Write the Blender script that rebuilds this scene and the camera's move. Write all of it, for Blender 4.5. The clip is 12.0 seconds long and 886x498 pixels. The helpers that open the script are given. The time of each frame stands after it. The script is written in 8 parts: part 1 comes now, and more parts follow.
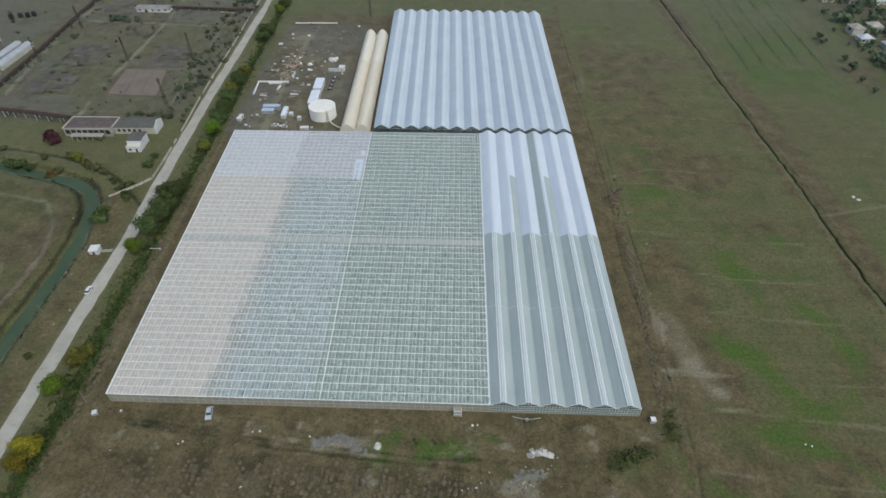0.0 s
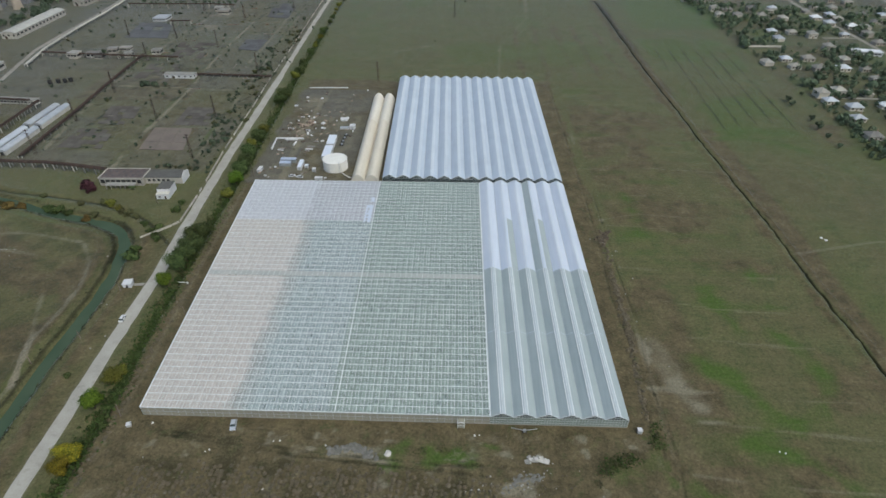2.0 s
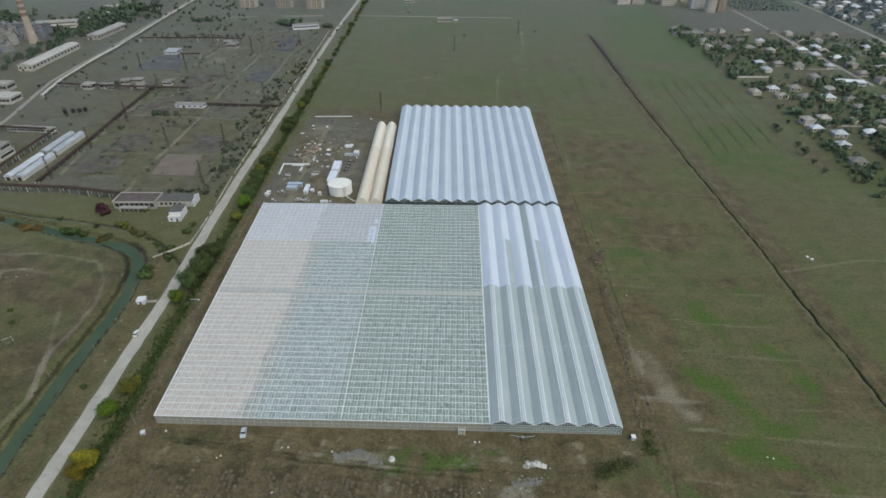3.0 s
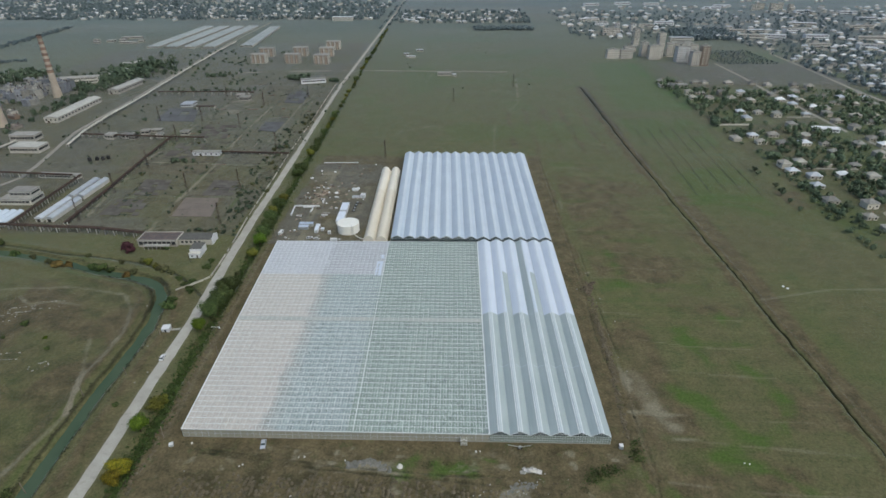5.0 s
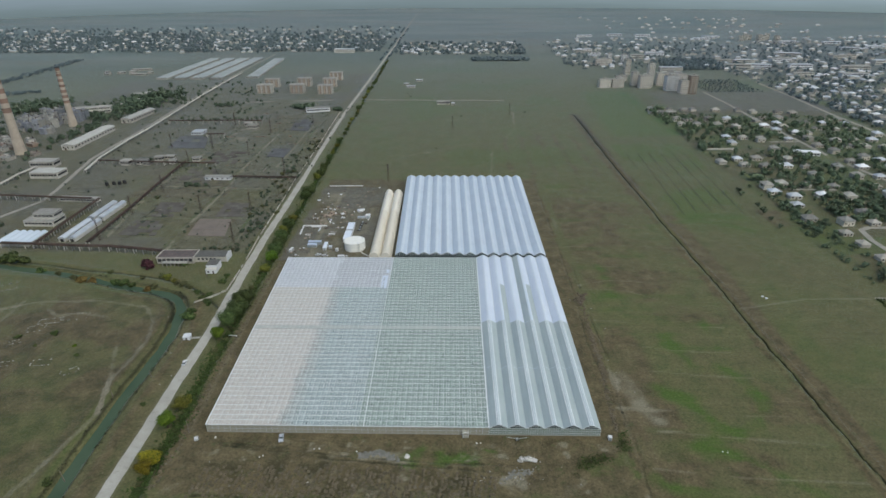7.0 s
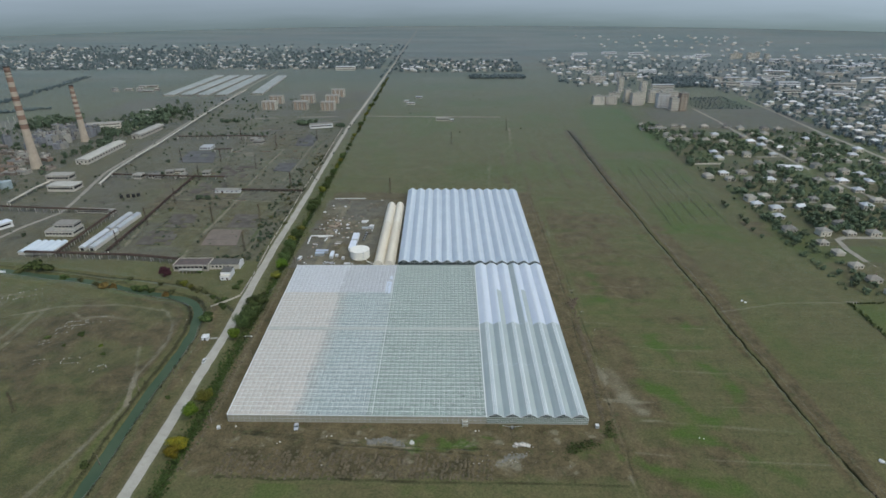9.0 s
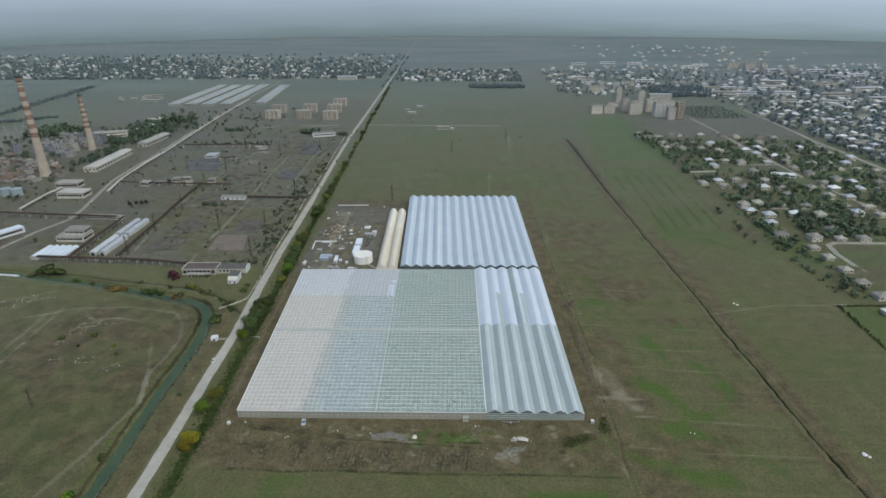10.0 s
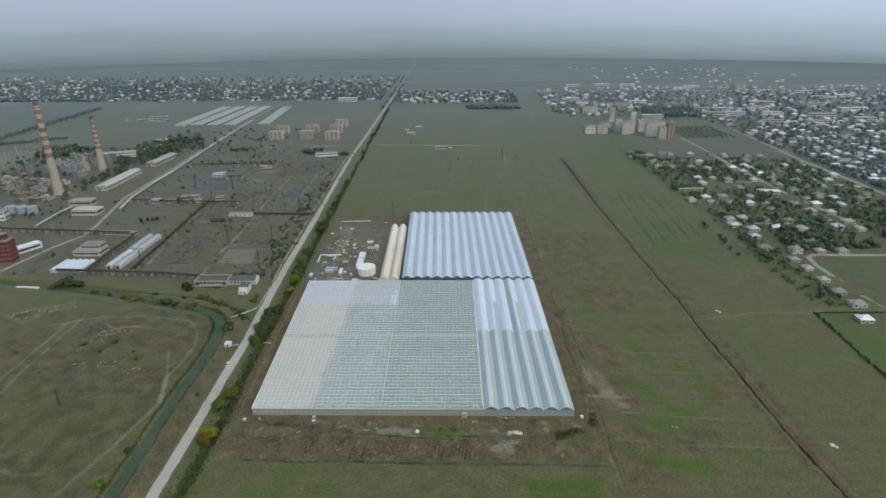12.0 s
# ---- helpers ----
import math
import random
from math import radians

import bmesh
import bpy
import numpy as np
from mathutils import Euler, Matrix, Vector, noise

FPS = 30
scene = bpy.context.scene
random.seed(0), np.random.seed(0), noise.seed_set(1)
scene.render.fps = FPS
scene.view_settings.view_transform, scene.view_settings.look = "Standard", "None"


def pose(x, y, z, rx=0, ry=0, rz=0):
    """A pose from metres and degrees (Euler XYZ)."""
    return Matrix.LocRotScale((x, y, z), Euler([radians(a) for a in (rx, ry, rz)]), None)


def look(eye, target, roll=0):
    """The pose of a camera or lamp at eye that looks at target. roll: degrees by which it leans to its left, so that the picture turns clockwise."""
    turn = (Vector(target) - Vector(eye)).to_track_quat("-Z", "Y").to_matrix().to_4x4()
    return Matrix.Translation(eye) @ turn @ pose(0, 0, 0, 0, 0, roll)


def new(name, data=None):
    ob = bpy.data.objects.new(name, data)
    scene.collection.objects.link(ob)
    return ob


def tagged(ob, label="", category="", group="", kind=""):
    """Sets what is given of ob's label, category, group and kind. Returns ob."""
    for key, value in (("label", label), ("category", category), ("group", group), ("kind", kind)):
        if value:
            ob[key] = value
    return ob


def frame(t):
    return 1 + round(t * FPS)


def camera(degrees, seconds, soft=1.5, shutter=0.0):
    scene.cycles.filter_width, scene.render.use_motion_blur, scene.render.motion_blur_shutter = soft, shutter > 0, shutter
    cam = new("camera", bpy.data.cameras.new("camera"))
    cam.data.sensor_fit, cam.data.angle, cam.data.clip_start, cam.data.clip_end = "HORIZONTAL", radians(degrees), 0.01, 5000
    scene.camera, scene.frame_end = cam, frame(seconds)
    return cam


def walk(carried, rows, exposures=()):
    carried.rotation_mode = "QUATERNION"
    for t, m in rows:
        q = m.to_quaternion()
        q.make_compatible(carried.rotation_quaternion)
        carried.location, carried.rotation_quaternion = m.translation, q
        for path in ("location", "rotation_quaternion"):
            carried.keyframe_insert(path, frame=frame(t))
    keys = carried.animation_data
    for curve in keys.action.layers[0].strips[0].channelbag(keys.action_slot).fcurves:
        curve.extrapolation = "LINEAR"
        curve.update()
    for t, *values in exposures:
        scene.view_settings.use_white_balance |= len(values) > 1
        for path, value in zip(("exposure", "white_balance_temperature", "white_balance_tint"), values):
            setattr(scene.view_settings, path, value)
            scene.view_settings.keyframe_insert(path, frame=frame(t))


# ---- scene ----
cam = camera(75.9, 12.0, soft=1.6)

PATH = [
    (0, (-12.482, -99.992, 163.944), (-12.524, -98.524, 162.586), 0.2),
    (0.5, (-12.912, -106.652, 165.0), (-12.954, -105.146, 163.686), 0.3),
    (1, (-13.16, -113.033, 166.399), (-13.201, -111.491, 165.126), 0.3),
    (1.5, (-13.38, -119.515, 167.948), (-13.423, -117.938, 166.719), 0.3),
    (2, (-13.47, -125.689, 169.356), (-13.515, -124.08, 168.168), 0.2),
    (2.5, (-13.484, -131.947, 170.754), (-13.53, -130.308, 169.609), 0.2),
    (3, (-13.556, -138.348, 171.911), (-13.603, -136.681, 170.808), 0.1),
    (5, (-13.908, -163.6, 177.749), (-13.957, -161.846, 176.789), -0.2),
    (5.5, (-14.031, -169.79, 178.776), (-14.081, -168.019, 177.848), -0.3),
    (6, (-14.228, -176.098, 179.879), (-14.276, -174.314, 178.976), -0.4),
    (6.5, (-14.664, -182.202, 180.906), (-14.71, -180.412, 180.016), -0.4),
    (7, (-14.963, -188.277, 181.924), (-15.008, -186.479, 181.049), -0.4),
    (9, (-16.065, -212.825, 188.624), (-16.103, -211.005, 187.795), -0.3),
    (9.5, (-16.189, -219.08, 189.845), (-16.227, -217.254, 189.03), -0.3),
    (10, (-16.39, -225.344, 191.171), (-16.429, -223.512, 190.369), -0.3),
    (10.5, (-16.577, -231.516, 192.501), (-16.615, -229.678, 191.713), -0.3),
    (11, (-16.668, -237.615, 193.779), (-16.704, -235.77, 193.007), -0.4),
    (11.5, (-16.69, -243.837, 194.856), (-16.725, -241.986, 194.101), -0.4),
    (12, (-16.756, -250.147, 195.657), (-16.789, -248.289, 194.918), -0.4),
]
walk(cam, [(t, look(eye, target, roll)) for t, eye, target, roll in PATH], [(0, 0.38, 6300, 0.5), (12, 0.40, 6220, -1.5)])

# ---- world, sun, exposure ----
SUN_ELEV, SUN_TURN = radians(55), radians(140)
world = bpy.data.worlds.new("sky")
scene.world = world
world.use_nodes = True
wn = world.node_tree.nodes
sky = wn.new("ShaderNodeTexSky")
sky.sky_type = "NISHITA"
sky.sun_disc = False
sky.sun_elevation, sky.sun_rotation = SUN_ELEV, SUN_TURN
sky.dust_density, sky.air_density, sky.ozone_density = 4.0, 1.0, 1.0
world.node_tree.links.new(sky.outputs[0], wn["Background"].inputs[0])
wn["Background"].inputs[1].default_value = 0.12
sun_data = bpy.data.lights.new("sun", "SUN")
sun_data.energy, sun_data.angle, sun_data.color = 0.6, radians(60), (1.0, 0.97, 0.92)
sun = new("sun", sun_data)
sd = Vector((math.sin(SUN_TURN) * math.cos(SUN_ELEV), math.cos(SUN_TURN) * math.cos(SUN_ELEV), math.sin(SUN_ELEV)))
sun.matrix_world = look(sd * 600, (0, 0, 0))


# ---- node and mesh helpers ----
class Nodes:
    """A small builder for one node material."""

    def __init__(self, name):
        self.mat = bpy.data.materials.new(name)
        self.mat.use_nodes = True
        self.t = self.mat.node_tree
        self.bsdf = self.t.nodes["Principled BSDF"]
        self.out = self.t.nodes["Material Output"]
        self.pos = self.t.nodes.new("ShaderNodeNewGeometry").outputs["Position"]

    def node(self, kind, **inputs):
        n = self.t.nodes.new(kind)
        for k, v in inputs.items():
            self.put(n, k.replace("_", " "), v)
        return n

    def put(self, n, key, v):
        sock = n.inputs[key]
        if hasattr(v, "links"):
            self.t.links.new(v, sock)
        else:
            sock.default_value = v

    def noise(self, scale, detail=4.0, rough=0.55, vec=None):
        n = self.node("ShaderNodeTexNoise", Scale=scale, Detail=detail, Roughness=rough)
        self.t.links.new(vec or self.pos, n.inputs["Vector"])
        return n.outputs["Fac"]

    def ramp(self, v, lo, hi, a=0.0, b=1.0):
        n = self.node("ShaderNodeMapRange")
        for i, x in enumerate((v, lo, hi, a, b)):
            self.put(n, i, x)
        return n.outputs[0]

    def math(self, op, a, b=0.0):
        n = self.t.nodes.new("ShaderNodeMath")
        n.operation = op
        self.put(n, 0, a)
        self.put(n, 1, b)
        return n.outputs[0]

    def mix(self, fac, a, b):
        n = self.t.nodes.new("ShaderNodeMix")
        n.data_type = "RGBA"
        for key, v in ((0, fac), (6, a), (7, b)):
            if hasattr(v, "links"):
                self.t.links.new(v, n.inputs[key])
            else:
                n.inputs[key].default_value = v if key == 0 else (*v, 1.0)
        return n.outputs[2]

    def bump(self, height, strength=0.3, distance=0.1):
        n = self.node("ShaderNodeBump", Strength=strength, Distance=distance, Height=height)
        self.t.links.new(n.outputs[0], self.bsdf.inputs["Normal"])

    def set(self, **inputs):
        for k, v in inputs.items():
            self.put(self.bsdf, k.replace("_", " "), (*v, 1.0) if isinstance(v, tuple) and len(v) == 3 else v)
        return self


def surf(name, c1, c2, big=0.3, fine=4.0, rough=0.8, metal=0.0, bump=0.3, depth=0.05, vary=0.0, spec=0.3, stain=None):
    """A plain surface: two colours mixed at two scales, with bump; vary: spread of brightness from object to object."""
    n = Nodes(name)
    a = n.noise(big, 3)
    b = n.noise(fine, 5, 0.65)
    f = n.ramp(n.math("ADD", n.math("MULTIPLY", a, 0.6), n.math("MULTIPLY", b, 0.4)), 0.38, 0.62)
    col = n.mix(f, c1, c2)
    if stain:
        col = n.mix(n.ramp(n.noise(big * 2.3, 6, 0.7), 0.55, 0.75, 0, 0.7), col, stain)
    if vary:
        r = n.t.nodes.new("ShaderNodeObjectInfo").outputs["Random"]
        h = n.node("ShaderNodeHueSaturation", Color=col, Value=n.ramp(r, 0, 1, 1 - vary, 1 + vary), Hue=n.ramp(r, 0, 1, 0.5 - vary * 0.03, 0.5 + vary * 0.03))
        col = h.outputs[0]
    n.set(Base_Color=col, Roughness=rough, Metallic=metal)
    n.bsdf.inputs["Specular IOR Level"].default_value = spec
    if bump:
        n.bump(b, bump, depth)
    return n.mat


class Geo:
    """Vertices and faces of one mesh."""

    def __init__(self):
        self.v, self.f = [], []

    def add(self, verts, faces):
        k = len(self.v)
        self.v += [tuple(p) for p in verts]
        self.f += [tuple(i + k for i in q) for q in faces]
        return self

    def quad(self, *p):
        return self.add(p, [tuple(range(len(p)))])

    def box(self, x, y, z, sx, sy, sz, turn=0.0, taper=1.0):
        """A box that stands on z, its middle at x, y."""
        c, s = math.cos(radians(turn)), math.sin(radians(turn))
        vs = []
        for h, k in ((0, 1.0), (sz, taper)):
            for a, b in ((-1, -1), (1, -1), (1, 1), (-1, 1)):
                u, w = a * sx / 2 * k, b * sy / 2 * k
                vs.append((x + u * c - w * s, y + u * s + w * c, z + h))
        return self.add(vs, [(3, 2, 1, 0), (4, 5, 6, 7), (0, 1, 5, 4), (1, 2, 6, 5), (2, 3, 7, 6), (3, 0, 4, 7)])

    def bar(self, a, b, w, h=None):
        """A straight bar of section w by h from a to b."""
        a, b = Vector(a), Vector(b)
        d = (b - a).normalized()
        side = d.cross(Vector((0, 0, 1)))
        side = side.normalized() if side.length > 1e-4 else Vector((1, 0, 0))
        up = side.cross(d)
        side, up = side * w / 2, up * (h or w) / 2
        vs = [p + i * side + j * up for p in (a, b) for i, j in ((-1, -1), (1, -1), (1, 1), (-1, 1))]
        return self.add(vs, [(0, 1, 2, 3), (7, 6, 5, 4), (0, 4, 5, 1), (1, 5, 6, 2), (2, 6, 7, 3), (3, 7, 4, 0)])

    def ribbon(self, pts, w, h):
        """A flat bar that follows points lying in one east-west plane; w is its width to the north."""
        k = len(self.v)
        for x, y, z in pts:
            self.v += [(x, y - w / 2, z), (x, y + w / 2, z), (x, y + w / 2, z + h), (x, y - w / 2, z + h)]
        for i in range(len(pts) - 1):
            a = k + 4 * i
            self.f += [(a + j, a + (j + 1) % 4, a + 4 + (j + 1) % 4, a + 4 + j) for j in range(4)]
        b = k + 4 * (len(pts) - 1)
        self.f += [(k + 3, k + 2, k + 1, k), (b, b + 1, b + 2, b + 3)]
        return self

    def cone(self, x, y, z0, z1, r0, r1, n=12, cap=True):
        k = len(self.v)
        for z, r in ((z0, r0), (z1, r1)):
            for i in range(n):
                a = 2 * math.pi * i / n
                self.v.append((x + r * math.cos(a), y + r * math.sin(a), z))
        self.f += [(k + i, k + (i + 1) % n, k + n + (i + 1) % n, k + n + i) for i in range(n)]
        if cap:
            self.f.append(tuple(k + n + i for i in range(n)))
            self.f.append(tuple(k + n - 1 - i for i in range(n)))
        return self

    def tube(self, pts, r, n=8):
        k = len(self.v)
        pts = [Vector(p) for p in pts]
        for i, p in enumerate(pts):
            d = (pts[min(i + 1, len(pts) - 1)] - pts[max(i - 1, 0)]).normalized()
            side = d.cross(Vector((0, 0, 1)))
            side = side.normalized() if side.length > 1e-3 else Vector((1, 0, 0))
            up = side.cross(d)
            for j in range(n):
                a = 2 * math.pi * j / n
                self.v.append(tuple(p + r * (side * math.cos(a) + up * math.sin(a))))
        for i in range(len(pts) - 1):
            for j in range(n):
                a, b = k + i * n + j, k + i * n + (j + 1) % n
                self.f.append((a, b, b + n, a + n))
        self.f += [tuple(k + j for j in range(n)), tuple(k + (len(pts) - 1) * n + n - 1 - j for j in range(n))]
        return self

    def mesh(self, name, material, smooth=False):
        me = bpy.data.meshes.new(name)
        me.from_pydata(self.v, [], self.f)
        for m in material if isinstance(material, (list, tuple)) else [material]:
            me.materials.append(m)
        if smooth:
            me.polygons.foreach_set("use_smooth", [True] * len(me.polygons))
        me.update()
        return me


def part(name, geo, material, parent, label="", smooth=False, at=None):
    """One mesh object under a thing or a part. geo: a Geo or a mesh to share."""
    me = geo.mesh(name, material, smooth) if isinstance(geo, Geo) else geo
    ob = new(name, me)
    ob.parent = parent
    if at is not None:
        ob.matrix_basis = at
    return tagged(ob, label)


def thing(name, label, category, group="", at=None, kind=""):
    """An Empty at a thing's base, to which its parts are given."""
    ob = new(name)
    ob.empty_display_size = 0.5
    if at is not None:
        ob.matrix_basis = at
    return tagged(ob, label, category, group, kind)


def solid(name, geo, material, label, category="", group="", kind="", smooth=False, at=None):
    """A thing or a piece of the setting of one mesh."""
    ob = new(name, geo.mesh(name, material, smooth) if isinstance(geo, Geo) else geo)
    if at is not None:
        ob.matrix_basis = at
    return tagged(ob, label, category, group, kind)


def hash2(ix, iy, seed):
    h = np.sin(ix * 127.1 + iy * 311.7 + seed * 74.7) * 43758.5453
    return h - np.floor(h)


def vnoise(x, y, scale, seed=0, octaves=4):
    """Value noise of arrays, 0 to 1."""
    total, amp, norm = 0.0, 1.0, 0.0
    for o in range(octaves):
        u, v = x / scale + o * 17.3, y / scale + o * 9.1
        iu, iv = np.floor(u), np.floor(v)
        fu, fv = u - iu, v - iv
        fu, fv = fu * fu * (3 - 2 * fu), fv * fv * (3 - 2 * fv)
        a, b = hash2(iu, iv, seed), hash2(iu + 1, iv, seed)
        c, d = hash2(iu, iv + 1, seed), hash2(iu + 1, iv + 1, seed)
        total = total + amp * ((a * (1 - fu) + b * fu) * (1 - fv) + (c * (1 - fu) + d * fu) * fv)
        norm += amp
        amp, scale = amp * 0.5, scale * 0.5
    return total / norm


def line_distance(x, y, pts):
    """Distance of every x, y from a polyline."""
    best = np.full(x.shape, 1e9)
    for (ax, ay), (bx, by) in zip(pts[:-1], pts[1:]):
        dx, dy = bx - ax, by - ay
        t = np.clip(((x - ax) * dx + (y - ay) * dy) / (dx * dx + dy * dy), 0, 1)
        best = np.minimum(best, np.hypot(x - ax - t * dx, y - ay - t * dy))
    return best


def step(v, lo, hi):
    t = np.clip((v - lo) / (hi - lo), 0, 1)
    return t * t * (3 - 2 * t)


def box_mask(x, y, x0, x1, y0, y1, soft):
    return step(x, x0 - soft, x0 + soft) * step(-x, -x1 - soft, -x1 + soft) * step(y, y0 - soft, y0 + soft) * step(-y, -y1 - soft, -y1 + soft)


def along(pts, y):
    """x of a polyline that runs north, at y."""
    for (ax, ay), (bx, by) in zip(pts[:-1], pts[1:]):
        if ay <= y <= by:
            return ax + (bx - ax) * (y - ay) / (by - ay)
    return pts[-1][0] if y > pts[-1][1] else pts[0][0]


# ---- the plan's lines ----
ROAD = [(-150, -420), (-151, -58), (-152, -7), (-153, 30), (-154, 80), (-156.4, 115), (-158.6, 152), (-161.2, 204), (-163, 270), (-165.6, 348), (-170, 450), (-176.5, 628), (-178.5, 821), (-184, 1239), (-186, 1480), (-190, 1610), (-201, 2247), (-210, 2900)]
RIVER = [(-184, -420), (-174, -180), (-170.8, -58), (-171.2, -36), (-172.8, -10), (-174.2, 20), (-174.4, 44), (-174.2, 58), (-175.2, 76), (-178, 90), (-181.6, 102.5), (-187.5, 112), (-195, 118), (-205, 122.4), (-218, 125.8), (-232, 129.6), (-243, 133), (-257, 138.4), (-283, 146), (-309, 151.6), (-335, 157.2), (-357, 163), (-420, 172), (-520, 160), (-700, 190)]
DITCH = [(160, -420), (157.4, -56), (156, -36), (154.2, -16), (153.8, 13), (154.2, 46), (153, 70), (152.8, 100), (153.6, 122), (153.4, 140), (152.4, 165), (151.6, 205), (150.6, 246), (151.2, 280), (149.8, 330), (149.2, 376), (149.4, 440), (150.4, 520), (150, 620)]
HEDGE = [(-139, -420), (-138.6, -55), (-139, -25), (-139, 8), (-141.6, 40), (-142.6, 80), (-143.6, 111), (-145.5, 185), (-149, 277), (-152.5, 400), (-160, 671), (-173, 1161)]
SPUR = [(-340, 166), (-300, 158), (-268, 150), (-252, 147.4), (-236, 145), (-219, 141.6), (-205, 137), (-190.5, 131.4), (-178.2, 123), (-166, 110.6), (-158.4, 102.2)]
TRACK = [(59, -60), (61, -20), (62, 20), (64, 60), (65, 120), (64, 200), (66, 330)]
LANE_E = [(155, 105), (200, 117), (240, 118)]
DIAG = [(-398, 120), (-405, 189), (-397, 245), (-386, 280), (-391, 308), (-404, 360), (-416, 408), (-421, 470), (-424, 534), (-440, 704), (-452, 860), (-460, 1000), (-470, 1300)]

RUTS = [
    [(-126, -1.5), (-120, -5), (-114, -8), (-101, -10), (-88, -11), (-77, -13), (-64, -15), (-46, -16.5), (-15, -19), (2, -21)],
    [(-116, -6), (-101, -8.2), (-88, -9.2), (-77, -11), (-64, -13), (-46, -14.4), (-15, -16.6), (8, -17)],
    [(56.6, 2), (56.8, 24), (58.6, 42), (57, 70), (59, 110), (60, 160), (60, 330)],
    [(61, -60), (61, -26), (62, -16), (62, 6), (61.4, 24), (64.6, 52), (64, 90), (65, 160)],
    [(2, -5), (4, -14), (1, -34)],
]

# ---- materials ----
def ground_material():
    n = Nodes("steppe_ground")
    cov = n.node("ShaderNodeAttribute")
    cov.attribute_name = "cover"
    sep = n.node("ShaderNodeSeparateColor", Color=cov.outputs["Color"])
    green, bare, pale = sep.outputs[0], sep.outputs[1], sep.outputs[2]
    cov2 = n.node("ShaderNodeAttribute")
    cov2.attribute_name = "dark_mask"
    sep2 = n.node("ShaderNodeSeparateColor", Color=cov2.outputs["Color"])
    dark_mask, plain, ash = sep2.outputs[0], sep2.outputs[1], sep2.outputs[2]
    fine = n.noise(1.6, 6, 0.7)
    mid = n.noise(0.11, 6, 0.68)
    tuft = n.noise(0.5, 6, 0.75)
    wide = n.noise(0.03, 5, 0.62)
    till = n.node("ShaderNodeAttribute")
    till.attribute_name = "tilled"
    rows = n.node("ShaderNodeMapping", Vector=n.pos, Scale=(0.016, 0.42, 0.1))
    drill = n.math("MULTIPLY", n.ramp(n.noise(0.6, 5, 0.6, rows.outputs[0]), 0.50, 0.66), till.outputs["Fac"])
    rut = n.math("MULTIPLY", n.ramp(n.noise(1.3, 3, 0.5, rows.outputs[0]), 0.56, 0.66), till.outputs["Fac"])
    dry = n.mix(n.ramp(mid, 0.36, 0.64), (0.140, 0.129, 0.072), (0.090, 0.104, 0.049))
    dry = n.mix(n.ramp(wide, 0.4, 0.65, 0, 0.6), dry, (0.112, 0.100, 0.060))
    dry = n.mix(n.ramp(tuft, 0.48, 0.70, 0, 0.8), dry, (0.059, 0.068, 0.033))
    dry = n.mix(n.math("MULTIPLY", drill, 0.20), dry, (0.172, 0.160, 0.100))
    dry = n.mix(n.math("MULTIPLY", rut, 0.16), dry, (0.078, 0.082, 0.046))
    soil = n.mix(n.ramp(mid, 0.35, 0.65), (0.160, 0.132, 0.085), (0.077, 0.064, 0.040))
    soil = n.mix(n.ramp(tuft, 0.45, 0.7, 0, 0.75), soil, (0.062, 0.053, 0.036))
    soil = n.mix(n.ramp(n.noise(0.2, 6, 0.75), 0.54, 0.66, 0, 0.7), soil, (0.078, 0.090, 0.044))
    soil = n.mix(n.ramp(n.noise(0.7, 6, 0.8), 0.60, 0.68, 0, 0.75), soil, (0.225, 0.21, 0.17))
    lush = n.mix(n.ramp(tuft, 0.3, 0.7), (0.054, 0.098, 0.022), (0.088, 0.120, 0.038))
    dust = n.mix(n.ramp(fine, 0.3, 0.7), (0.24, 0.22, 0.18), (0.17, 0.15, 0.12))
    edge = n.ramp(fine, 0.25, 0.75, -0.22, 0.22)
    col = n.mix(n.ramp(n.math("ADD", bare, edge), 0.3, 0.7), dry, soil)
    grey = n.mix(n.ramp(mid, 0.36, 0.64), (0.150, 0.139, 0.124), (0.104, 0.097, 0.087))
    grey = n.mix(n.ramp(tuft, 0.46, 0.7, 0, 0.7), grey, (0.070, 0.068, 0.056))
    col = n.mix(n.ramp(n.math("ADD", ash, edge), 0.25, 0.75), col, grey)
    lush = n.mix(n.math("MULTIPLY", drill, 0.25), lush, (0.135, 0.135, 0.075))
    col = n.mix(n.ramp(n.math("ADD", green, edge), 0.2, 0.8), col, lush)
    col = n.mix(n.ramp(n.math("ADD", pale, edge), 0.25, 0.8), col, dust)
    # darkens drains, banks, ruts, furrows and chosen patches of ground
    col = n.mix(n.ramp(n.math("ADD", dark_mask, edge), 0.25, 0.8), col, (0.026, 0.027, 0.016))
    grain = n.noise(0.95, 8, 0.8)
    shade = n.node("ShaderNodeHueSaturation", Color=col, Value=n.ramp(grain, 0.32, 0.68, 0.62, 1.42))
    col = shade.outputs[0]
    # haze put into the colour: far ground blends to bluish grey field tones
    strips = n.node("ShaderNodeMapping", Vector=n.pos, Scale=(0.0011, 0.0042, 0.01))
    haze_tone = n.mix(n.ramp(n.noise(1.6, 4, 0.55, strips.outputs[0]), 0.40, 0.60), (0.092, 0.112, 0.112), (0.158, 0.164, 0.160))
    haze_tone = n.mix(n.ramp(n.noise(2.3, 2, 0.5, strips.outputs[0]), 0.54, 0.60, 0, 0.7), haze_tone, (0.150, 0.132, 0.122))
    haze_tone = n.mix(n.ramp(n.noise(4.6, 4, 0.6, strips.outputs[0]), 0.58, 0.68, 0, 0.7), haze_tone, (0.066, 0.086, 0.090))
    col = n.mix(n.math("MULTIPLY", plain, 0.78), col, haze_tone)
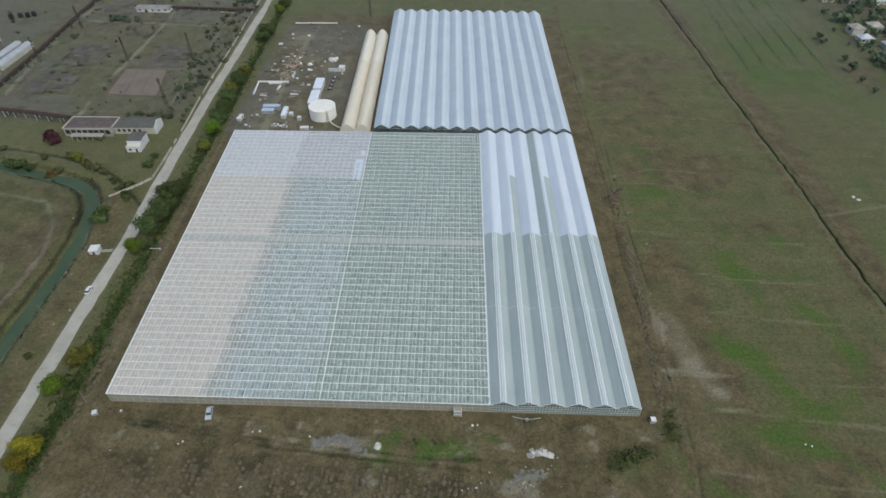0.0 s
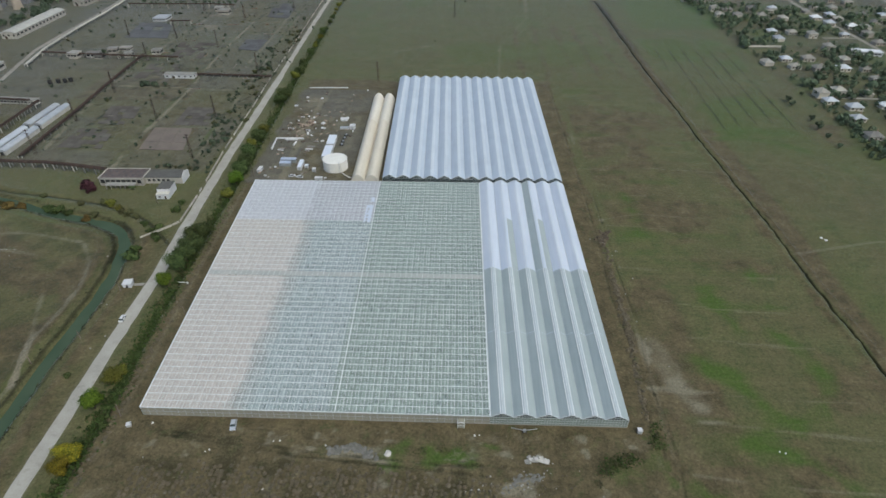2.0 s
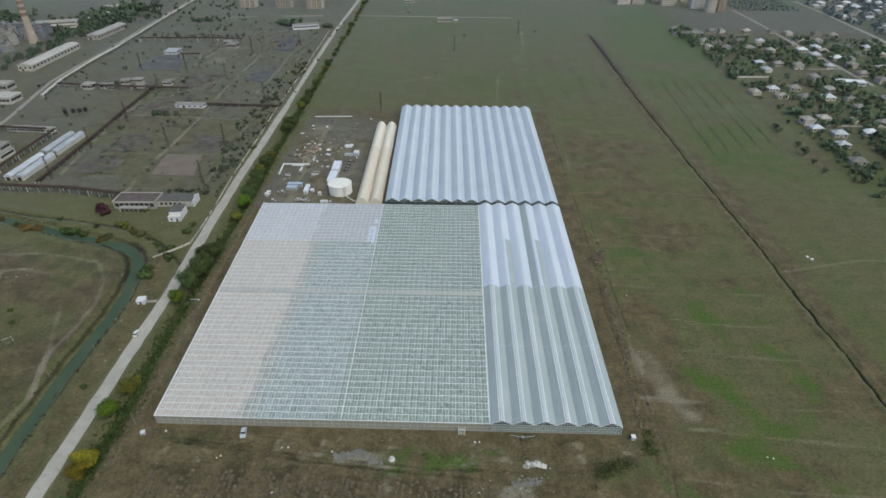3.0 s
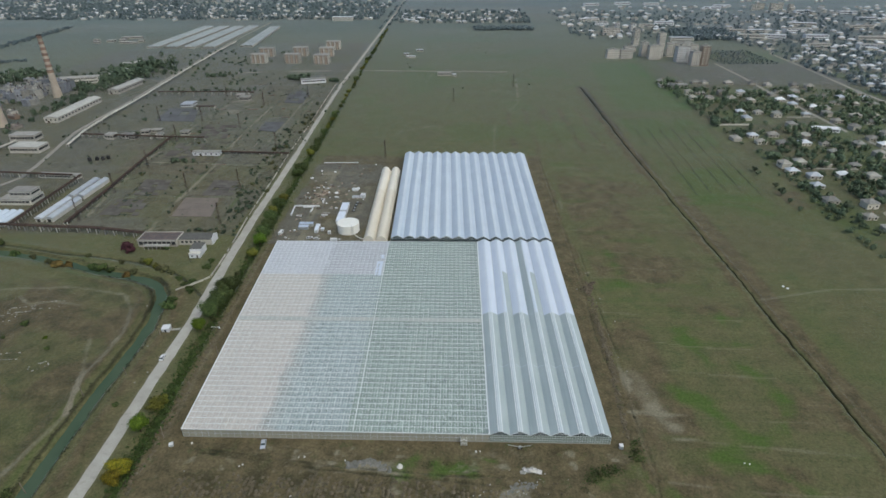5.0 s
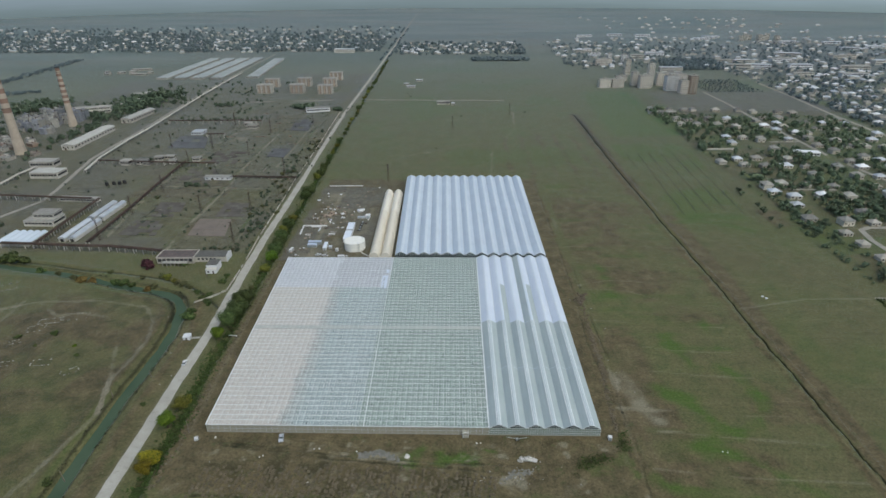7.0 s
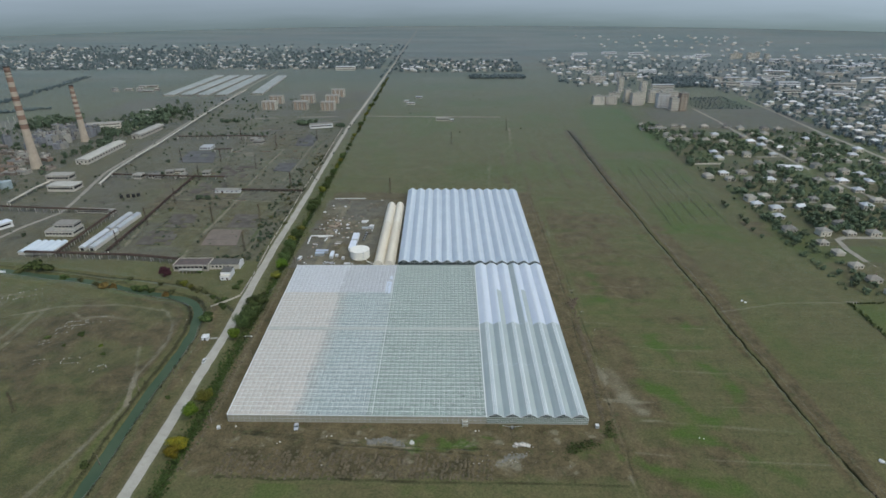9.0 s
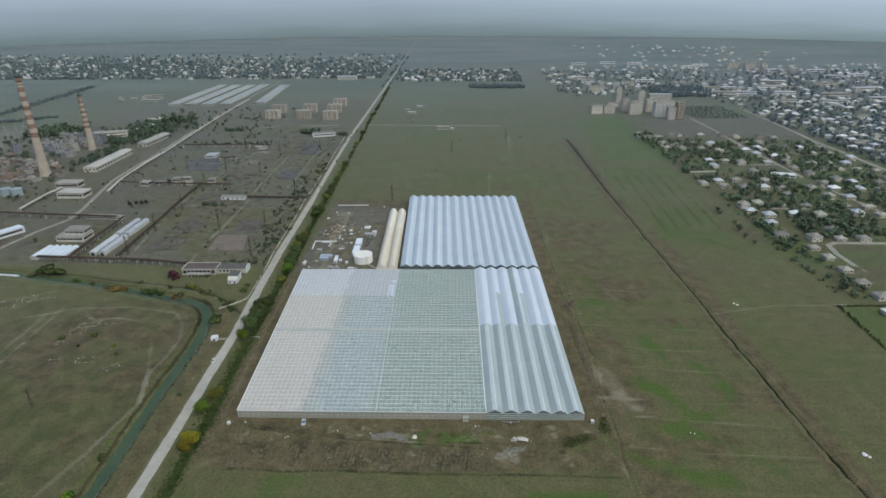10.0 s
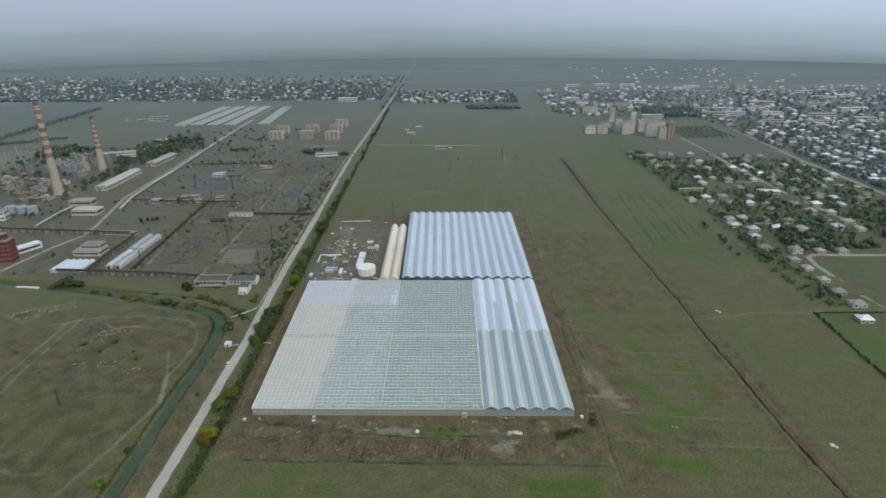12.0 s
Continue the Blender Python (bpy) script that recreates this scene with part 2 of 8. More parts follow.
    cast = n.t.nodes.new("ShaderNodeMix")
    cast.data_type, cast.blend_type = "RGBA", "MULTIPLY"
    cast.inputs[0].default_value, cast.inputs[7].default_value = 1.0, (0.955, 0.95, 0.83, 1.0)
    n.t.links.new(col, cast.inputs[6])
    col = cast.outputs[2]
    # bluish sheen imitates a hazy veil over ground seen at low angles
    n.set(Base_Color=col, Roughness=0.95, Sheen_Weight=0.34, Sheen_Roughness=0.27, Sheen_Tint=(0.64, 0.84, 1.0))
    n.bsdf.inputs["Specular IOR Level"].default_value = 0.1
    n.bump(n.math("ADD", fine, n.math("MULTIPLY", tuft, 2.0)), 0.6, 0.25)
    return n.mat


def roof_glass_material():
    """Greenhouse glass with a coat of whitewash that differs from bay to bay."""
    n = Nodes("whitewashed_glass")
    sep = n.node("ShaderNodeSeparateXYZ", Vector=n.pos)
    wob = n.ramp(n.noise(0.12, 3), 0.2, 0.8, -3.5, 3.5)
    x = n.math("ADD", sep.outputs[0], wob)
    y = sep.outputs[1]
    west = n.ramp(x, -84.0, -94.0)
    middle = n.ramp(sep.outputs[0], -57.3, -57.9)
    north = n.math("MULTIPLY", n.ramp(y, 121.0, 122.0), middle)
    haze = n.noise(0.7, 5, 0.75)
    col = n.mix(middle, (0.475, 0.565, 0.510), (0.485, 0.560, 0.555))
    col = n.mix(west, col, (0.545, 0.505, 0.455))
    col = n.mix(north, col, (0.55, 0.56, 0.60))
    amount = n.math("ADD", n.ramp(haze, 0.3, 0.7, 0.42, 0.66), n.math("MULTIPLY", middle, 0.10))
    amount = n.math("MAXIMUM", amount, n.math("MULTIPLY", west, 0.89))
    amount = n.math("MAXIMUM", amount, n.math("MULTIPLY", north, 0.74))
    snap = n.node("ShaderNodeVectorMath", Vector=n.pos)
    snap.operation = "SNAP"
    snap.inputs[1].default_value = (1.33, 1.07, 50.0)
    cellv = n.t.nodes.new("ShaderNodeTexWhiteNoise")
    n.t.links.new(snap.outputs[0], cellv.inputs["Vector"])
    dirt = n.ramp(cellv.outputs["Value"], 0, 1, -0.08, 0.08)
    amount = n.math("ADD", amount, dirt)
    clear = n.node("ShaderNodeBsdfTransparent", Color=(0.86, 0.92, 0.90, 1))
    n.set(Base_Color=col, Roughness=0.35)
    m = n.node("ShaderNodeMixShader")
    n.put(m, 0, amount)
    n.t.links.new(clear.outputs[0], m.inputs[1])
    n.t.links.new(n.bsdf.outputs[0], m.inputs[2])
    n.t.links.new(m.outputs[0], n.out.inputs[0])
    return n.mat


def film_material(name, c1, c2, see, rough=0.35):
    """Stretched greenhouse film: milky, a little see-through, with faint folds across it."""
    n = Nodes(name)
    streak = n.node("ShaderNodeMapping", Vector=n.pos, Scale=(1.0, 0.05, 0.6))
    a = n.noise(1.2, 4, 0.6, streak.outputs[0])
    b = n.noise(0.08, 4)
    col = n.mix(n.ramp(n.math("ADD", n.math("MULTIPLY", a, 0.5), n.math("MULTIPLY", b, 0.5)), 0.36, 0.64), c1, c2)
    n.set(Base_Color=col, Roughness=rough)
    wave = n.node("ShaderNodeMapping", Vector=n.pos, Scale=(0.1, 1.0, 0.1))
    n.bump(n.noise(0.9, 2, 0.5, wave.outputs[0]), 0.25, 0.05)
    clear = n.node("ShaderNodeBsdfTransparent", Color=(0.85, 0.90, 0.90, 1))
    m = n.node("ShaderNodeMixShader")
    n.put(m, 0, 1.0 - see)
    n.t.links.new(clear.outputs[0], m.inputs[1])
    n.t.links.new(n.bsdf.outputs[0], m.inputs[2])
    n.t.links.new(m.outputs[0], n.out.inputs[0])
    return n.mat


def leaf_material(name, c1, c2, far=False):
    n = Nodes(name)
    isl = n.t.nodes.new("ShaderNodeNewGeometry").outputs["Random Per Island"]
    r = n.t.nodes.new("ShaderNodeObjectInfo").outputs["Random"]
    col = n.mix(n.ramp(n.math("ADD", n.math("MULTIPLY", isl, 0.6), n.math("MULTIPLY", n.noise(0.4, 3), 0.5)), 0.25, 0.85), c1, c2)
    h = n.node("ShaderNodeHueSaturation", Color=col, Value=n.ramp(r, 0, 1, 0.75, 1.25), Hue=n.ramp(r, 0, 1, 0.485, 0.515))
    n.set(Base_Color=h.outputs[0], Roughness=0.75)
    # distant leaves get a bluish sheen that imitates haze
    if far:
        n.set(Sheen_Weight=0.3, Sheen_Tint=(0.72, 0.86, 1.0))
    n.bsdf.inputs["Specular IOR Level"].default_value = 0.15
    return n.mat


GROUND = ground_material()
ROOF_GLASS = roof_glass_material()
FILM_CLEAR = film_material("weathered_clear_film", (0.36, 0.42, 0.42), (0.42, 0.48, 0.48), 0.08)
FILM_WHITE = film_material("whitened_film", (0.55, 0.61, 0.70), (0.62, 0.67, 0.75), 0.03)
FILM_BACK = film_material("milky_blue_film", (0.46, 0.53, 0.615), (0.54, 0.61, 0.695), 0.10, 0.6)
FILM_CREAM = film_material("cream_film", (0.60, 0.55, 0.45), (0.66, 0.61, 0.51), 0.0, 0.5)
ROAD_MAT = surf("worn_concrete_road", (0.40, 0.385, 0.34), (0.32, 0.305, 0.265), 0.12, 1.5, 0.9, 0, 0.3, 0.03, stain=(0.22, 0.205, 0.17))
WHITE_STEEL = surf("white_painted_steel", (0.72, 0.75, 0.75), (0.62, 0.65, 0.65), 0.5, 6, 0.4, 0, 0.05)
GALV = surf("galvanised_steel", (0.55, 0.58, 0.60), (0.42, 0.45, 0.47), 0.6, 8, 0.45, 0.6, 0.05)
DARK_GLASS = surf("dark_gable_glass", (0.030, 0.042, 0.042), (0.050, 0.066, 0.064), 0.4, 3, 0.3, 0, 0.0, spec=0.2)
WALL_GLASS = film_material("dusty_wall_glass", (0.34, 0.33, 0.27), (0.42, 0.40, 0.33), 0.22, 0.5)
GREEN_PANE = film_material("greenish_wall_pane", (0.20, 0.25, 0.22), (0.28, 0.33, 0.29), 0.25, 0.4)
PALE_STEEL = surf("pale_steel", (0.62, 0.66, 0.65), (0.52, 0.56, 0.55), 0.6, 8, 0.5, 0.1, 0.05)
CROP = surf("crop_rows_and_soil", (0.055, 0.10, 0.040), (0.20, 0.25, 0.16), 0.25, 1.0, 0.9, 0, 0.6, 0.3)
CREAM_PAINT = surf("cream_tank_paint", (0.78, 0.765, 0.71), (0.72, 0.705, 0.65), 0.4, 3, 0.45, 0, 0.05, stain=(0.60, 0.57, 0.49))
WHITE_PAINT = surf("white_sheet_paint", (0.66, 0.66, 0.66), (0.56, 0.57, 0.58), 0.4, 4, 0.5, 0, 0.08, stain=(0.46, 0.45, 0.43))
SHED_BLUE = surf("dull_blue_sheet", (0.44, 0.50, 0.60), (0.36, 0.42, 0.52), 0.5, 4, 0.5, 0, 0.08)
BLUE_ROOF = surf("pale_blue_sheet", (0.68, 0.72, 0.79), (0.60, 0.64, 0.71), 0.5, 4, 0.5, 0, 0.08)
PLASTER = surf("weathered_plaster", (0.46, 0.435, 0.38), (0.33, 0.31, 0.275), 0.4, 3, 0.9, 0, 0.2, vary=0.18, stain=(0.28, 0.25, 0.22))
PALE_PLASTER = surf("pale_plaster", (0.54, 0.52, 0.46), (0.43, 0.41, 0.365), 0.4, 3, 0.9, 0, 0.2, vary=0.15, stain=(0.40, 0.37, 0.33))
SLATE = surf("asbestos_roof_sheet", (0.25, 0.245, 0.225), (0.175, 0.17, 0.155), 0.25, 3, 0.9, 0, 0.3, vary=0.3, stain=(0.16, 0.13, 0.10))
BRIGHT_ROOF = surf("bright_metal_roof", (0.52, 0.54, 0.56), (0.42, 0.44, 0.46), 0.2, 3, 0.4, 0.2, 0.1, vary=0.15)
WHITE_SHEET = surf("white_roof_sheet", (0.74, 0.75, 0.76), (0.62, 0.63, 0.64), 0.3, 3, 0.4, 0, 0.1)
RED_ROOF = surf("faded_red_roof", (0.135, 0.105, 0.097), (0.095, 0.08, 0.074), 0.3, 2, 0.9, 0, 0.3, stain=(0.26, 0.23, 0.21))
TAR_ROOF = surf("old_tar_roof", (0.125, 0.122, 0.112), (0.085, 0.083, 0.076), 0.3, 2, 0.95, 0, 0.3, stain=(0.19, 0.185, 0.17))
FLOOR_TAN = surf("pinkish_old_floor", (0.185, 0.155, 0.132), (0.145, 0.122, 0.104), 0.1, 1.5, 0.95, 0, 0.3, vary=0.06)
FLOOR_BLUE = surf("bluish_old_asphalt", (0.120, 0.124, 0.128), (0.086, 0.090, 0.094), 0.1, 1.5, 0.95, 0, 0.3, vary=0.15)
FLOOR_DARK = surf("grey_old_floor", (0.118, 0.108, 0.094), (0.080, 0.074, 0.064), 0.1, 1.2, 0.95, 0, 0.3, vary=0.22, stain=(0.16, 0.15, 0.13))
RUST = surf("rusty_steel", (0.10, 0.065, 0.050), (0.055, 0.042, 0.036), 0.5, 4, 0.8, 0.3, 0.2)
DARK = surf("dark_opening", (0.020, 0.021, 0.022), (0.032, 0.033, 0.034), 1, 4, 0.4, 0, 0.0)
CONCRETE = surf("grey_concrete", (0.34, 0.33, 0.30), (0.24, 0.23, 0.21), 0.4, 3, 0.9, 0, 0.3, vary=0.15, stain=(0.17, 0.16, 0.14))
BRICK = surf("old_brick", (0.30, 0.22, 0.17), (0.22, 0.155, 0.12), 0.3, 3, 0.9, 0, 0.3, vary=0.12, stain=(0.16, 0.12, 0.10))
FLAT_WALL = surf("panel_block_wall", (0.60, 0.56, 0.50), (0.50, 0.465, 0.41), 0.1, 1.5, 0.9, 0, 0.1, vary=0.18)
WOOD = surf("grey_timber", (0.22, 0.18, 0.14), (0.14, 0.115, 0.09), 0.8, 6, 0.85, 0, 0.3)
BARK = surf("bark", (0.10, 0.075, 0.055), (0.06, 0.046, 0.035), 2, 9, 0.95, 0, 0.4)
RUBBER = surf("black_rubber", (0.022, 0.022, 0.022), (0.035, 0.035, 0.035), 2, 9, 0.8, 0, 0.1)
CAR_PAINT = surf("silver_car_paint", (0.60, 0.62, 0.66), (0.54, 0.56, 0.60), 1, 6, 0.25, 0.3, 0.0)
STONE = surf("pale_limestone", (0.62, 0.60, 0.56), (0.45, 0.43, 0.39), 0.8, 5, 0.9, 0, 0.5, 0.1)
LEAF_DARK = leaf_material("dark_green_leaves", (0.032, 0.050, 0.016), (0.094, 0.120, 0.040))
LEAF_FRESH = leaf_material("bright_green_leaves", (0.05, 0.09, 0.010), (0.13, 0.19, 0.022))
LEAF_YELLOW = leaf_material("yellow_autumn_leaves", (0.085, 0.09, 0.012), (0.27, 0.225, 0.020))
LEAF_DRY = leaf_material("dusty_olive_leaves", (0.05, 0.055, 0.022), (0.11, 0.11, 0.05))
LEAF_OLIVE = leaf_material("olive_green_leaves", (0.066, 0.078, 0.014), (0.175, 0.17, 0.032))
LEAF_PURPLE = leaf_material("dark_purple_leaves", (0.035, 0.014, 0.018), (0.07, 0.028, 0.035))
LEAF_ORANGE = leaf_material("rusty_orange_leaves", (0.095, 0.068, 0.022), (0.165, 0.115, 0.038))

LEAF_FRESH_MIX = leaf_material("mixed_ditch_leaves", (0.026, 0.042, 0.011), (0.066, 0.090, 0.025))
LEAF_RIVER = leaf_material("dark_reed_leaves", (0.026, 0.030, 0.014), (0.065, 0.066, 0.032))
LEAF_GARDEN = leaf_material("garden_leaves", (0.060, 0.082, 0.050), (0.112, 0.138, 0.084))
# haze is in this leaf colour: paled and blued for distant trees
LEAF_HAZED = leaf_material("haze_blued_leaves", (0.108, 0.138, 0.142), (0.148, 0.180, 0.186), True)
HALL_ROOF = surf("dusty_pale_hall_roof", (0.43, 0.42, 0.385), (0.34, 0.33, 0.30), 0.15, 2, 0.8, 0, 0.1, vary=0.12, stain=(0.28, 0.27, 0.24))
WORKS_GREY = surf("sooty_blue_grey_sheet", (0.22, 0.23, 0.25), (0.14, 0.145, 0.16), 0.25, 2, 0.9, 0, 0.2, vary=0.3, stain=(0.30, 0.29, 0.28))
WORKS_BROWN = surf("crumbling_brown_masonry", (0.26, 0.225, 0.19), (0.17, 0.145, 0.125), 0.25, 2, 0.95, 0, 0.3, vary=0.3, stain=(0.33, 0.30, 0.27))
LEAF_WORKS = leaf_material("dull_grey_green_leaves", (0.040, 0.056, 0.036), (0.082, 0.102, 0.064))
SOIL = surf("brown_clods", (0.115, 0.092, 0.066), (0.068, 0.054, 0.038), 0.3, 2.5, 0.95, 0, 0.5, 0.1)
RIDGE_SOIL = surf("weedy_ridge_soil", (0.140, 0.116, 0.077), (0.080, 0.070, 0.044), 0.2, 1.2, 0.95, 0, 0.5, 0.1, stain=(0.20, 0.185, 0.15))
GRAVEL = surf("pale_gravel", (0.205, 0.20, 0.18), (0.135, 0.13, 0.112), 0.5, 4, 0.95, 0, 0.6, 0.1)
BRICK_RED = surf("dark_red_brick", (0.26, 0.085, 0.065), (0.19, 0.065, 0.05), 0.3, 3, 0.9, 0, 0.3)
TANK_BLUE = surf("dull_teal_tank", (0.30, 0.36, 0.38), (0.24, 0.29, 0.31), 0.4, 3, 0.6)
BRICK_PALE = surf("pale_orange_brick", (0.38, 0.30, 0.235), (0.30, 0.235, 0.185), 0.2, 2, 0.9, 0, 0.2)
CHIM_RED = surf("faded_red_band", (0.25, 0.165, 0.125), (0.19, 0.125, 0.10), 0.15, 1.5, 0.9, 0, 0.2, stain=(0.16, 0.12, 0.10))
CHIM_PALE = surf("pale_concrete_band", (0.42, 0.36, 0.29), (0.34, 0.29, 0.235), 0.15, 1.5, 0.9, 0, 0.2, stain=(0.27, 0.22, 0.18))
CHIM_DARK = surf("sooty_rim", (0.06, 0.055, 0.05), (0.04, 0.037, 0.035), 0.5, 3, 0.9)
HOUSE_WALL = surf("house_plaster", (0.52, 0.48, 0.41), (0.42, 0.39, 0.33), 0.3, 3, 0.9, 0, 0.2, vary=0.22, stain=(0.30, 0.27, 0.23))
TAN_ROOF = surf("weathered_tan_roof", (0.35, 0.335, 0.295), (0.265, 0.25, 0.22), 0.25, 3, 0.9, 0, 0.3, vary=0.25, stain=(0.20, 0.18, 0.15))
FAR_FILM = surf("pale_far_film", (0.31, 0.335, 0.335), (0.24, 0.26, 0.26), 0.05, 1.0, 0.95, 0, 0.1)
LANE_MAT = surf("dusty_lane", (0.31, 0.295, 0.26), (0.235, 0.22, 0.19), 0.15, 1.5, 0.95, 0, 0.3, stain=(0.14, 0.125, 0.10))


def water_material():
    n = Nodes("murky_green_water")
    n.set(Base_Color=n.mix(n.ramp(n.noise(0.05, 3), 0.35, 0.65), (0.050, 0.080, 0.050), (0.068, 0.098, 0.062)), Roughness=0.5)
    n.bsdf.inputs["Specular IOR Level"].default_value = 0.06
    n.bump(n.noise(1.4, 3), 0.06, 0.05)
    return n.mat


WATER = water_material()


def backdrop_material():
    """Glowing far plain with painted mist that fades into an overcast sky."""
    n = Nodes("misty_distance")
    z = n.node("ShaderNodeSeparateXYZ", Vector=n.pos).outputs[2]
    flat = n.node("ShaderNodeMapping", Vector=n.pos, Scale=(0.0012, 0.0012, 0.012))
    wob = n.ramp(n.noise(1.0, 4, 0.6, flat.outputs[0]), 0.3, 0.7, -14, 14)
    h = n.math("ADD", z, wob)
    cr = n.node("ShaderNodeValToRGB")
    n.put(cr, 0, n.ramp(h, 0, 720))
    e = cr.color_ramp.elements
    # painted mist: the glowing colour pales and blues with height
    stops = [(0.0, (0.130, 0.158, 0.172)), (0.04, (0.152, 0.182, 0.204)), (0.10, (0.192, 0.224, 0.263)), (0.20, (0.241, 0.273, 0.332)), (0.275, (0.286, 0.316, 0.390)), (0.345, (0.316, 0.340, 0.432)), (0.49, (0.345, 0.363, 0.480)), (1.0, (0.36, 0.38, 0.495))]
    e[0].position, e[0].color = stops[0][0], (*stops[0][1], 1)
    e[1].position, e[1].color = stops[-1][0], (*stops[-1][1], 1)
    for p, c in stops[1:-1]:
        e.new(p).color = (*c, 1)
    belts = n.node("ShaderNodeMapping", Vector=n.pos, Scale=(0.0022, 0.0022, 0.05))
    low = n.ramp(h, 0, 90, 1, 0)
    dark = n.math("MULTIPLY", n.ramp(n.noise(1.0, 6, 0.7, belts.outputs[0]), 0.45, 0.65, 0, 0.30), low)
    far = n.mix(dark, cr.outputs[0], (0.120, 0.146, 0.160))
    # glow grows stronger eastward to paint a brighter sky there
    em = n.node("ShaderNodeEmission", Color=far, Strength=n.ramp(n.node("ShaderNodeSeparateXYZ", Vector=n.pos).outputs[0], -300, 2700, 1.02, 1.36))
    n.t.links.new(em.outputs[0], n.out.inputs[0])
    return n.mat


# ---- the ground: one sheet with river bed, drains and banks ----
def axis(near0, near1, fine, mid0, mid1, middle, far0, far1, extra=()):
    a = list(np.arange(near0, near1 + 0.01, fine))
    a += list(np.arange(mid0, near0 - 0.5, middle)) + list(np.arange(near1 + middle, mid1, middle))
    for end, start, sign in ((far1, mid1, 1), (far0, mid0, -1)):
        p, d = start, middle
        while sign * (end - p) > 0:
            a.append(p)
            d *= 1.25
            p += sign * d
        a.append(end)
    a += list(extra)
    return np.array(sorted(set(np.round(a, 3))))


def ground_height(x, y):
    z = (vnoise(x, y, 40, 3) - 0.5) * 0.5
    yard = box_mask(x, y, -133, 52, -4, 336, 3)
    z = z * (1 - yard)
    d = line_distance(x, y, RIVER) + (vnoise(x, y, 9, 5) - 0.5) * 2.0
    z = z - 2.2 * (1 - step(d, 1.4, 4.2)) + 0.5 * np.exp(-((d - 10) / 3.0) ** 2)
    d = line_distance(x + (vnoise(0 * x, y, 5, 6, 2) - 0.5) * 1.5, y, DITCH)
    z = z - 1.0 * (1 - step(d + (vnoise(x, y, 4, 91) - 0.5) * 0.8, 0.0, 0.8)) + 0.35 * np.exp(-((d - 3.2) / 1.3) ** 2)
    d = line_distance(x, y, HEDGE)
    z = z - 1.0 * (1 - step(d, 0.8, 3.0))
    d = line_distance(x, y, SPUR)
    z = z - 0.8 * (1 - step(d, 0.5, 2.5))
    for pts in RUTS:
        d = line_distance(x, y, pts) + (vnoise(x, y, 5, 8) - 0.5) * 0.8
        z = z - 0.14 * (1 - step(d, 0.3, 0.9)) + 0.14 * np.exp(-((d - 1.4) / 0.6) ** 2)
    d = line_distance(x, y, ROAD)
    z = z * step(d, 4.0, 7.0)
    return z


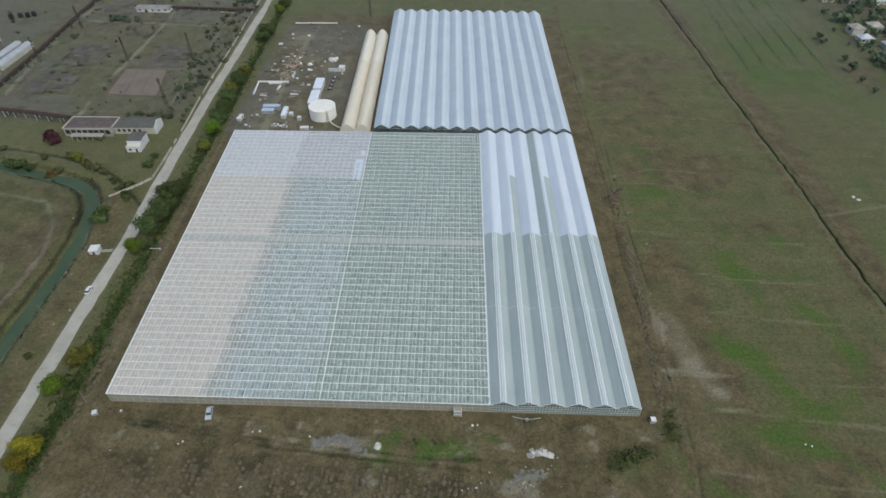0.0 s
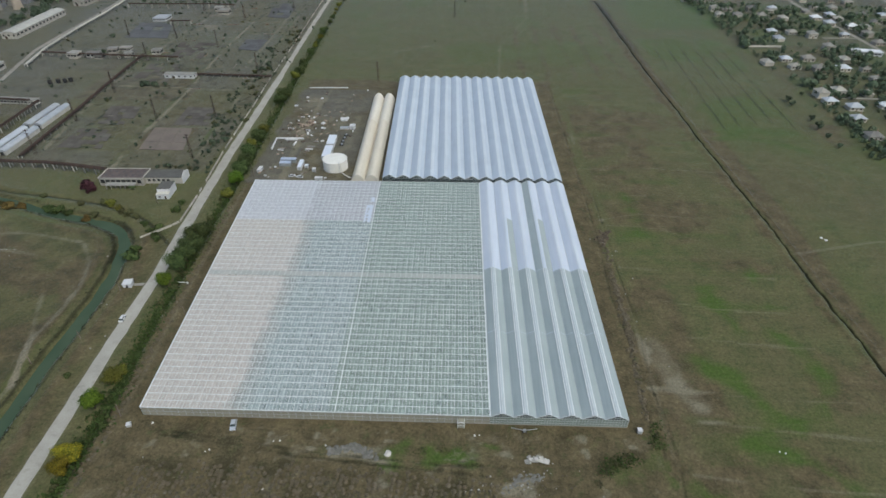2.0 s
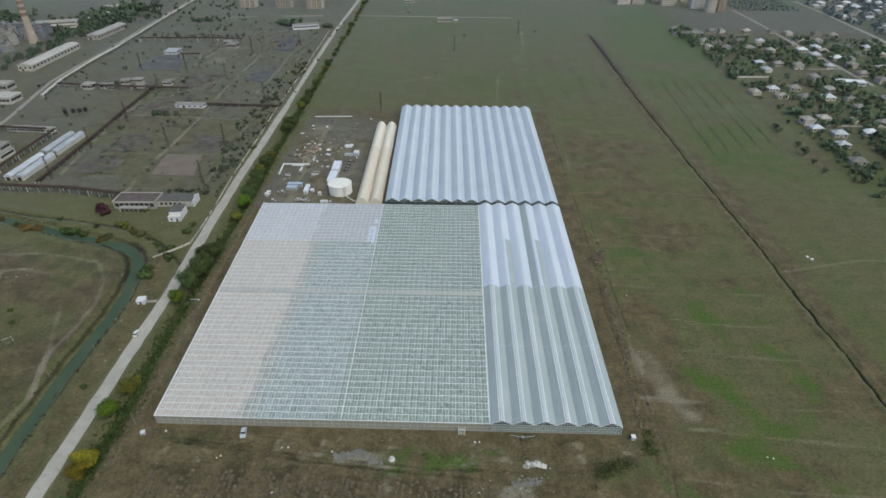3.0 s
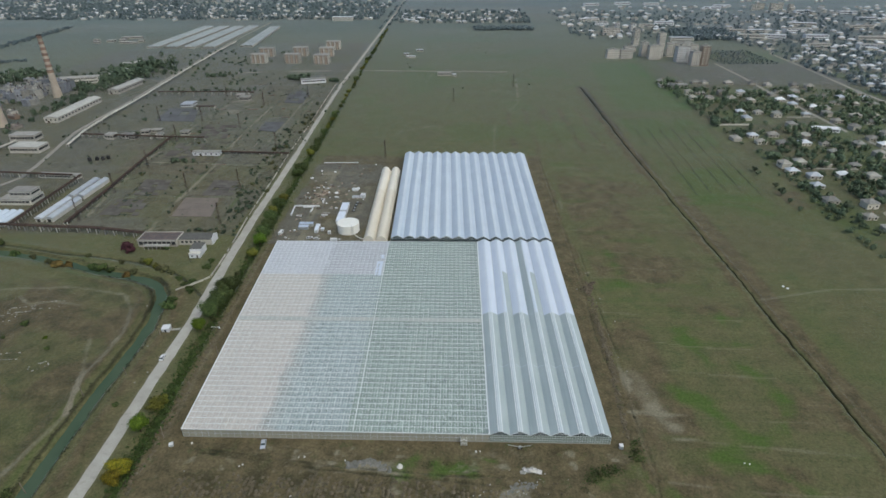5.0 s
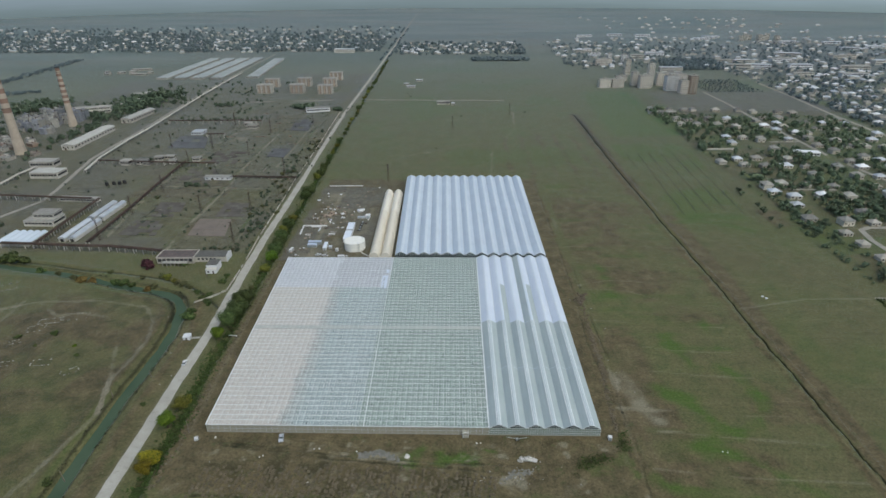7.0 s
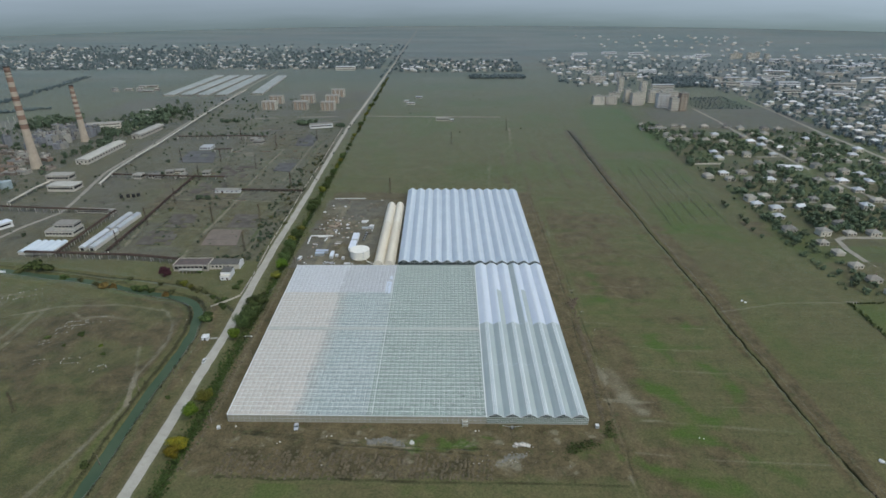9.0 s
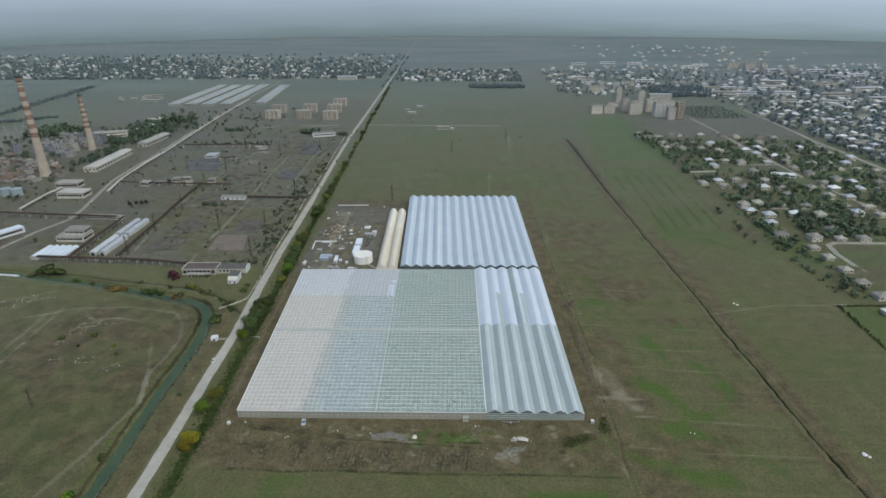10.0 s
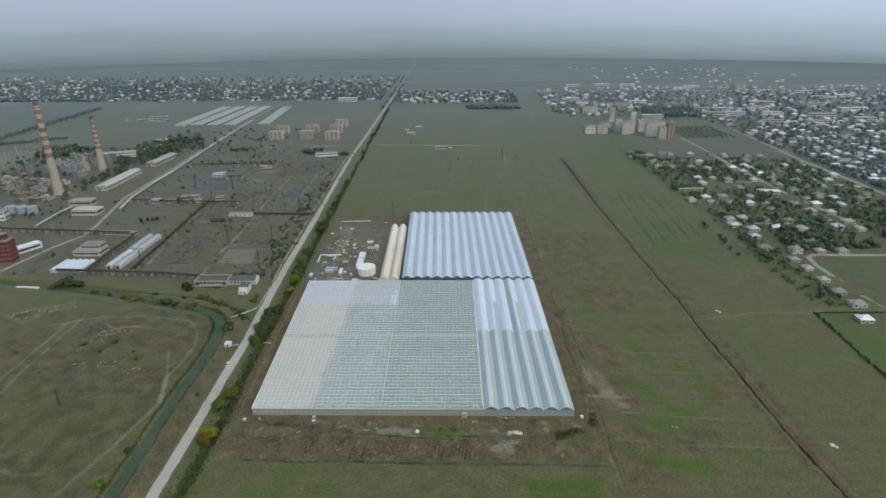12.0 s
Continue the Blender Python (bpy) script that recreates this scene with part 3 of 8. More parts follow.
def build_ground():
    xs = axis(-290, 262, 1.5, -560, 600, 4.5, -4900, 4900, list(np.arange(149, 162, 0.7)) + list(np.arange(53, 68, 0.7)) + list(np.arange(-186, -134, 1.0)))
    ys = axis(-78, 340, 1.5, -120, 900, 4.5, -3000, 4900, np.arange(-40, 0, 0.7))
    gx, gy = np.meshgrid(xs, ys)
    x, y = gx.ravel(), gy.ravel()
    z = ground_height(x, y)
    nx, ny = len(xs), len(ys)
    i = np.arange(nx * ny).reshape(ny, nx)
    faces = np.stack([i[:-1, :-1], i[:-1, 1:], i[1:, 1:], i[1:, :-1]], -1).reshape(-1, 4)
    me = bpy.data.meshes.new("ground")
    me.vertices.add(len(x))
    me.vertices.foreach_set("co", np.stack([x, y, z], -1).ravel())
    me.loops.add(faces.size)
    me.loops.foreach_set("vertex_index", faces.ravel())
    me.polygons.add(len(faces))
    me.polygons.foreach_set("loop_start", np.arange(0, faces.size, 4))
    me.update(calc_edges=True)
    me.polygons.foreach_set("use_smooth", np.ones(len(faces), dtype=bool))
    n1, n2, n3 = vnoise(x, y, 60, 11), vnoise(x, y, 18, 12), vnoise(x, y, 7, 13)
    green, bare, pale, dark_mask = (np.zeros(len(x)) for _ in range(4))
    # fields east of the greenhouses: streaky winter grass
    east = box_mask(x, y, 68, 152, -400, 330, 3)
    bare += east * (0.05 + 0.22 * step(n2, 0.4, 0.65))
    streak = vnoise(x * 0.16, y * 1.3, 12, 21)
    green += east * step(n1 * 0.4 + streak * 0.6, 0.44, 0.72) * 0.46
    for pts, w in (([(84, 33), (88, 28), (94, 21), (101, 11), (108, 3)], 4.5), ([(89, -5), (97, -8), (106, -13), (115, -20), (130, -33)], 4.5), ([(129, 92), (125, 82), (126, 66)], 4.0), ([(100, 74), (102, 65), (107, 50)], 4.0), ([(119, 50), (124, 44), (130, 26), (121, 8)], 4.5), ([(66, -24), (82, -34), (100, -38)], 6.0), ([(104, 150), (106, 168)], 5.0), ([(80, 110), (84, 134), (82, 160)], 6.0)):
        d = line_distance(x, y, pts) + (n3 - 0.5) * 9 + (n2 - 0.5) * 14
        green += (1 - step(d, -2.0, w * 2.0)) * (0.55 + 0.5 * step(n3, 0.35, 0.65)) * (1.0 if pts[0][1] < 95 else 0.55 * step(n2, 0.36, 0.6))
    bare += east * step(vnoise(x * 0.7, y, 24, 91), 0.46, 0.62) * 0.42
    bare += box_mask(x + (n2 - 0.5) * 16, y, 60, 86, -60, 75, 6) * (0.35 + 0.4 * n2)
    pale += box_mask(x + (n2 - 0.5) * 16, y + (n3 - 0.5) * 14, 62, 84, -14, 44, 5) * 0.26
    bare += box_mask(x, y, 66, 152, 100, 330, 14) * step(n2, 0.38, 0.6) * 0.25
    bare += box_mask(x, y, 66, 150, 225, 300, 10) * 0.1
    for pts in ([(67, 128), (82, 127.5), (95, 125), (124, 106)], [(63, 132), (84, 139.6), (122, 136)], [(78, 68.5), (101, 62.8), (122, 61.3), (146, 60)], [(80, 46), (100, 43), (120, 41), (140, 39.5)], [(60, 18), (84, 16), (106, 14), (150, 12.4)], [(70, 4), (104, 0), (146, -4)], [(66, 92), (100, 88), (148, 84)], [(70, 160), (110, 158), (146, 160)], [(66, 190), (108, 192), (148, 188)], [(66, -18), (100, -22), (148, -24)]):
        d = line_distance(x, y, pts) + (n3 - 0.5) * 1.6
        pale += (1 - step(np.abs(d), 0.3, 1.6)) * 0.46 * step(n2, 0.34, 0.55)
        dark_mask += (1 - step(np.abs(line_distance(x, y + 2.8, pts)), 0.3, 1.6)) * 0.34 * step(n2, 0.38, 0.58)
    pale += box_mask(x + (n2 - 0.5) * 20, y + (n3 - 0.5) * 12, 56, 112, 226, 243, 5) * 0.24
    # fields east of the drain
    bare += box_mask(x, y, 160, 250, 95, 300, 10) * (0.16 + 0.3 * n2)
    green += box_mask(x, y, 162, 260, -100, 250, 10) * (0.10 + 0.26 * step(n1, 0.4, 0.65))
    lean = x - (y - 240) * 0.07
    furrow = 0.5 + 0.5 * np.sin((lean + (n3 - 0.5) * 2.0) * 2 * np.pi / 12.6)
    right = 230 + (y - 240) * 0.12
    fg = step(x - 158, 0, 10) * step(right - x, 0, 8) * step(y + (n2 - 0.5) * 14, 236, 252) * step(-y, -480, -462)
    green += fg * (0.22 + 0.30 * step(n1 * 0.5 + n2 * 0.5, 0.4, 0.62))
    stop = 238 + 22 * hash2(np.floor(lean / 12.6), 0 * y, 4)
    dark_mask += fg * step(x - 166, 0, 6) * (1 - step(furrow, 0.0, 0.13)) * step(y - stop, 0, 12) * step(-y, -462, -420) * (0.52 + 0.5 * (n2 - 0.4))
    dark_mask += (1 - step(np.abs(x - right + (n3 - 0.5) * 2), 0.5, 2.4)) * box_mask(x, y, 220, 260, 238, 440, 6) * 0.34
    dark_mask += (1 - step(line_distance(x, y, [(166, 241), (178, 243), (196, 238), (212, 232), (232, 238)]) + (n3 - 0.5) * 3, 0.6, 3.0)) * 0.30
    green += (1 - step(line_distance(x, y, [(160, 236), (180, 240), (200, 232), (216, 220)]) + (n3 - 0.5) * 5, 1, 6)) * 0.25
    dark_mask += (1 - step(np.abs(line_distance(x, y, [(150, 500), (202, 478), (246, 466)])), 1.0, 3.0)) * 0.40
    # northern pasture
    north = box_mask(x, y, -150, 150, 340, 1150, 8)
    green += north * (0.12 + 0.26 * step(n1, 0.45, 0.7))
    bare += north * step(vnoise(x, y, 26, 81), 0.5, 0.66) * 0.3
    dark_mask += north * step(vnoise(x, y, 48, 85), 0.5, 0.64) * 0.24
    pale += north * step(vnoise(x, y, 16, 86), 0.58, 0.7) * 0.26
    for pts in ([(-100, 396), (-52, 430), (8, 474), (52, 486)], [(-140, 560), (-40, 590), (60, 604), (148, 640)], [(-120, 860), (0, 905), (140, 930)], [(-60, 640), (-48, 760), (-40, 900)], [(20, 350), (26, 440), (60, 540), (70, 700)]):
        d = line_distance(x, y, pts) + (n3 - 0.5) * 3
        pale += (1 - step(np.abs(d), 0.8, 3.0)) * 0.42 * step(n2, 0.34, 0.5)
    bare += box_mask(x, y, 30, 150, 345, 520, 12) * step(0.5 + 0.5 * np.sin(x * 2 * np.pi / 21 + n2 * 3), 0.78, 1.0) * 0.6
    green += box_mask(x - (y - 300) * 0.06, y, 160, 250, 500, 800, 14) * (0.3 + 0.3 * n1)
    far = step(np.hypot(x, y - 200), 1100, 1500)
    patch = vnoise(x * 0.6, y, 420, 31, 2)
    green += far * 0.35 * step(patch, 0.45, 0.55)
    bare += far * 0.5 * step(-patch, -0.42, -0.34)
    # worked earth round the greenhouses
    work = box_mask(x + (n3 - 0.5) * 8, y + (n3 - 0.5) * 8, -139, 62, -34, 340, 3)
    bare += work * (0.75 + 0.3 * (n2 - 0.5))
    green += box_mask(x + (n2 - 0.5) * 14, y + (n3 - 0.5) * 8, -33, 2, -17, -7, 3.5) * (0.25 + 0.6 * step(n3, 0.4, 0.62))
    green += box_mask(x + (n2 - 0.5) * 12, y + (n3 - 0.5) * 8, 34, 60, -21, -3, 3) * step(n3, 0.42, 0.6) * 0.42
    pale += box_mask(x + (n3 - 0.5) * 9, y + (n2 - 0.5) * 6, -56, -37, -14.5, -9.5, 1.5) * 0.8
    pale += box_mask(x + (n3 - 0.5) * 12, y + (n2 - 0.5) * 12, 5, 17, -31, -19, 2) * 0.5
    grit = line_distance(x, y, [(66, 42), (68, 32), (71, 22), (77, 11)]) + (n2 - 0.5) * 9
    pale += (1 - step(grit, 0, 7)) * (0.25 + 0.5 * step(n3, 0.42, 0.62))
    bare += (1 - step(line_distance(x, y, [(70, 30), (74, 8), (82, -2)]) + (n2 - 0.5) * 12, 4, 14)) * 0.6
    dark_mask += box_mask(x + (n3 - 0.5) * 5, y + (n2 - 0.5) * 3, 3, 40, 334, 341, 1.0) * 0.5
    d = line_distance(x, y, [(-124, -3), (-60, -3.4), (0, -4.2), (56, -4)]) + (n3 - 0.5) * 1.2
    dark_mask += (1 - step(d, 0.4, 1.5)) * 0.2
    for pts in RUTS:
        d = line_distance(x, y, pts) + (vnoise(x, y, 5, 8) - 0.5) * 0.8
        dark_mask += (1 - step(d, 0.3, 1.1)) * 0.30 * (0.6 + step(n2, 0.35, 0.6))
        pale += np.exp(-((d - 1.6) / 0.6) ** 2) * 0.16 * step(n3, 0.35, 0.6)
    lumps = box_mask(x + (n3 - 0.5) * 10, y + (n2 - 0.5) * 5, -118, -4, -35, -16, 2)
    # ground under and between the ridges is darkened
    dark_mask += lumps * 0.16 * (0.5 + n3)
    dark_mask += box_mask(x, y, -134, 58, -36, -4, 2) * step(vnoise(x, y, 9, 61), 0.5, 0.64) * 0.3
    pale += box_mask(x, y, -134, 58, -36, -4, 2) * step(vnoise(x, y, 6, 62), 0.55, 0.7) * 0.35
    weeds = box_mask(x, y, -136, 60, -36, -3, 2)
    green += weeds * step(n3, 0.54, 0.68) * 0.22 * step(n2, 0.4, 0.55)
    pale += weeds * step(vnoise(x, y, 4, 44), 0.62, 0.74) * 0.45
    # ploughed strip and green belt to the south
    belt = step(-y - (n3 - 0.5) * 2, 36.5, 38.0) * box_mask(x, y, -134, 58, -400, 0, 3)
    bare = bare * (1 - belt)
    green += belt * (0.16 + 0.34 * step(n2, 0.44, 0.62) * step(-x, -20, 60)) + belt * box_mask(x + (n3 - 0.5) * 8, y + (n2 - 0.5) * 6, 16, 50, -58, -46, 3) * 0.7
    bare += belt * step(n3 * 0.5 + n1 * 0.5, 0.46, 0.6) * 0.45
    d = np.abs(y + 35.8 + (n2 - 0.5) * 2.5 + (x + 40) * 0.018)
    dark_mask += (1 - step(d, 0.3, 1.5)) * box_mask(x, y, -118, 58, -45, -25, 2) * 0.45
    # tracks
    for pts, w, k in ((TRACK, 1.3, 0.22), (LANE_E, 1.4, 0.5), ([(-132, 0), (-136, 80), (-138, 164)], 1.5, 0.4), ([(-119, 168), (-122, 250), (-116, 316)], 2.2, 0.4)):
        d = line_distance(x, y, pts)
        pale += (1 - step(d, w * 0.4, w * 1.5)) * k
    for pts in ([(-300, 96), (-274, 108), (-233, 110), (-203, 103), (-191, 87), (-185, 68), (-185, 52), (-187, 33), (-180, 11)], [(-200, 63), (-187, 33), (-180, 11), (-184, -17), (-196, -60)], [(-276, -10), (-276, 20), (-279, 41), (-281, 77), (-283, 109)], [(-286, 20), (-287, 60), (-289, 100)], [(-230, -42), (-222, -46), (-212, -44)], [(-345, 112), (-311, 127), (-321, 100), (-345, 112)], [(-262, 100), (-250, 92), (-240, 96), (-222, 92)]):
        d = line_distance(x, y, pts)
        pale += (1 - step(d + (n3 - 0.5) * 1.5, 0.7, 2.2)) * 0.52
    bare += np.exp(-(((x + 233) / 13) ** 2 + ((y - 84) / 11) ** 2)) * 0.9
    meadow = box_mask(x, y, -560, -180, -400, 122, 8)
    green += meadow * (0.04 + step(n1, 0.48, 0.68) * 0.34 * (0.5 + 0.5 * n3))
    bare += meadow * (0.34 + step(n2, 0.42, 0.62) * 0.42)
    # the whole meadow is darkened, more so in patches
    dark_mask += meadow * (0.25 + 0.17 * step(n3, 0.42, 0.68))
    pale += meadow * step(vnoise(x, y, 5, 51), 0.62, 0.76) * 0.28
    verge = (1 - step(line_distance(x, y, [(-152, -100), (-160, 60), (-168, 100)]), 8, 16)) * step(-x, 150, 153)
    bare += verge * (0.3 + 0.3 * n2)
    # old plots west of the road
    plot = box_mask(x, y, -330, -168, 178, 1000, 4)
    cell = hash2(np.floor((x + 500) / 46), np.floor((y + 20) / 62), 5)
    bare += plot * (0.36 + 0.4 * cell)
    green += plot * step(n2 * 0.6 + n3 * 0.4, 0.52, 0.66) * 0.22
    for x0, x1, y0, y1, k in ((-278, -250, 208, 236, 0.26), (-276, -248, 245, 278, 0.24), (-217, -193, 246, 277, 0.24), (-356, -312, 452, 504, 0.10), (-226, -205, 416, 450, 0.10), (-234, -207, 533, 596, 0.10), (-286, -240, 392, 440, 0.2), (-226, -196, 340, 372, 0.16), (-290, -256, 330, 372, 0.18)):
        edge = box_mask(x + (n3 - 0.5) * 5, y + (n3 - 0.5) * 5, x0, x1, y0, y1, 1.2)
        rim = edge - box_mask(x, y, x0 + 2.5, x1 - 2.5, y0 + 2.5, y1 - 2.5, 1.0)
        dark_mask += edge * k * 0.3 + np.clip(rim, 0, 1) * step(n2, 0.38, 0.55) * 0.34
        pale += edge * step(n3, 0.6, 0.74) * 0.14
    for pts, w, k in (([(-228, 184), (-231, 222), (-230, 262), (-231, 315), (-236, 372), (-238, 418), (-239, 513), (-244, 620)], 1.1, 0.5), ([(-180, 184), (-186, 300), (-190, 420), (-196, 560)], 0.9, 0.3), ([(-300, 320), (-236, 316), (-174, 312)], 1.0, 0.4), ([(-284, 205), (-292, 254), (-299, 310), (-301, 367), (-297, 460), (-296, 540)], 1.4, 0.42), ([(-300, 460), (-240, 456), (-180, 452)], 0.9, 0.26), ([(-280, 240), (-238, 242), (-188, 242)], 0.8, 0.3)):
        d = line_distance(x, y, pts) + (n3 - 0.5) * 2.2
        pale += (1 - step(np.abs(d), w * 0.5, w * 2.0)) * k * 1.6 * step(n2, 0.28, 0.46)
        dark_mask += np.exp(-((np.abs(d) - w * 2.6) / 0.8) ** 2) * 0.22
        green += (1 - step(np.abs(line_distance(x + 3.0, y, pts)), 0.6, 2.4)) * 0.3
    bare += box_mask(x, y, -227, -197, 207, 240, 0.8) * 0.9
    pale += box_mask(x, y, -227, -197, 207, 240, 0.8) * 0.30
    dark_mask += plot * (step(vnoise(x, y, 11, 71), 0.52, 0.66) * 0.22 + step(vnoise(x, y, 5, 73), 0.54, 0.7) * 0.34)
    pale += plot * step(vnoise(x, y, 6, 74), 0.6, 0.74) * 0.34
    dark_mask += box_mask(x, y, -640, -330, 178, 900, 5) * (step(vnoise(x, y, 14, 72), 0.52, 0.66) * 0.22 + step(vnoise(x, y, 6, 75), 0.54, 0.7) * 0.3)
    bare += box_mask(x, y, -640, -330, 178, 900, 5) * 0.55
    for px, py, rx, ry in ((-281, 541, 13, 11), (-278, 491, 12, 12)):
        pale += np.exp(-(((x - px) / rx) ** 4 + ((y - py) / ry) ** 4)) * (0.5 + 0.6 * (n3 - 0.4))
    for pts, w in (([(-203, 378), (-203, 444), (-206, 540)], 1.6), ([(-284, 1048), (-245, 1075), (-230, 1050)], 4.0), ([(-298, 1171), (-246, 1203)], 4.0)):
        d = line_distance(x, y, pts) + (n3 - 0.5) * 2
        pale += (1 - step(d, w * 0.5, w * 1.6)) * 0.55
    band = (1 - step(np.abs(x - 154.5) + (n3 - 0.5) * 4, 2.5, 6.5)) * box_mask(x, y, 140, 170, 300, 625, 20)
    green = green * (1 - band)
    dark_mask += band * (0.20 + 0.22 * step(n2, 0.4, 0.6))
    dark_mask += box_mask(x, y, 60, 140, 345, 520, 20) * step(0.5 + 0.5 * np.sin((x - (y - 400) * 0.05) * 2 * np.pi / 21 + n2 * 2), 0.86, 1.0) * step(n2, 0.4, 0.6) * 0.36
    # river and drains
    d = line_distance(x, y, RIVER)
    green += np.exp(-((d - 7.5) / 2.2) ** 2) * 0.3
    dark_mask += np.exp(-((d - 4.2 + (n3 - 0.5) * 2) / 1.2) ** 2) * 0.6
    bare += np.exp(-((d - 10) / 3.0) ** 2) * 0.3
    pale += np.exp(-((d - 13) / 2.0) ** 2) * step(n3, 0.5, 0.7) * 0.18
    d = line_distance(x + (vnoise(0 * x, y, 5, 6, 2) - 0.5) * 1.5, y, DITCH)
    dark_mask += (1 - step(d + (vnoise(x, y, 4, 91) - 0.5) * 0.8, 0.25, 1.0)) * 1.0 + (1 - step(d + (n3 - 0.5) * 3, 2, 7)) * step(y, 400, 500) * 0.3
    bare += np.exp(-((x - 160.5 + (n3 - 0.5) * 3) / 4.6) ** 2) * box_mask(x, y, 150, 175, -100, 250, 4) * 1.25
    bare += np.exp(-((d - 4) / 3) ** 2) * 0.45 * step(-y, -360, -260) + (1 - step(d + (n3 - 0.5) * 5, 4, 11)) * step(y, 260, 360) * 0.85
    pale += np.exp(-((x - 163) / 2.0) ** 2) * step(n3, 0.4, 0.6) * box_mask(x, y, 150, 175, -60, 250, 2) * 0.2
    d = line_distance(x, y, HEDGE)
    green += (1 - step(d, 1.0, 4.0)) * 0.25
    dark_mask += (1 - step(d, 0.4, 2.6)) * 0.6
    d = line_distance(x, y, SPUR)
    dark_mask += (1 - step(d, 0.6, 1.8)) * 0.7
    d = line_distance(x, y, ROAD)
    pale += (1 - step(d, 3.5, 6.0)) * 0.35
    # village gardens
    vill = box_mask(x, y, 252, 4000, 130, 900, 10) * step(x - 252 + 0.0 * y, -10, 10)
    cellv = hash2(np.floor(x / 24), np.floor(y / 30), 9)
    green += vill * (0.10 + 0.30 * step(cellv, 0.5, 0.6))
    dark_mask += vill * (0.16 + 0.18 * step(n3, 0.42, 0.62))
    bare += vill * 0.5 * step(-cellv, -0.4, -0.3)
    bare += box_mask(x + (n3 - 0.5) * 3, y, 238, 260, 228, 262, 2) * 0.9
    green = green * (1 - box_mask(x, y, 302, 530, 612, 800, 6) * 1.0)
    bare += box_mask(x, y, 302, 530, 612, 800, 6) * 0.45
    green += box_mask(x, y, 242, 300, 40, 116, 1) * 0.38
    ash = box_mask(x, y, -640, -168, 176, 1000, 4) * (0.40 + 0.42 * hash2(np.floor((x + 480) / 41), np.floor((y + 7) / 53), 3)) * (0.7 + 0.6 * (n2 - 0.5))
    ash = ash * (1 - 0.85 * box_mask(x, y, -227, -197, 207, 240, 0.8))
    ash += box_mask(x + (n3 - 0.5) * 4, y, -140, -78, 166, 318, 2) * (0.7 + 1.4 * (n2 - 0.5))
    pale += box_mask(x + (n3 - 0.5) * 6, y + (n2 - 0.5) * 8, -130, -82, 168, 300, 4) * (0.2 + 0.3 * step(n3, 0.4, 0.65))
    pale += box_mask(x, y, -134, -119, 282, 306, 1.5) * 0.35
    ash += box_mask(x, y, 300, 530, 640, 800, 8) * 0.5
    ash += box_mask(x, y, 520, 4000, 250, 1500, 20) * (0.4 + 0.4 * (n2 - 0.5)) + box_mask(x, y, 220, 4000, 1000, 1800, 30) * 0.35
    tilled = np.clip(east + box_mask(x, y, 160, 250, -400, 245, 3) + belt * 0.7 + box_mask(x, y, 60, 150, 330, 600, 10) * 0.6, 0, 1)
    att = me.attributes.new("tilled", "FLOAT", "POINT")
    att.data.foreach_set("value", tilled.astype(np.float32))
    ash += box_mask(x, y, -800, -630, 545, 700, 12) * 0.7
    pale += box_mask(x, y, -790, -640, 560, 690, 12) * 0.45
    # weight of the painted haze, growing with distance
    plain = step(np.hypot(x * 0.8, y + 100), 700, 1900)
    for field, key in ((np.stack([green, bare, pale, np.ones(len(x))], -1), "cover"), (np.stack([dark_mask, plain, ash, np.ones(len(x))], -1), "dark_mask")):
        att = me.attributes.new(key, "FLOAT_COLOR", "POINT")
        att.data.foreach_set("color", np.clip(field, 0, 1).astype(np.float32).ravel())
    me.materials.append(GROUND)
    tagged(new("ground", me), "dry steppe ground with green winter grass, bare soil and tracks", "ground", "", "structure")


build_ground()


def strip(pts, half, z, thick=0.0, every=6.0, wobble=0.0, seed=0):
    """A flat band along a polyline, with turned-down edges where thick."""
    rnd = random.Random(seed)
    dense = []
    for (ax, ay), (bx, by) in zip(pts[:-1], pts[1:]):
        k = max(1, int(math.hypot(bx - ax, by - ay) / every))
        dense += [(ax + (bx - ax) * i / k, ay + (by - ay) * i / k) for i in range(k)]
    dense.append(pts[-1])
    g = Geo()
    rows = []
    for i, (px, py) in enumerate(dense):
        a, b = dense[max(i - 1, 0)], dense[min(i + 1, len(dense) - 1)]
        d = Vector((b[0] - a[0], b[1] - a[1])).normalized()
        l, r = half + rnd.uniform(-wobble, wobble), half + rnd.uniform(-wobble, wobble)
        cut = ((-l - thick, z - thick), (-l, z), (r, z), (r + thick, z - thick)) if thick else ((-l, z), (r, z))
        rows.append([(px + d.y * o, py - d.x * o, h) for o, h in cut])
    m = len(rows[0])
    for row in rows:
        g.v += row
    for i in range(len(rows) - 1):
        for j in range(m - 1):
            a = i * m + j
            g.f.append((a, a + 1, a + 1 + m, a + m))
    return g


solid("road", strip(ROAD[:10], 2.7, 0.12, 0.15, 5.0, 0.25, 1), ROAD_MAT, "pale worn concrete country road", "road", kind="structure")
solid("road_north", strip(ROAD[9:-3], 2.1, 0.12, 0.15, 5.0, 0.4, 2), ROAD_MAT, "pale worn country road with overgrown edges", "road", kind="structure")
solid("water", strip(RIVER, 7.0, -1.25, 0.0, 6.0), WATER, "murky green water of a narrow river", "water", kind="structure")
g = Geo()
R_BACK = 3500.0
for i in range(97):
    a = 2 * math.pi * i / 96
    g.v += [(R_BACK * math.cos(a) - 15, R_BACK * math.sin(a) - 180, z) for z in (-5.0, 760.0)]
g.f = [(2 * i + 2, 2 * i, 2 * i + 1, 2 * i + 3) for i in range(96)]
solid("backdrop", g, backdrop_material(), "glowing backdrop painted as a misty far plain under an overcast sky", "backdrop", kind="structure", smooth=True)


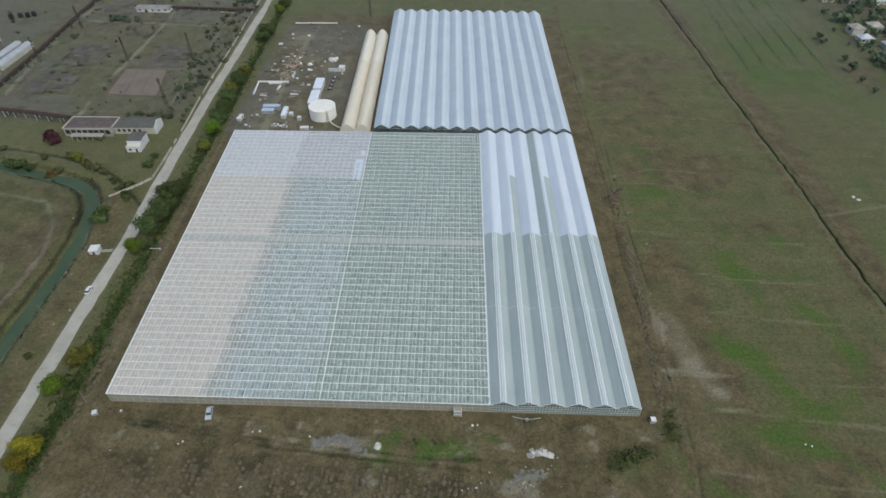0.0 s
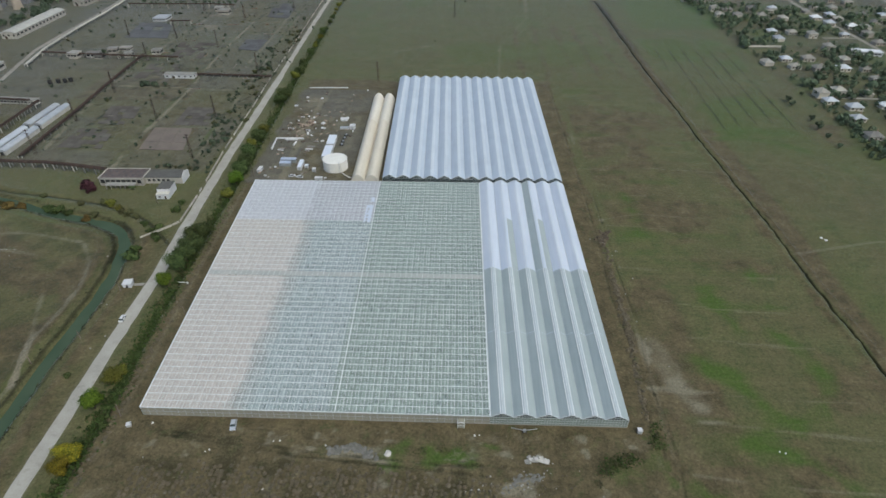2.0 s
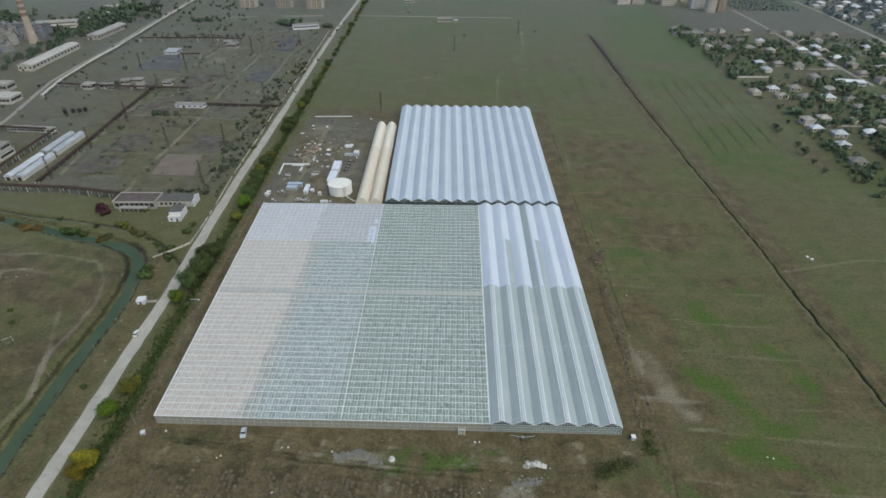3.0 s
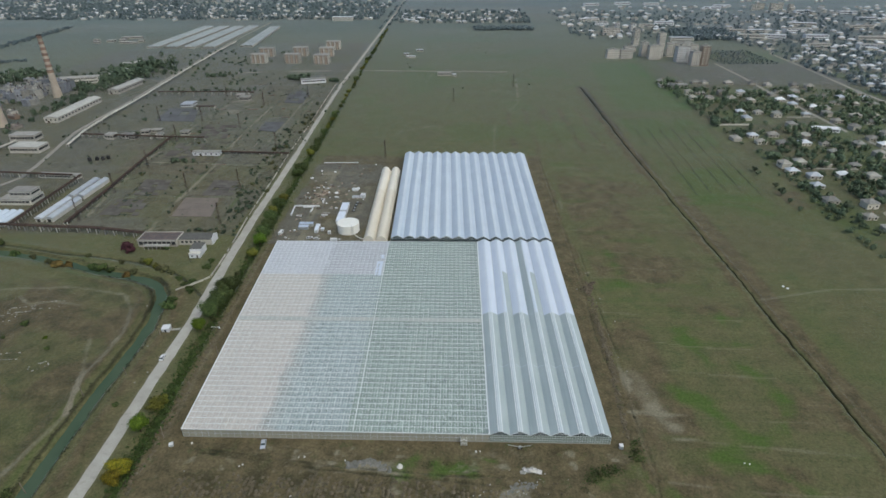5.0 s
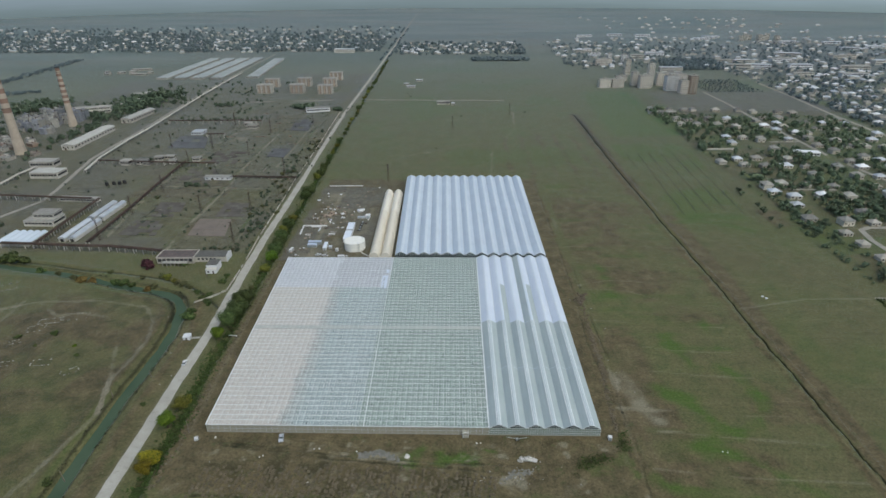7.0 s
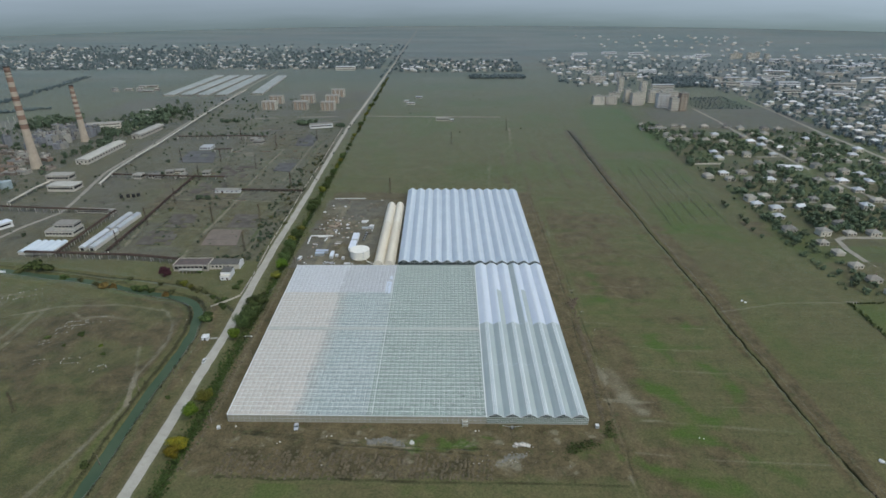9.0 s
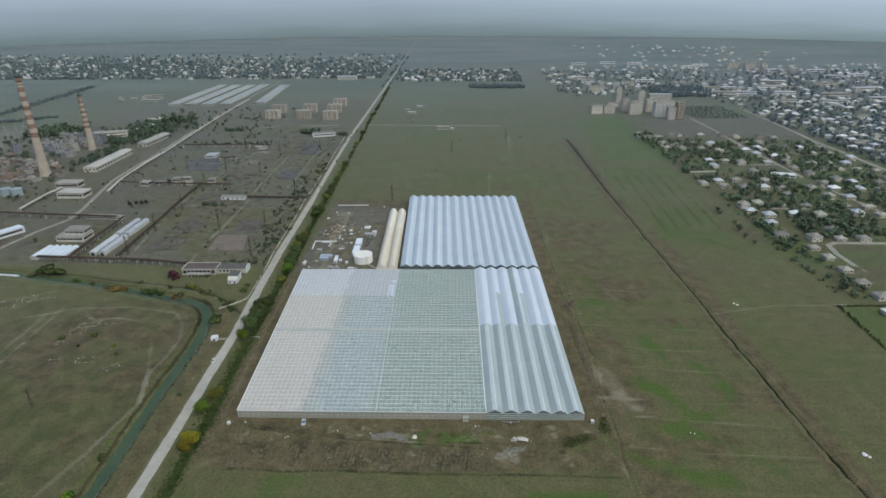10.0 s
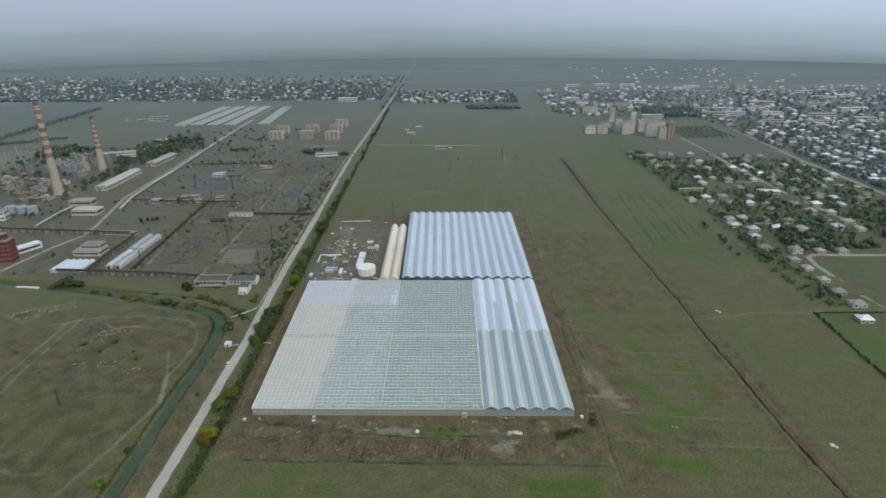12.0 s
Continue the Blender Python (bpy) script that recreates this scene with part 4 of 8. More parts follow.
# ---- greenhouses ----
def warp(quad, u, v):
    """A place in a four-cornered plan: u to the east, v to the north, both 0 to 1."""
    (ax, ay), (bx, by), (cx, cy), (dx, dy) = quad
    return ((ax * (1 - u) + bx * u) * (1 - v) + (dx * (1 - u) + cx * u) * v, (ay * (1 - u) + by * u) * (1 - v) + (dy * (1 - u) + cy * u) * v)


GLASS_QUAD = [(-124.4, 0.0), (-0.35, 0.0), (-0.75, 163.5), (-131.3, 162.6)]
CLEAR_QUAD = [(0.0, 0.0), (48.0, 0.0), (48.0, 163.8), (-0.4, 163.8)]
BACK_QUAD = [(-57.2, 165.6), (47.4, 165.0), (46.4, 331.8), (-61.9, 332.4)]
EAVE = 4.0

POST = Geo().box(0, 0, 0, 0.12, 0.12, EAVE + 0.05).mesh("wall_post", GALV)
PALE_POST = Geo().box(0, 0, 0, 0.11, 0.11, EAVE + 0.05).mesh("wall_post", PALE_STEEL)
TALL = 5.3
TALL_POST = Geo().box(0, 0, 0, 0.12, 0.12, TALL + 0.05).mesh("wall_post", GALV)


def glass_house():
    house = thing("glass_greenhouse", "large glass greenhouse with whitewashed ridged roof and many vents", "greenhouse")
    spans, lines = 50, 51
    seam = 28
    strip_line = 24
    ridge = EAVE + 0.22

    def at(u, v, z):
        return (*warp(GLASS_QUAD, u, v), z)
    for s in range(spans):
        for v0, v1 in ((0.0, (strip_line - 0.5) / lines), ((strip_line + 0.5) / lines, 1.0)):
            u0, u1 = s / spans, (s + 1) / spans
            um = (u0 + u1) / 2
            g = Geo()
            k = 6
            for i in range(k):
                a, b = v0 + (v1 - v0) * i / k, v0 + (v1 - v0) * (i + 1) / k
                g.quad(at(u0, a, EAVE), at(um, a, ridge), at(um, b, ridge), at(u0, b, EAVE))
                g.quad(at(um, a, ridge), at(u1, a, EAVE), at(u1, b, EAVE), at(um, b, ridge))
            ob = part("roof_span", g, ROOF_GLASS, house, "ridged glass roof span")
            bars = Geo()
            bars.bar(at(um, v0, ridge + 0.05), at(um, v1, ridge + 0.05), 0.06, 0.07)
            part("ridge_bar", bars, WHITE_STEEL, ob)
            gut = Geo()
            gut.bar(at(u0, v0, EAVE + 0.03), at(u0, v1, EAVE + 0.03), 0.15, 0.10)
            part("gutter", gut, WHITE_STEEL, ob)
    # cross beams, one to every second bay a little stronger
    for j in range(lines + 1):
        v = j / lines
        if j == strip_line:
            continue
        g = Geo()
        w = 0.30 if j % 2 == 0 else 0.24
        pts = []
        for s in range(spans):
            pts += [at(s / spans, v, EAVE + 0.05), at((s + 0.5) / spans, v, ridge + 0.05)]
        g.ribbon(pts + [at(1.0, v, EAVE + 0.05)], w, 0.07)
        part("roof_beam", g, WHITE_STEEL, house, "white cross beam of the glass roof")
    # flat service strip and the seam between the two halves
    g = Geo()
    v0, v1 = (strip_line - 0.5) / lines, (strip_line + 0.5) / lines
    for i in range(24):
        a, b = i / 24, (i + 1) / 24
        g.quad(at(a, v0, EAVE + 0.35), at(b, v0, EAVE + 0.35), at(b, v1, EAVE + 0.35), at(a, v1, EAVE + 0.35))
        g.quad(at(a, v0, EAVE + 0.2), at(a, v1, EAVE + 0.2), at(b, v1, EAVE + 0.2), at(b, v0, EAVE + 0.2))
    flat = part("service_strip", g, STRIP, house, "flat dusty panel strip across the roof")
    g = Geo()
    for s in range(1, spans):
        g.bar(at(s / spans, v0, EAVE + 0.38), at(s / spans, v1, EAVE + 0.38), 0.12, 0.05)
    part("strip_bars", g, WHITE_STEEL, flat, "thin white bars over the panel strip")
    for u, w in ((seam / spans, 0.26), (1.0, 0.5), (0.0, 0.35)):
        g = Geo()
        g.bar(at(u, -0.001, EAVE + 0.35), at(u, 1.001, EAVE + 0.35), w, 0.35)
        part("valley_gutter", g, WHITE_STEEL, house, "wide white valley gutter")
    for x0, x1, y0, y1 in ((-62.0, -58.2, 119.8, 136.8), (-61.0, -58.4, 140.4, 145.0)):
        part("patch_sheet", Geo().add([(x0, y0, ridge + 0.16), (x1, y0, ridge + 0.16), (x1 - 0.5, y1, ridge + 0.16), (x0 - 0.5, y1, ridge + 0.16), (x0, y0, ridge + 0.10), (x1, y0, ridge + 0.10), (x1 - 0.5, y1, ridge + 0.10), (x0 - 0.5, y1, ridge + 0.10)],
             [(0, 1, 2, 3), (7, 6, 5, 4), (0, 4, 5, 1), (1, 5, 6, 2), (2, 6, 7, 3), (3, 7, 4, 0)]), FILM_WHITE, house, "white film sheet laid over the glass")
    # ridge vents
    vent = Geo()
    for a, b, w in (((0.05, -0.85, 0.10), (0.05, 0.85, 0.10), 0.12), ((0.05, 0.85, 0.10), (1.02, 0.85, 0.34), 0.10), ((0.05, -0.85, 0.10), (1.02, -0.85, 0.34), 0.06), ((1.02, -0.85, 0.34), (1.02, 0.85, 0.34), 0.08)):
        vent.bar(a, b, w, 0.06)
    vent.quad((0.05, -0.85, 0.11), (1.02, -0.85, 0.35), (1.02, 0.85, 0.35), (0.05, 0.85, 0.11))
    # dark sheet below the flap paints the opening's shade; the roof is uncut
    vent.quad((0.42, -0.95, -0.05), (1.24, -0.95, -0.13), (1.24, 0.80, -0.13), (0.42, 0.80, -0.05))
    vent_me = vent.mesh("vent", [VENT_FRAME, VENT_GLASS, VENT_SHADE])
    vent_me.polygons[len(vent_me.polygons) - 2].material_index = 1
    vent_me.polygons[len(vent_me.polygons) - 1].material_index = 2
    white_vent = Geo()
    white_vent.v, white_vent.f = list(vent.v), vent.f[:-1]
    white_me = white_vent.mesh("vent", [VENT_FRAME, VENT_GLASS])
    white_me.polygons[len(white_me.polygons) - 1].material_index = 1
    rnd = random.Random(4)
    rest = Geo()
    slots = []
    count = 0
    for j in range(lines):
        if j in (strip_line - 1, strip_line):
            continue
        for s in range(spans):
            if rnd.random() < (0.22 if j % 2 == 0 else 0.05):
                continue
            u, v = (s + 0.5) / spans, (j + 0.5) / lines
            x, y, z = at(u, v, ridge + 0.08)
            m = pose(x, y + rnd.uniform(-0.25, 0.25), z, 0, rnd.choice((6, 2, 10)) if rnd.random() < 0.93 else -22, 0)
            washed = x + 0.06 * (y - 80) < -88 or (y > 121 and x < -58)
            if count < 300:
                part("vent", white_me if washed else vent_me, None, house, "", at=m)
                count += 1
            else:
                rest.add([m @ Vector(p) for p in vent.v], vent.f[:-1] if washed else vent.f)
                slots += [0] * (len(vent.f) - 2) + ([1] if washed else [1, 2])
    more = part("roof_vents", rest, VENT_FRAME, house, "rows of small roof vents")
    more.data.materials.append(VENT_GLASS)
    more.data.materials.append(VENT_SHADE)
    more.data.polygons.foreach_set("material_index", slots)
    tagged(more, kind="stuff")
    # outer walls: dusty panes between posts, a rail and a base
    for name, ends in (("south_wall", ((0, 0), (1, 0))), ("west_wall", ((0, 0), (0, 1))), ("north_wall", ((0, 1), (1, 1)))):
        (ua, va), (ub, vb) = ends
        wall = part(name, Geo().quad(at(ua, va, 0.35), at(ub, vb, 0.35), at(ub, vb, EAVE), at(ua, va, EAVE)), WALL_GLASS, house, "dusty glass side wall")
        n = 47 if name != "west_wall" else 41
        for i in range(n + 1):
            t = i / n
            x, y, _ = at(ua + (ub - ua) * t, va + (vb - va) * t, 0)
            part("wall_post", POST, None, wall, at=pose(x, y, 0))
        rail = Geo()
        for z in (2.1, EAVE):
            rail.bar(at(ua, va, z), at(ub, vb, z), 0.1, 0.12)
        part("wall_rail", rail, GALV, wall)
        part("wall_base", Geo().bar(at(ua, va, 0.15), at(ub, vb, 0.15), 0.3, 0.45), CONCRETE, wall)
    # porch over the door in the south wall
    x, y = -10.4, -1.1
    door = Geo().box(x, y, 0, 2.4, 2.0, 2.6)
    d = part("door_porch", door, WALL_GLASS, house, "small white framed entrance porch")
    g = Geo()
    for a in (-1.2, 1.2):
        g.bar((x + a, y - 1.02, 0), (x + a, y - 1.02, 2.6), 0.14)
        g.bar((x + a, y - 1.02, 2.6), (x, y - 1.02, 3.3), 0.14)
        g.bar((x + a, y - 1.02, 2.65), (x + a, y + 1.0, 2.65), 0.14)
    g.bar((x - 1.2, y - 1.02, 1.3), (x + 1.2, y - 1.02, 1.3), 0.12)
    part("porch_frame", g, WHITE_STEEL, d)
    # the crop under the glass
    rows = Geo()
    for i in range(62):
        u = (i + 0.5) / 62
        (xa, ya, _), (xb, yb, _) = at(u, 0.01, 0), at(u, 0.99, 0)
        for k in range(6):
            t0, t1 = k / 6 + 0.003, (k + 1) / 6 - 0.003
            p = Vector((xa + (xb - xa) * t0, ya + (yb - ya) * t0, 0.9))
            q = Vector((xa + (xb - xa) * t1, ya + (yb - ya) * t1, 0.9))
            rows.bar(p, q, 1.1, 1.6 + 0.3 * rnd.random())
    crop = solid("crop_rows", rows, CROP, "long rows of green crop plants under glass", "crop", kind="stuff")
    return house


STRIP = surf("dusty_pinkish_panel", (0.46, 0.46, 0.43), (0.36, 0.39, 0.37), 0.12, 1.4, 0.5, 0, 0.05, stain=(0.30, 0.33, 0.31))
VENT_FRAME = surf("dull_white_vent_bar", (0.60, 0.64, 0.63), (0.50, 0.54, 0.53), 0.5, 6, 0.45, 0, 0.05)
VENT_GLASS = ROOF_GLASS
# tone of the dark sheets that imitate shade under the vents
VENT_SHADE = film_material("vent_shade_sheet", (0.16, 0.19, 0.17), (0.22, 0.25, 0.23), 0.5, 0.7)
glass_house()


def arch(t, rise):
    """Height over the gutter of a pointed film arch, t from 0 to 1 across the span."""
    s = 1 - abs(2 * t - 1)
    return rise * (1 - (1 - s) ** 1.32)


def span_sheet(quad, s, spans, v0, v1, rise, t0, t1, lift=0.0, k=5, cells=6, eave=EAVE):
    g = Geo()
    for j in range(cells + 1):
        v = v0 + (v1 - v0) * j / cells
        for i in range(k + 1):
            t = t0 + (t1 - t0) * i / k
            g.v.append((*warp(quad, (s + t) / spans, v), eave + arch(t, rise) + lift))
    w = k + 1
    g.f = [(j * w + i, j * w + i + 1, (j + 1) * w + i + 1, (j + 1) * w + i) for j in range(cells) for i in range(k)]
    return g


def gable(house, quad, s, spans, v, rise, out, pane, label, eave=EAVE):
    """A glazed gable with its arch, mullions and rails."""
    def at(t, z):
        x, y = warp(quad, (s + t) / spans, v)
        return (x, y + out, z)
    n = 14
    pts = [at(i / n, eave + arch(i / n, rise)) for i in range(n + 1)]
    gab = part("gable", Geo().quad(*pts), pane, house, label)
    rim = Geo()
    rim.ribbon([(a, b + out * 0.6, c - 0.08) for a, b, c in pts], 0.14, 0.16)
    part("gable_rim", rim, WHITE_STEEL, gab)
    bars = Geo()
    for i in range(1, 8):
        t = i / 8
        x, y, z = at(t, eave)
        bars.bar((x, y + out * 0.5, 0.3), (x, y + out * 0.5, eave + arch(t, rise)), 0.07)
    x0, x1 = at(0, eave), at(1, eave)
    for z in (eave, eave + 1.0):
        k = 0 if z == eave else 0.14
        a, b = at(k, z), at(1 - k, z)
        bars.bar((a[0], a[1] + out * 0.5, z), (b[0], b[1] + out * 0.5, z), 0.09)
    part("mullions", bars, PALE_STEEL, gab)
    return gab


def film_house():
    house = thing("plastic_greenhouse", "six-span plastic film greenhouse, clear in front and whitened behind", "greenhouse")
    rise, spans = 2.0, 6
    quad = CLEAR_QUAD
    cut = 0.502
    # film: which slopes are whitened on the northern half
    white = {(0, 0): 1, (0, 1): 1, (1, 0): 1, (1, 1): 0.5, (2, 0): 1, (2, 1): 1, (3, 0): 0, (3, 1): 0.5, (4, 0): 1, (4, 1): 1, (5, 0): 1, (5, 1): 1}
    for s in range(spans):
        for side, (t0, t1) in enumerate(((0.0, 0.5), (0.5, 1.0))):
            part("roof_film", span_sheet(quad, s, spans, 0.0, cut, rise, t0, t1), FILM_CLEAR, house, "weathered clear film roof slope", smooth=True)
            w = white[(s, side)]
            if w in (0, 1):
                part("roof_film", span_sheet(quad, s, spans, cut, 1.0, rise, t0, t1), FILM_WHITE if w else FILM_CLEAR, house, "whitened film roof slope" if w else "weathered clear film roof slope", smooth=True)
            else:
                part("roof_film", span_sheet(quad, s, spans, cut, 0.76, rise, t0, t1), FILM_CLEAR, house, "weathered clear film roof slope", smooth=True)
                part("roof_film", span_sheet(quad, s, spans, 0.76, 1.0, rise, t0, t1), FILM_WHITE, house, "whitened film roof slope", smooth=True)
        # ridge vent flap between two white rails
        for v0, v1, m in ((0.0, cut, FILM_FLAP), (cut, 1.0, FILM_WHITE)):
            flap = part("ridge_vent", span_sheet(quad, s, spans, v0, v1, rise, 0.41, 0.62, 0.16, 6), m, house, "long milky ridge vent flap", smooth=True)
            for t in (0.41, 0.5, 0.62):
                g = Geo()
                (xa, ya), (xb, yb) = warp(quad, (s + t) / spans, v0), warp(quad, (s + t) / spans, v1)
                z = EAVE + arch(t, rise) + 0.2
                g.bar((xa, ya, z), (xb, yb, z), (0.16 if t == 0.5 else 0.34) if v0 == 0 else 0.12, 0.14)
                part("vent_rail", g, WHITE_STEEL, flap)
        gab = gable(house, quad, s, spans, 0.0, rise, -0.06, DARK_GLASS, "dark glazed gable with white rim")
        gable(house, quad, s, spans, 1.0, rise, 0.06, DARK_GLASS, "dark glazed gable with white rim")
    for s in range(spans + 1):
        g = Geo()
        (xa, ya), (xb, yb) = warp(quad, s / spans, 0), warp(quad, s / spans, 1)
        g.bar((xa, ya, EAVE - 0.02), (xb, yb, EAVE - 0.02), 0.35, 0.16)
        part("gutter", g, GALV, house)
    # joint where the film changes, and one halfway along the southern part
    for v in (0.25, cut):
        g = Geo()
        pts = []
        for s in range(spans):
            pts += [(*warp(quad, (s + i / 10) / spans, v), EAVE + arch(i / 10, rise) + 0.03) for i in range(10)]
        g.ribbon(pts, 0.22, 0.05)
        part("film_joint", g, FILM_RIDGE, house, "pale joint band across the film")
    for name, ends in (("south_wall", ((0, 0), (1, 0))), ("east_wall", ((1, 0), (1, 1)))):
        (ua, va), (ub, vb) = ends
        a, b = warp(quad, ua, va), warp(quad, ub, vb)
        wall = part(name, Geo().quad((*a, 0.3), (*b, 0.3), (*b, EAVE), (*a, EAVE)), GREEN_PANE if name == "south_wall" else FILM_RIDGE, house, "glazed side wall between steel posts")
        n = 48 if name == "south_wall" else 55
        for part_name, rows in (("wall_post", None), ("wall_rail", (1.3, 2.6, 3.9))):
            g = Geo()
            off = -0.06 if name == "south_wall" else 0.0
            side = 0.06 if name == "east_wall" else 0.0
            if rows is None:
                for i in range(n + 1):
                    t = i / n
                    part("wall_post", PALE_POST if name == "south_wall" else POST, None, wall, at=pose(a[0] + (b[0] - a[0]) * t + side, a[1] + (b[1] - a[1]) * t + off, 0))
                continue
            else:
                for z in rows:
                    g.bar((a[0] + side, a[1] + off, z), (b[0] + side, b[1] + off, z), 0.08, 0.1)
            part(part_name, g, PALE_STEEL if name == "south_wall" else GALV, wall)
        part("wall_base", Geo().bar((*a, 0.12), (*b, 0.12), 0.3, 0.4), CONCRETE, wall)
    return house


def back_house():
    house = thing("plastic_greenhouse", "thirteen-span greenhouse covered with milky blue-white film", "greenhouse")
    rise, spans = 2.1, 13
    quad = BACK_QUAD
    for s in range(spans):
        for t0, t1 in ((0.0, 0.5), (0.5, 1.0)):
            for v0, v1 in ((0.0, 0.5), (0.5, 1.0)):
                part("roof_film", span_sheet(quad, s, spans, v0, v1, rise, t0, t1, eave=TALL), FILM_BACK, house, smooth=True)
        flap = part("ridge_vent", span_sheet(quad, s, spans, 0.0, 1.0, rise, 0.5, 0.72, 0.14, 4, eave=TALL), FILM_RIDGE, house, "long white ridge vent flap", smooth=True)
        g = Geo()
        (xa, ya), (xb, yb) = warp(quad, (s + 0.5) / spans, 0), warp(quad, (s + 0.5) / spans, 1)
        g.bar((xa, ya, TALL + rise + 0.16), (xb, yb, TALL + rise + 0.16), 0.14, 0.1)
        part("ridge_rail", g, WHITE_STEEL, flap)
        gable(house, quad, s, spans, 0.0, rise, -0.06, DARK_GLASS, "dark glazed gable with pale rim", TALL)
        gable(house, quad, s, spans, 1.0, rise, 0.06, DARK_GLASS, "dark glazed gable with pale rim", TALL)
    for s in range(spans + 1):
        g = Geo()
        (xa, ya), (xb, yb) = warp(quad, s / spans, 0), warp(quad, s / spans, 1)
        g.bar((xa, ya, TALL - 0.02), (xb, yb, TALL - 0.02), 0.35, 0.16)
        part("gutter", g, GALV, house)
    for name, u in (("west_wall", 0), ("east_wall", 1)):
        a, b = warp(quad, u, 0), warp(quad, u, 1)
        wall = part(name, Geo().quad((*a, 0.2), (*b, 0.2), (*b, TALL), (*a, TALL)), FILM_RIDGE, house, "film side wall between steel posts")
        for i in range(42):
            t = i / 41
            part("wall_post", TALL_POST, None, wall, at=pose(a[0] + (b[0] - a[0]) * t + (0.07 if u else -0.07), a[1] + (b[1] - a[1]) * t, 0))
    for name, v in (("south_wall", 0), ("north_wall", 1)):
        a, b = warp(quad, 0, v), warp(quad, 1, v)
        part(name, Geo().quad((*a, 0.2), (*b, 0.2), (*b, TALL), (*a, TALL)), DARK_GLASS, house, "dark glazed end wall")
    return house


def tunnels():
    """Two cream film tunnels side by side."""
    for i in range(2):
        quads = [(-76.9 + 8.3 * i, 169.5), (-68.6 + 8.3 * i, 169.5), (-71.6 + 8.3 * i, 299.5), (-79.9 + 8.3 * i, 299.5)]
        tun = thing("film_tunnel", "long rounded cream film tunnel beside the greenhouse", "greenhouse", "cream film tunnels")
        n = 12

        def at(t, v):
            x, y = warp(quads, t, v)
            a = math.pi * t
            return (x, y, 0.2 + 4.6 * math.sin(a) ** 0.75)
        for v0, v1, m in ((0.0, 0.62, FILM_CREAM), (0.62, 1.0, FILM_CREAM_PALE)):
            g = Geo()
            for j in range(9):
                v = v0 + (v1 - v0) * j / 8
                g.v += [at(t / n, v) for t in range(n + 1)]
            w = n + 1
            g.f = [(j * w + k, j * w + k + 1, (j + 1) * w + k + 1, (j + 1) * w + k) for j in range(8) for k in range(n)]
            part("cover", g, m, tun, "cream film cover", smooth=True)
        for v in (0.0, 1.0):
            part("end_wall", Geo().quad(*[at(t / n, v) for t in range(n + 1)]), FILM_CREAM_PALE, tun)
        for k in range(0, 27):
            v = k / 26
            g = Geo()
            pts = [Vector(at(t / n, v)) + Vector((0, 0, 0.03)) for t in range(n + 1)]
            g.ribbon(pts, 0.12, 0.05)
            part("hoop", g, FILM_CREAM, tun)


FILM_FLAP = film_material("thin_vent_film", (0.42, 0.48, 0.50), (0.50, 0.56, 0.59), 0.06)
FILM_RIDGE = film_material("milky_vent_film", (0.50, 0.56, 0.62), (0.57, 0.63, 0.69), 0.06, 0.6)
FILM_CREAM_PALE = film_material("pale_cream_film", (0.66, 0.62, 0.53), (0.72, 0.68, 0.59), 0.0, 0.5)
film_house()
back_house()
tunnels()


# ---- trees and shrubs ----
def crown_geo(r, h, z0, blobs, leaves, leaf, rnd, flat=0.85):
    """Leaf clumps spread over a handful of uneven lobes."""
    g = Geo()
    for b in range(blobs):
        a = 2 * math.pi * (b + rnd.random()) / blobs
        d = r * rnd.uniform(0.2, 0.68) if b else 0.0
        br = r * rnd.uniform(0.34, 0.58)
        c = Vector((d * math.cos(a), d * math.sin(a), z0 + h * rnd.uniform(0.28, 0.78)))
        for _ in range(leaves):
            n = Vector((rnd.gauss(0, 1), rnd.gauss(0, 1), rnd.gauss(0.25, 1))).normalized()
            p = c + Vector((n.x * br, n.y * br, n.z * br * flat)) * rnd.uniform(0.55, 1.12)
            p.z = max(p.z, z0 + 0.05 * h)
            t = n.cross(Vector((rnd.gauss(0, 1), rnd.gauss(0, 1), rnd.gauss(0, 1)))).normalized()
            t = (t + n * rnd.uniform(-0.6, 0.6)).normalized()
            s = n.cross(t).normalized()
            k = leaf * rnd.uniform(0.6, 1.3)
            g.quad(p - t * k - s * k * 0.6, p + t * k * 0.2 - s * k, p + t * k + s * k * 0.5, p - t * k * 0.3 + s * k)
    return g


def trunk_geo(h, r, limbs, rnd):
    g = Geo()
    lean = Vector((rnd.uniform(-0.06, 0.06), rnd.uniform(-0.06, 0.06)))
    zs = (-0.3, 0.25 * h, 0.6 * h, 0.85 * h)
    for z0, z1 in zip(zs[:-1], zs[1:]):
        a = Vector((lean.x * max(z0, 0), lean.y * max(z0, 0), z0))
        b = Vector((lean.x * z1, lean.y * z1, z1))
        g.bar(a, b, 2 * r * (1 - 0.75 * max(z0, 0) / h))
    for i in range(limbs):
        a = 2 * math.pi * (i + rnd.random() * 0.6) / limbs
        z = h * rnd.uniform(0.3, 0.5)
        base = Vector((lean.x * z, lean.y * z, z))
        mid = base + Vector((math.cos(a), math.sin(a), 0.8)) * h * 0.16
        g.bar(base, mid, r * 0.9)
        g.bar(mid, mid + Vector((math.cos(a) * 0.7, math.sin(a) * 0.7, 1.0)) * h * 0.15, r * 0.55)
    return g


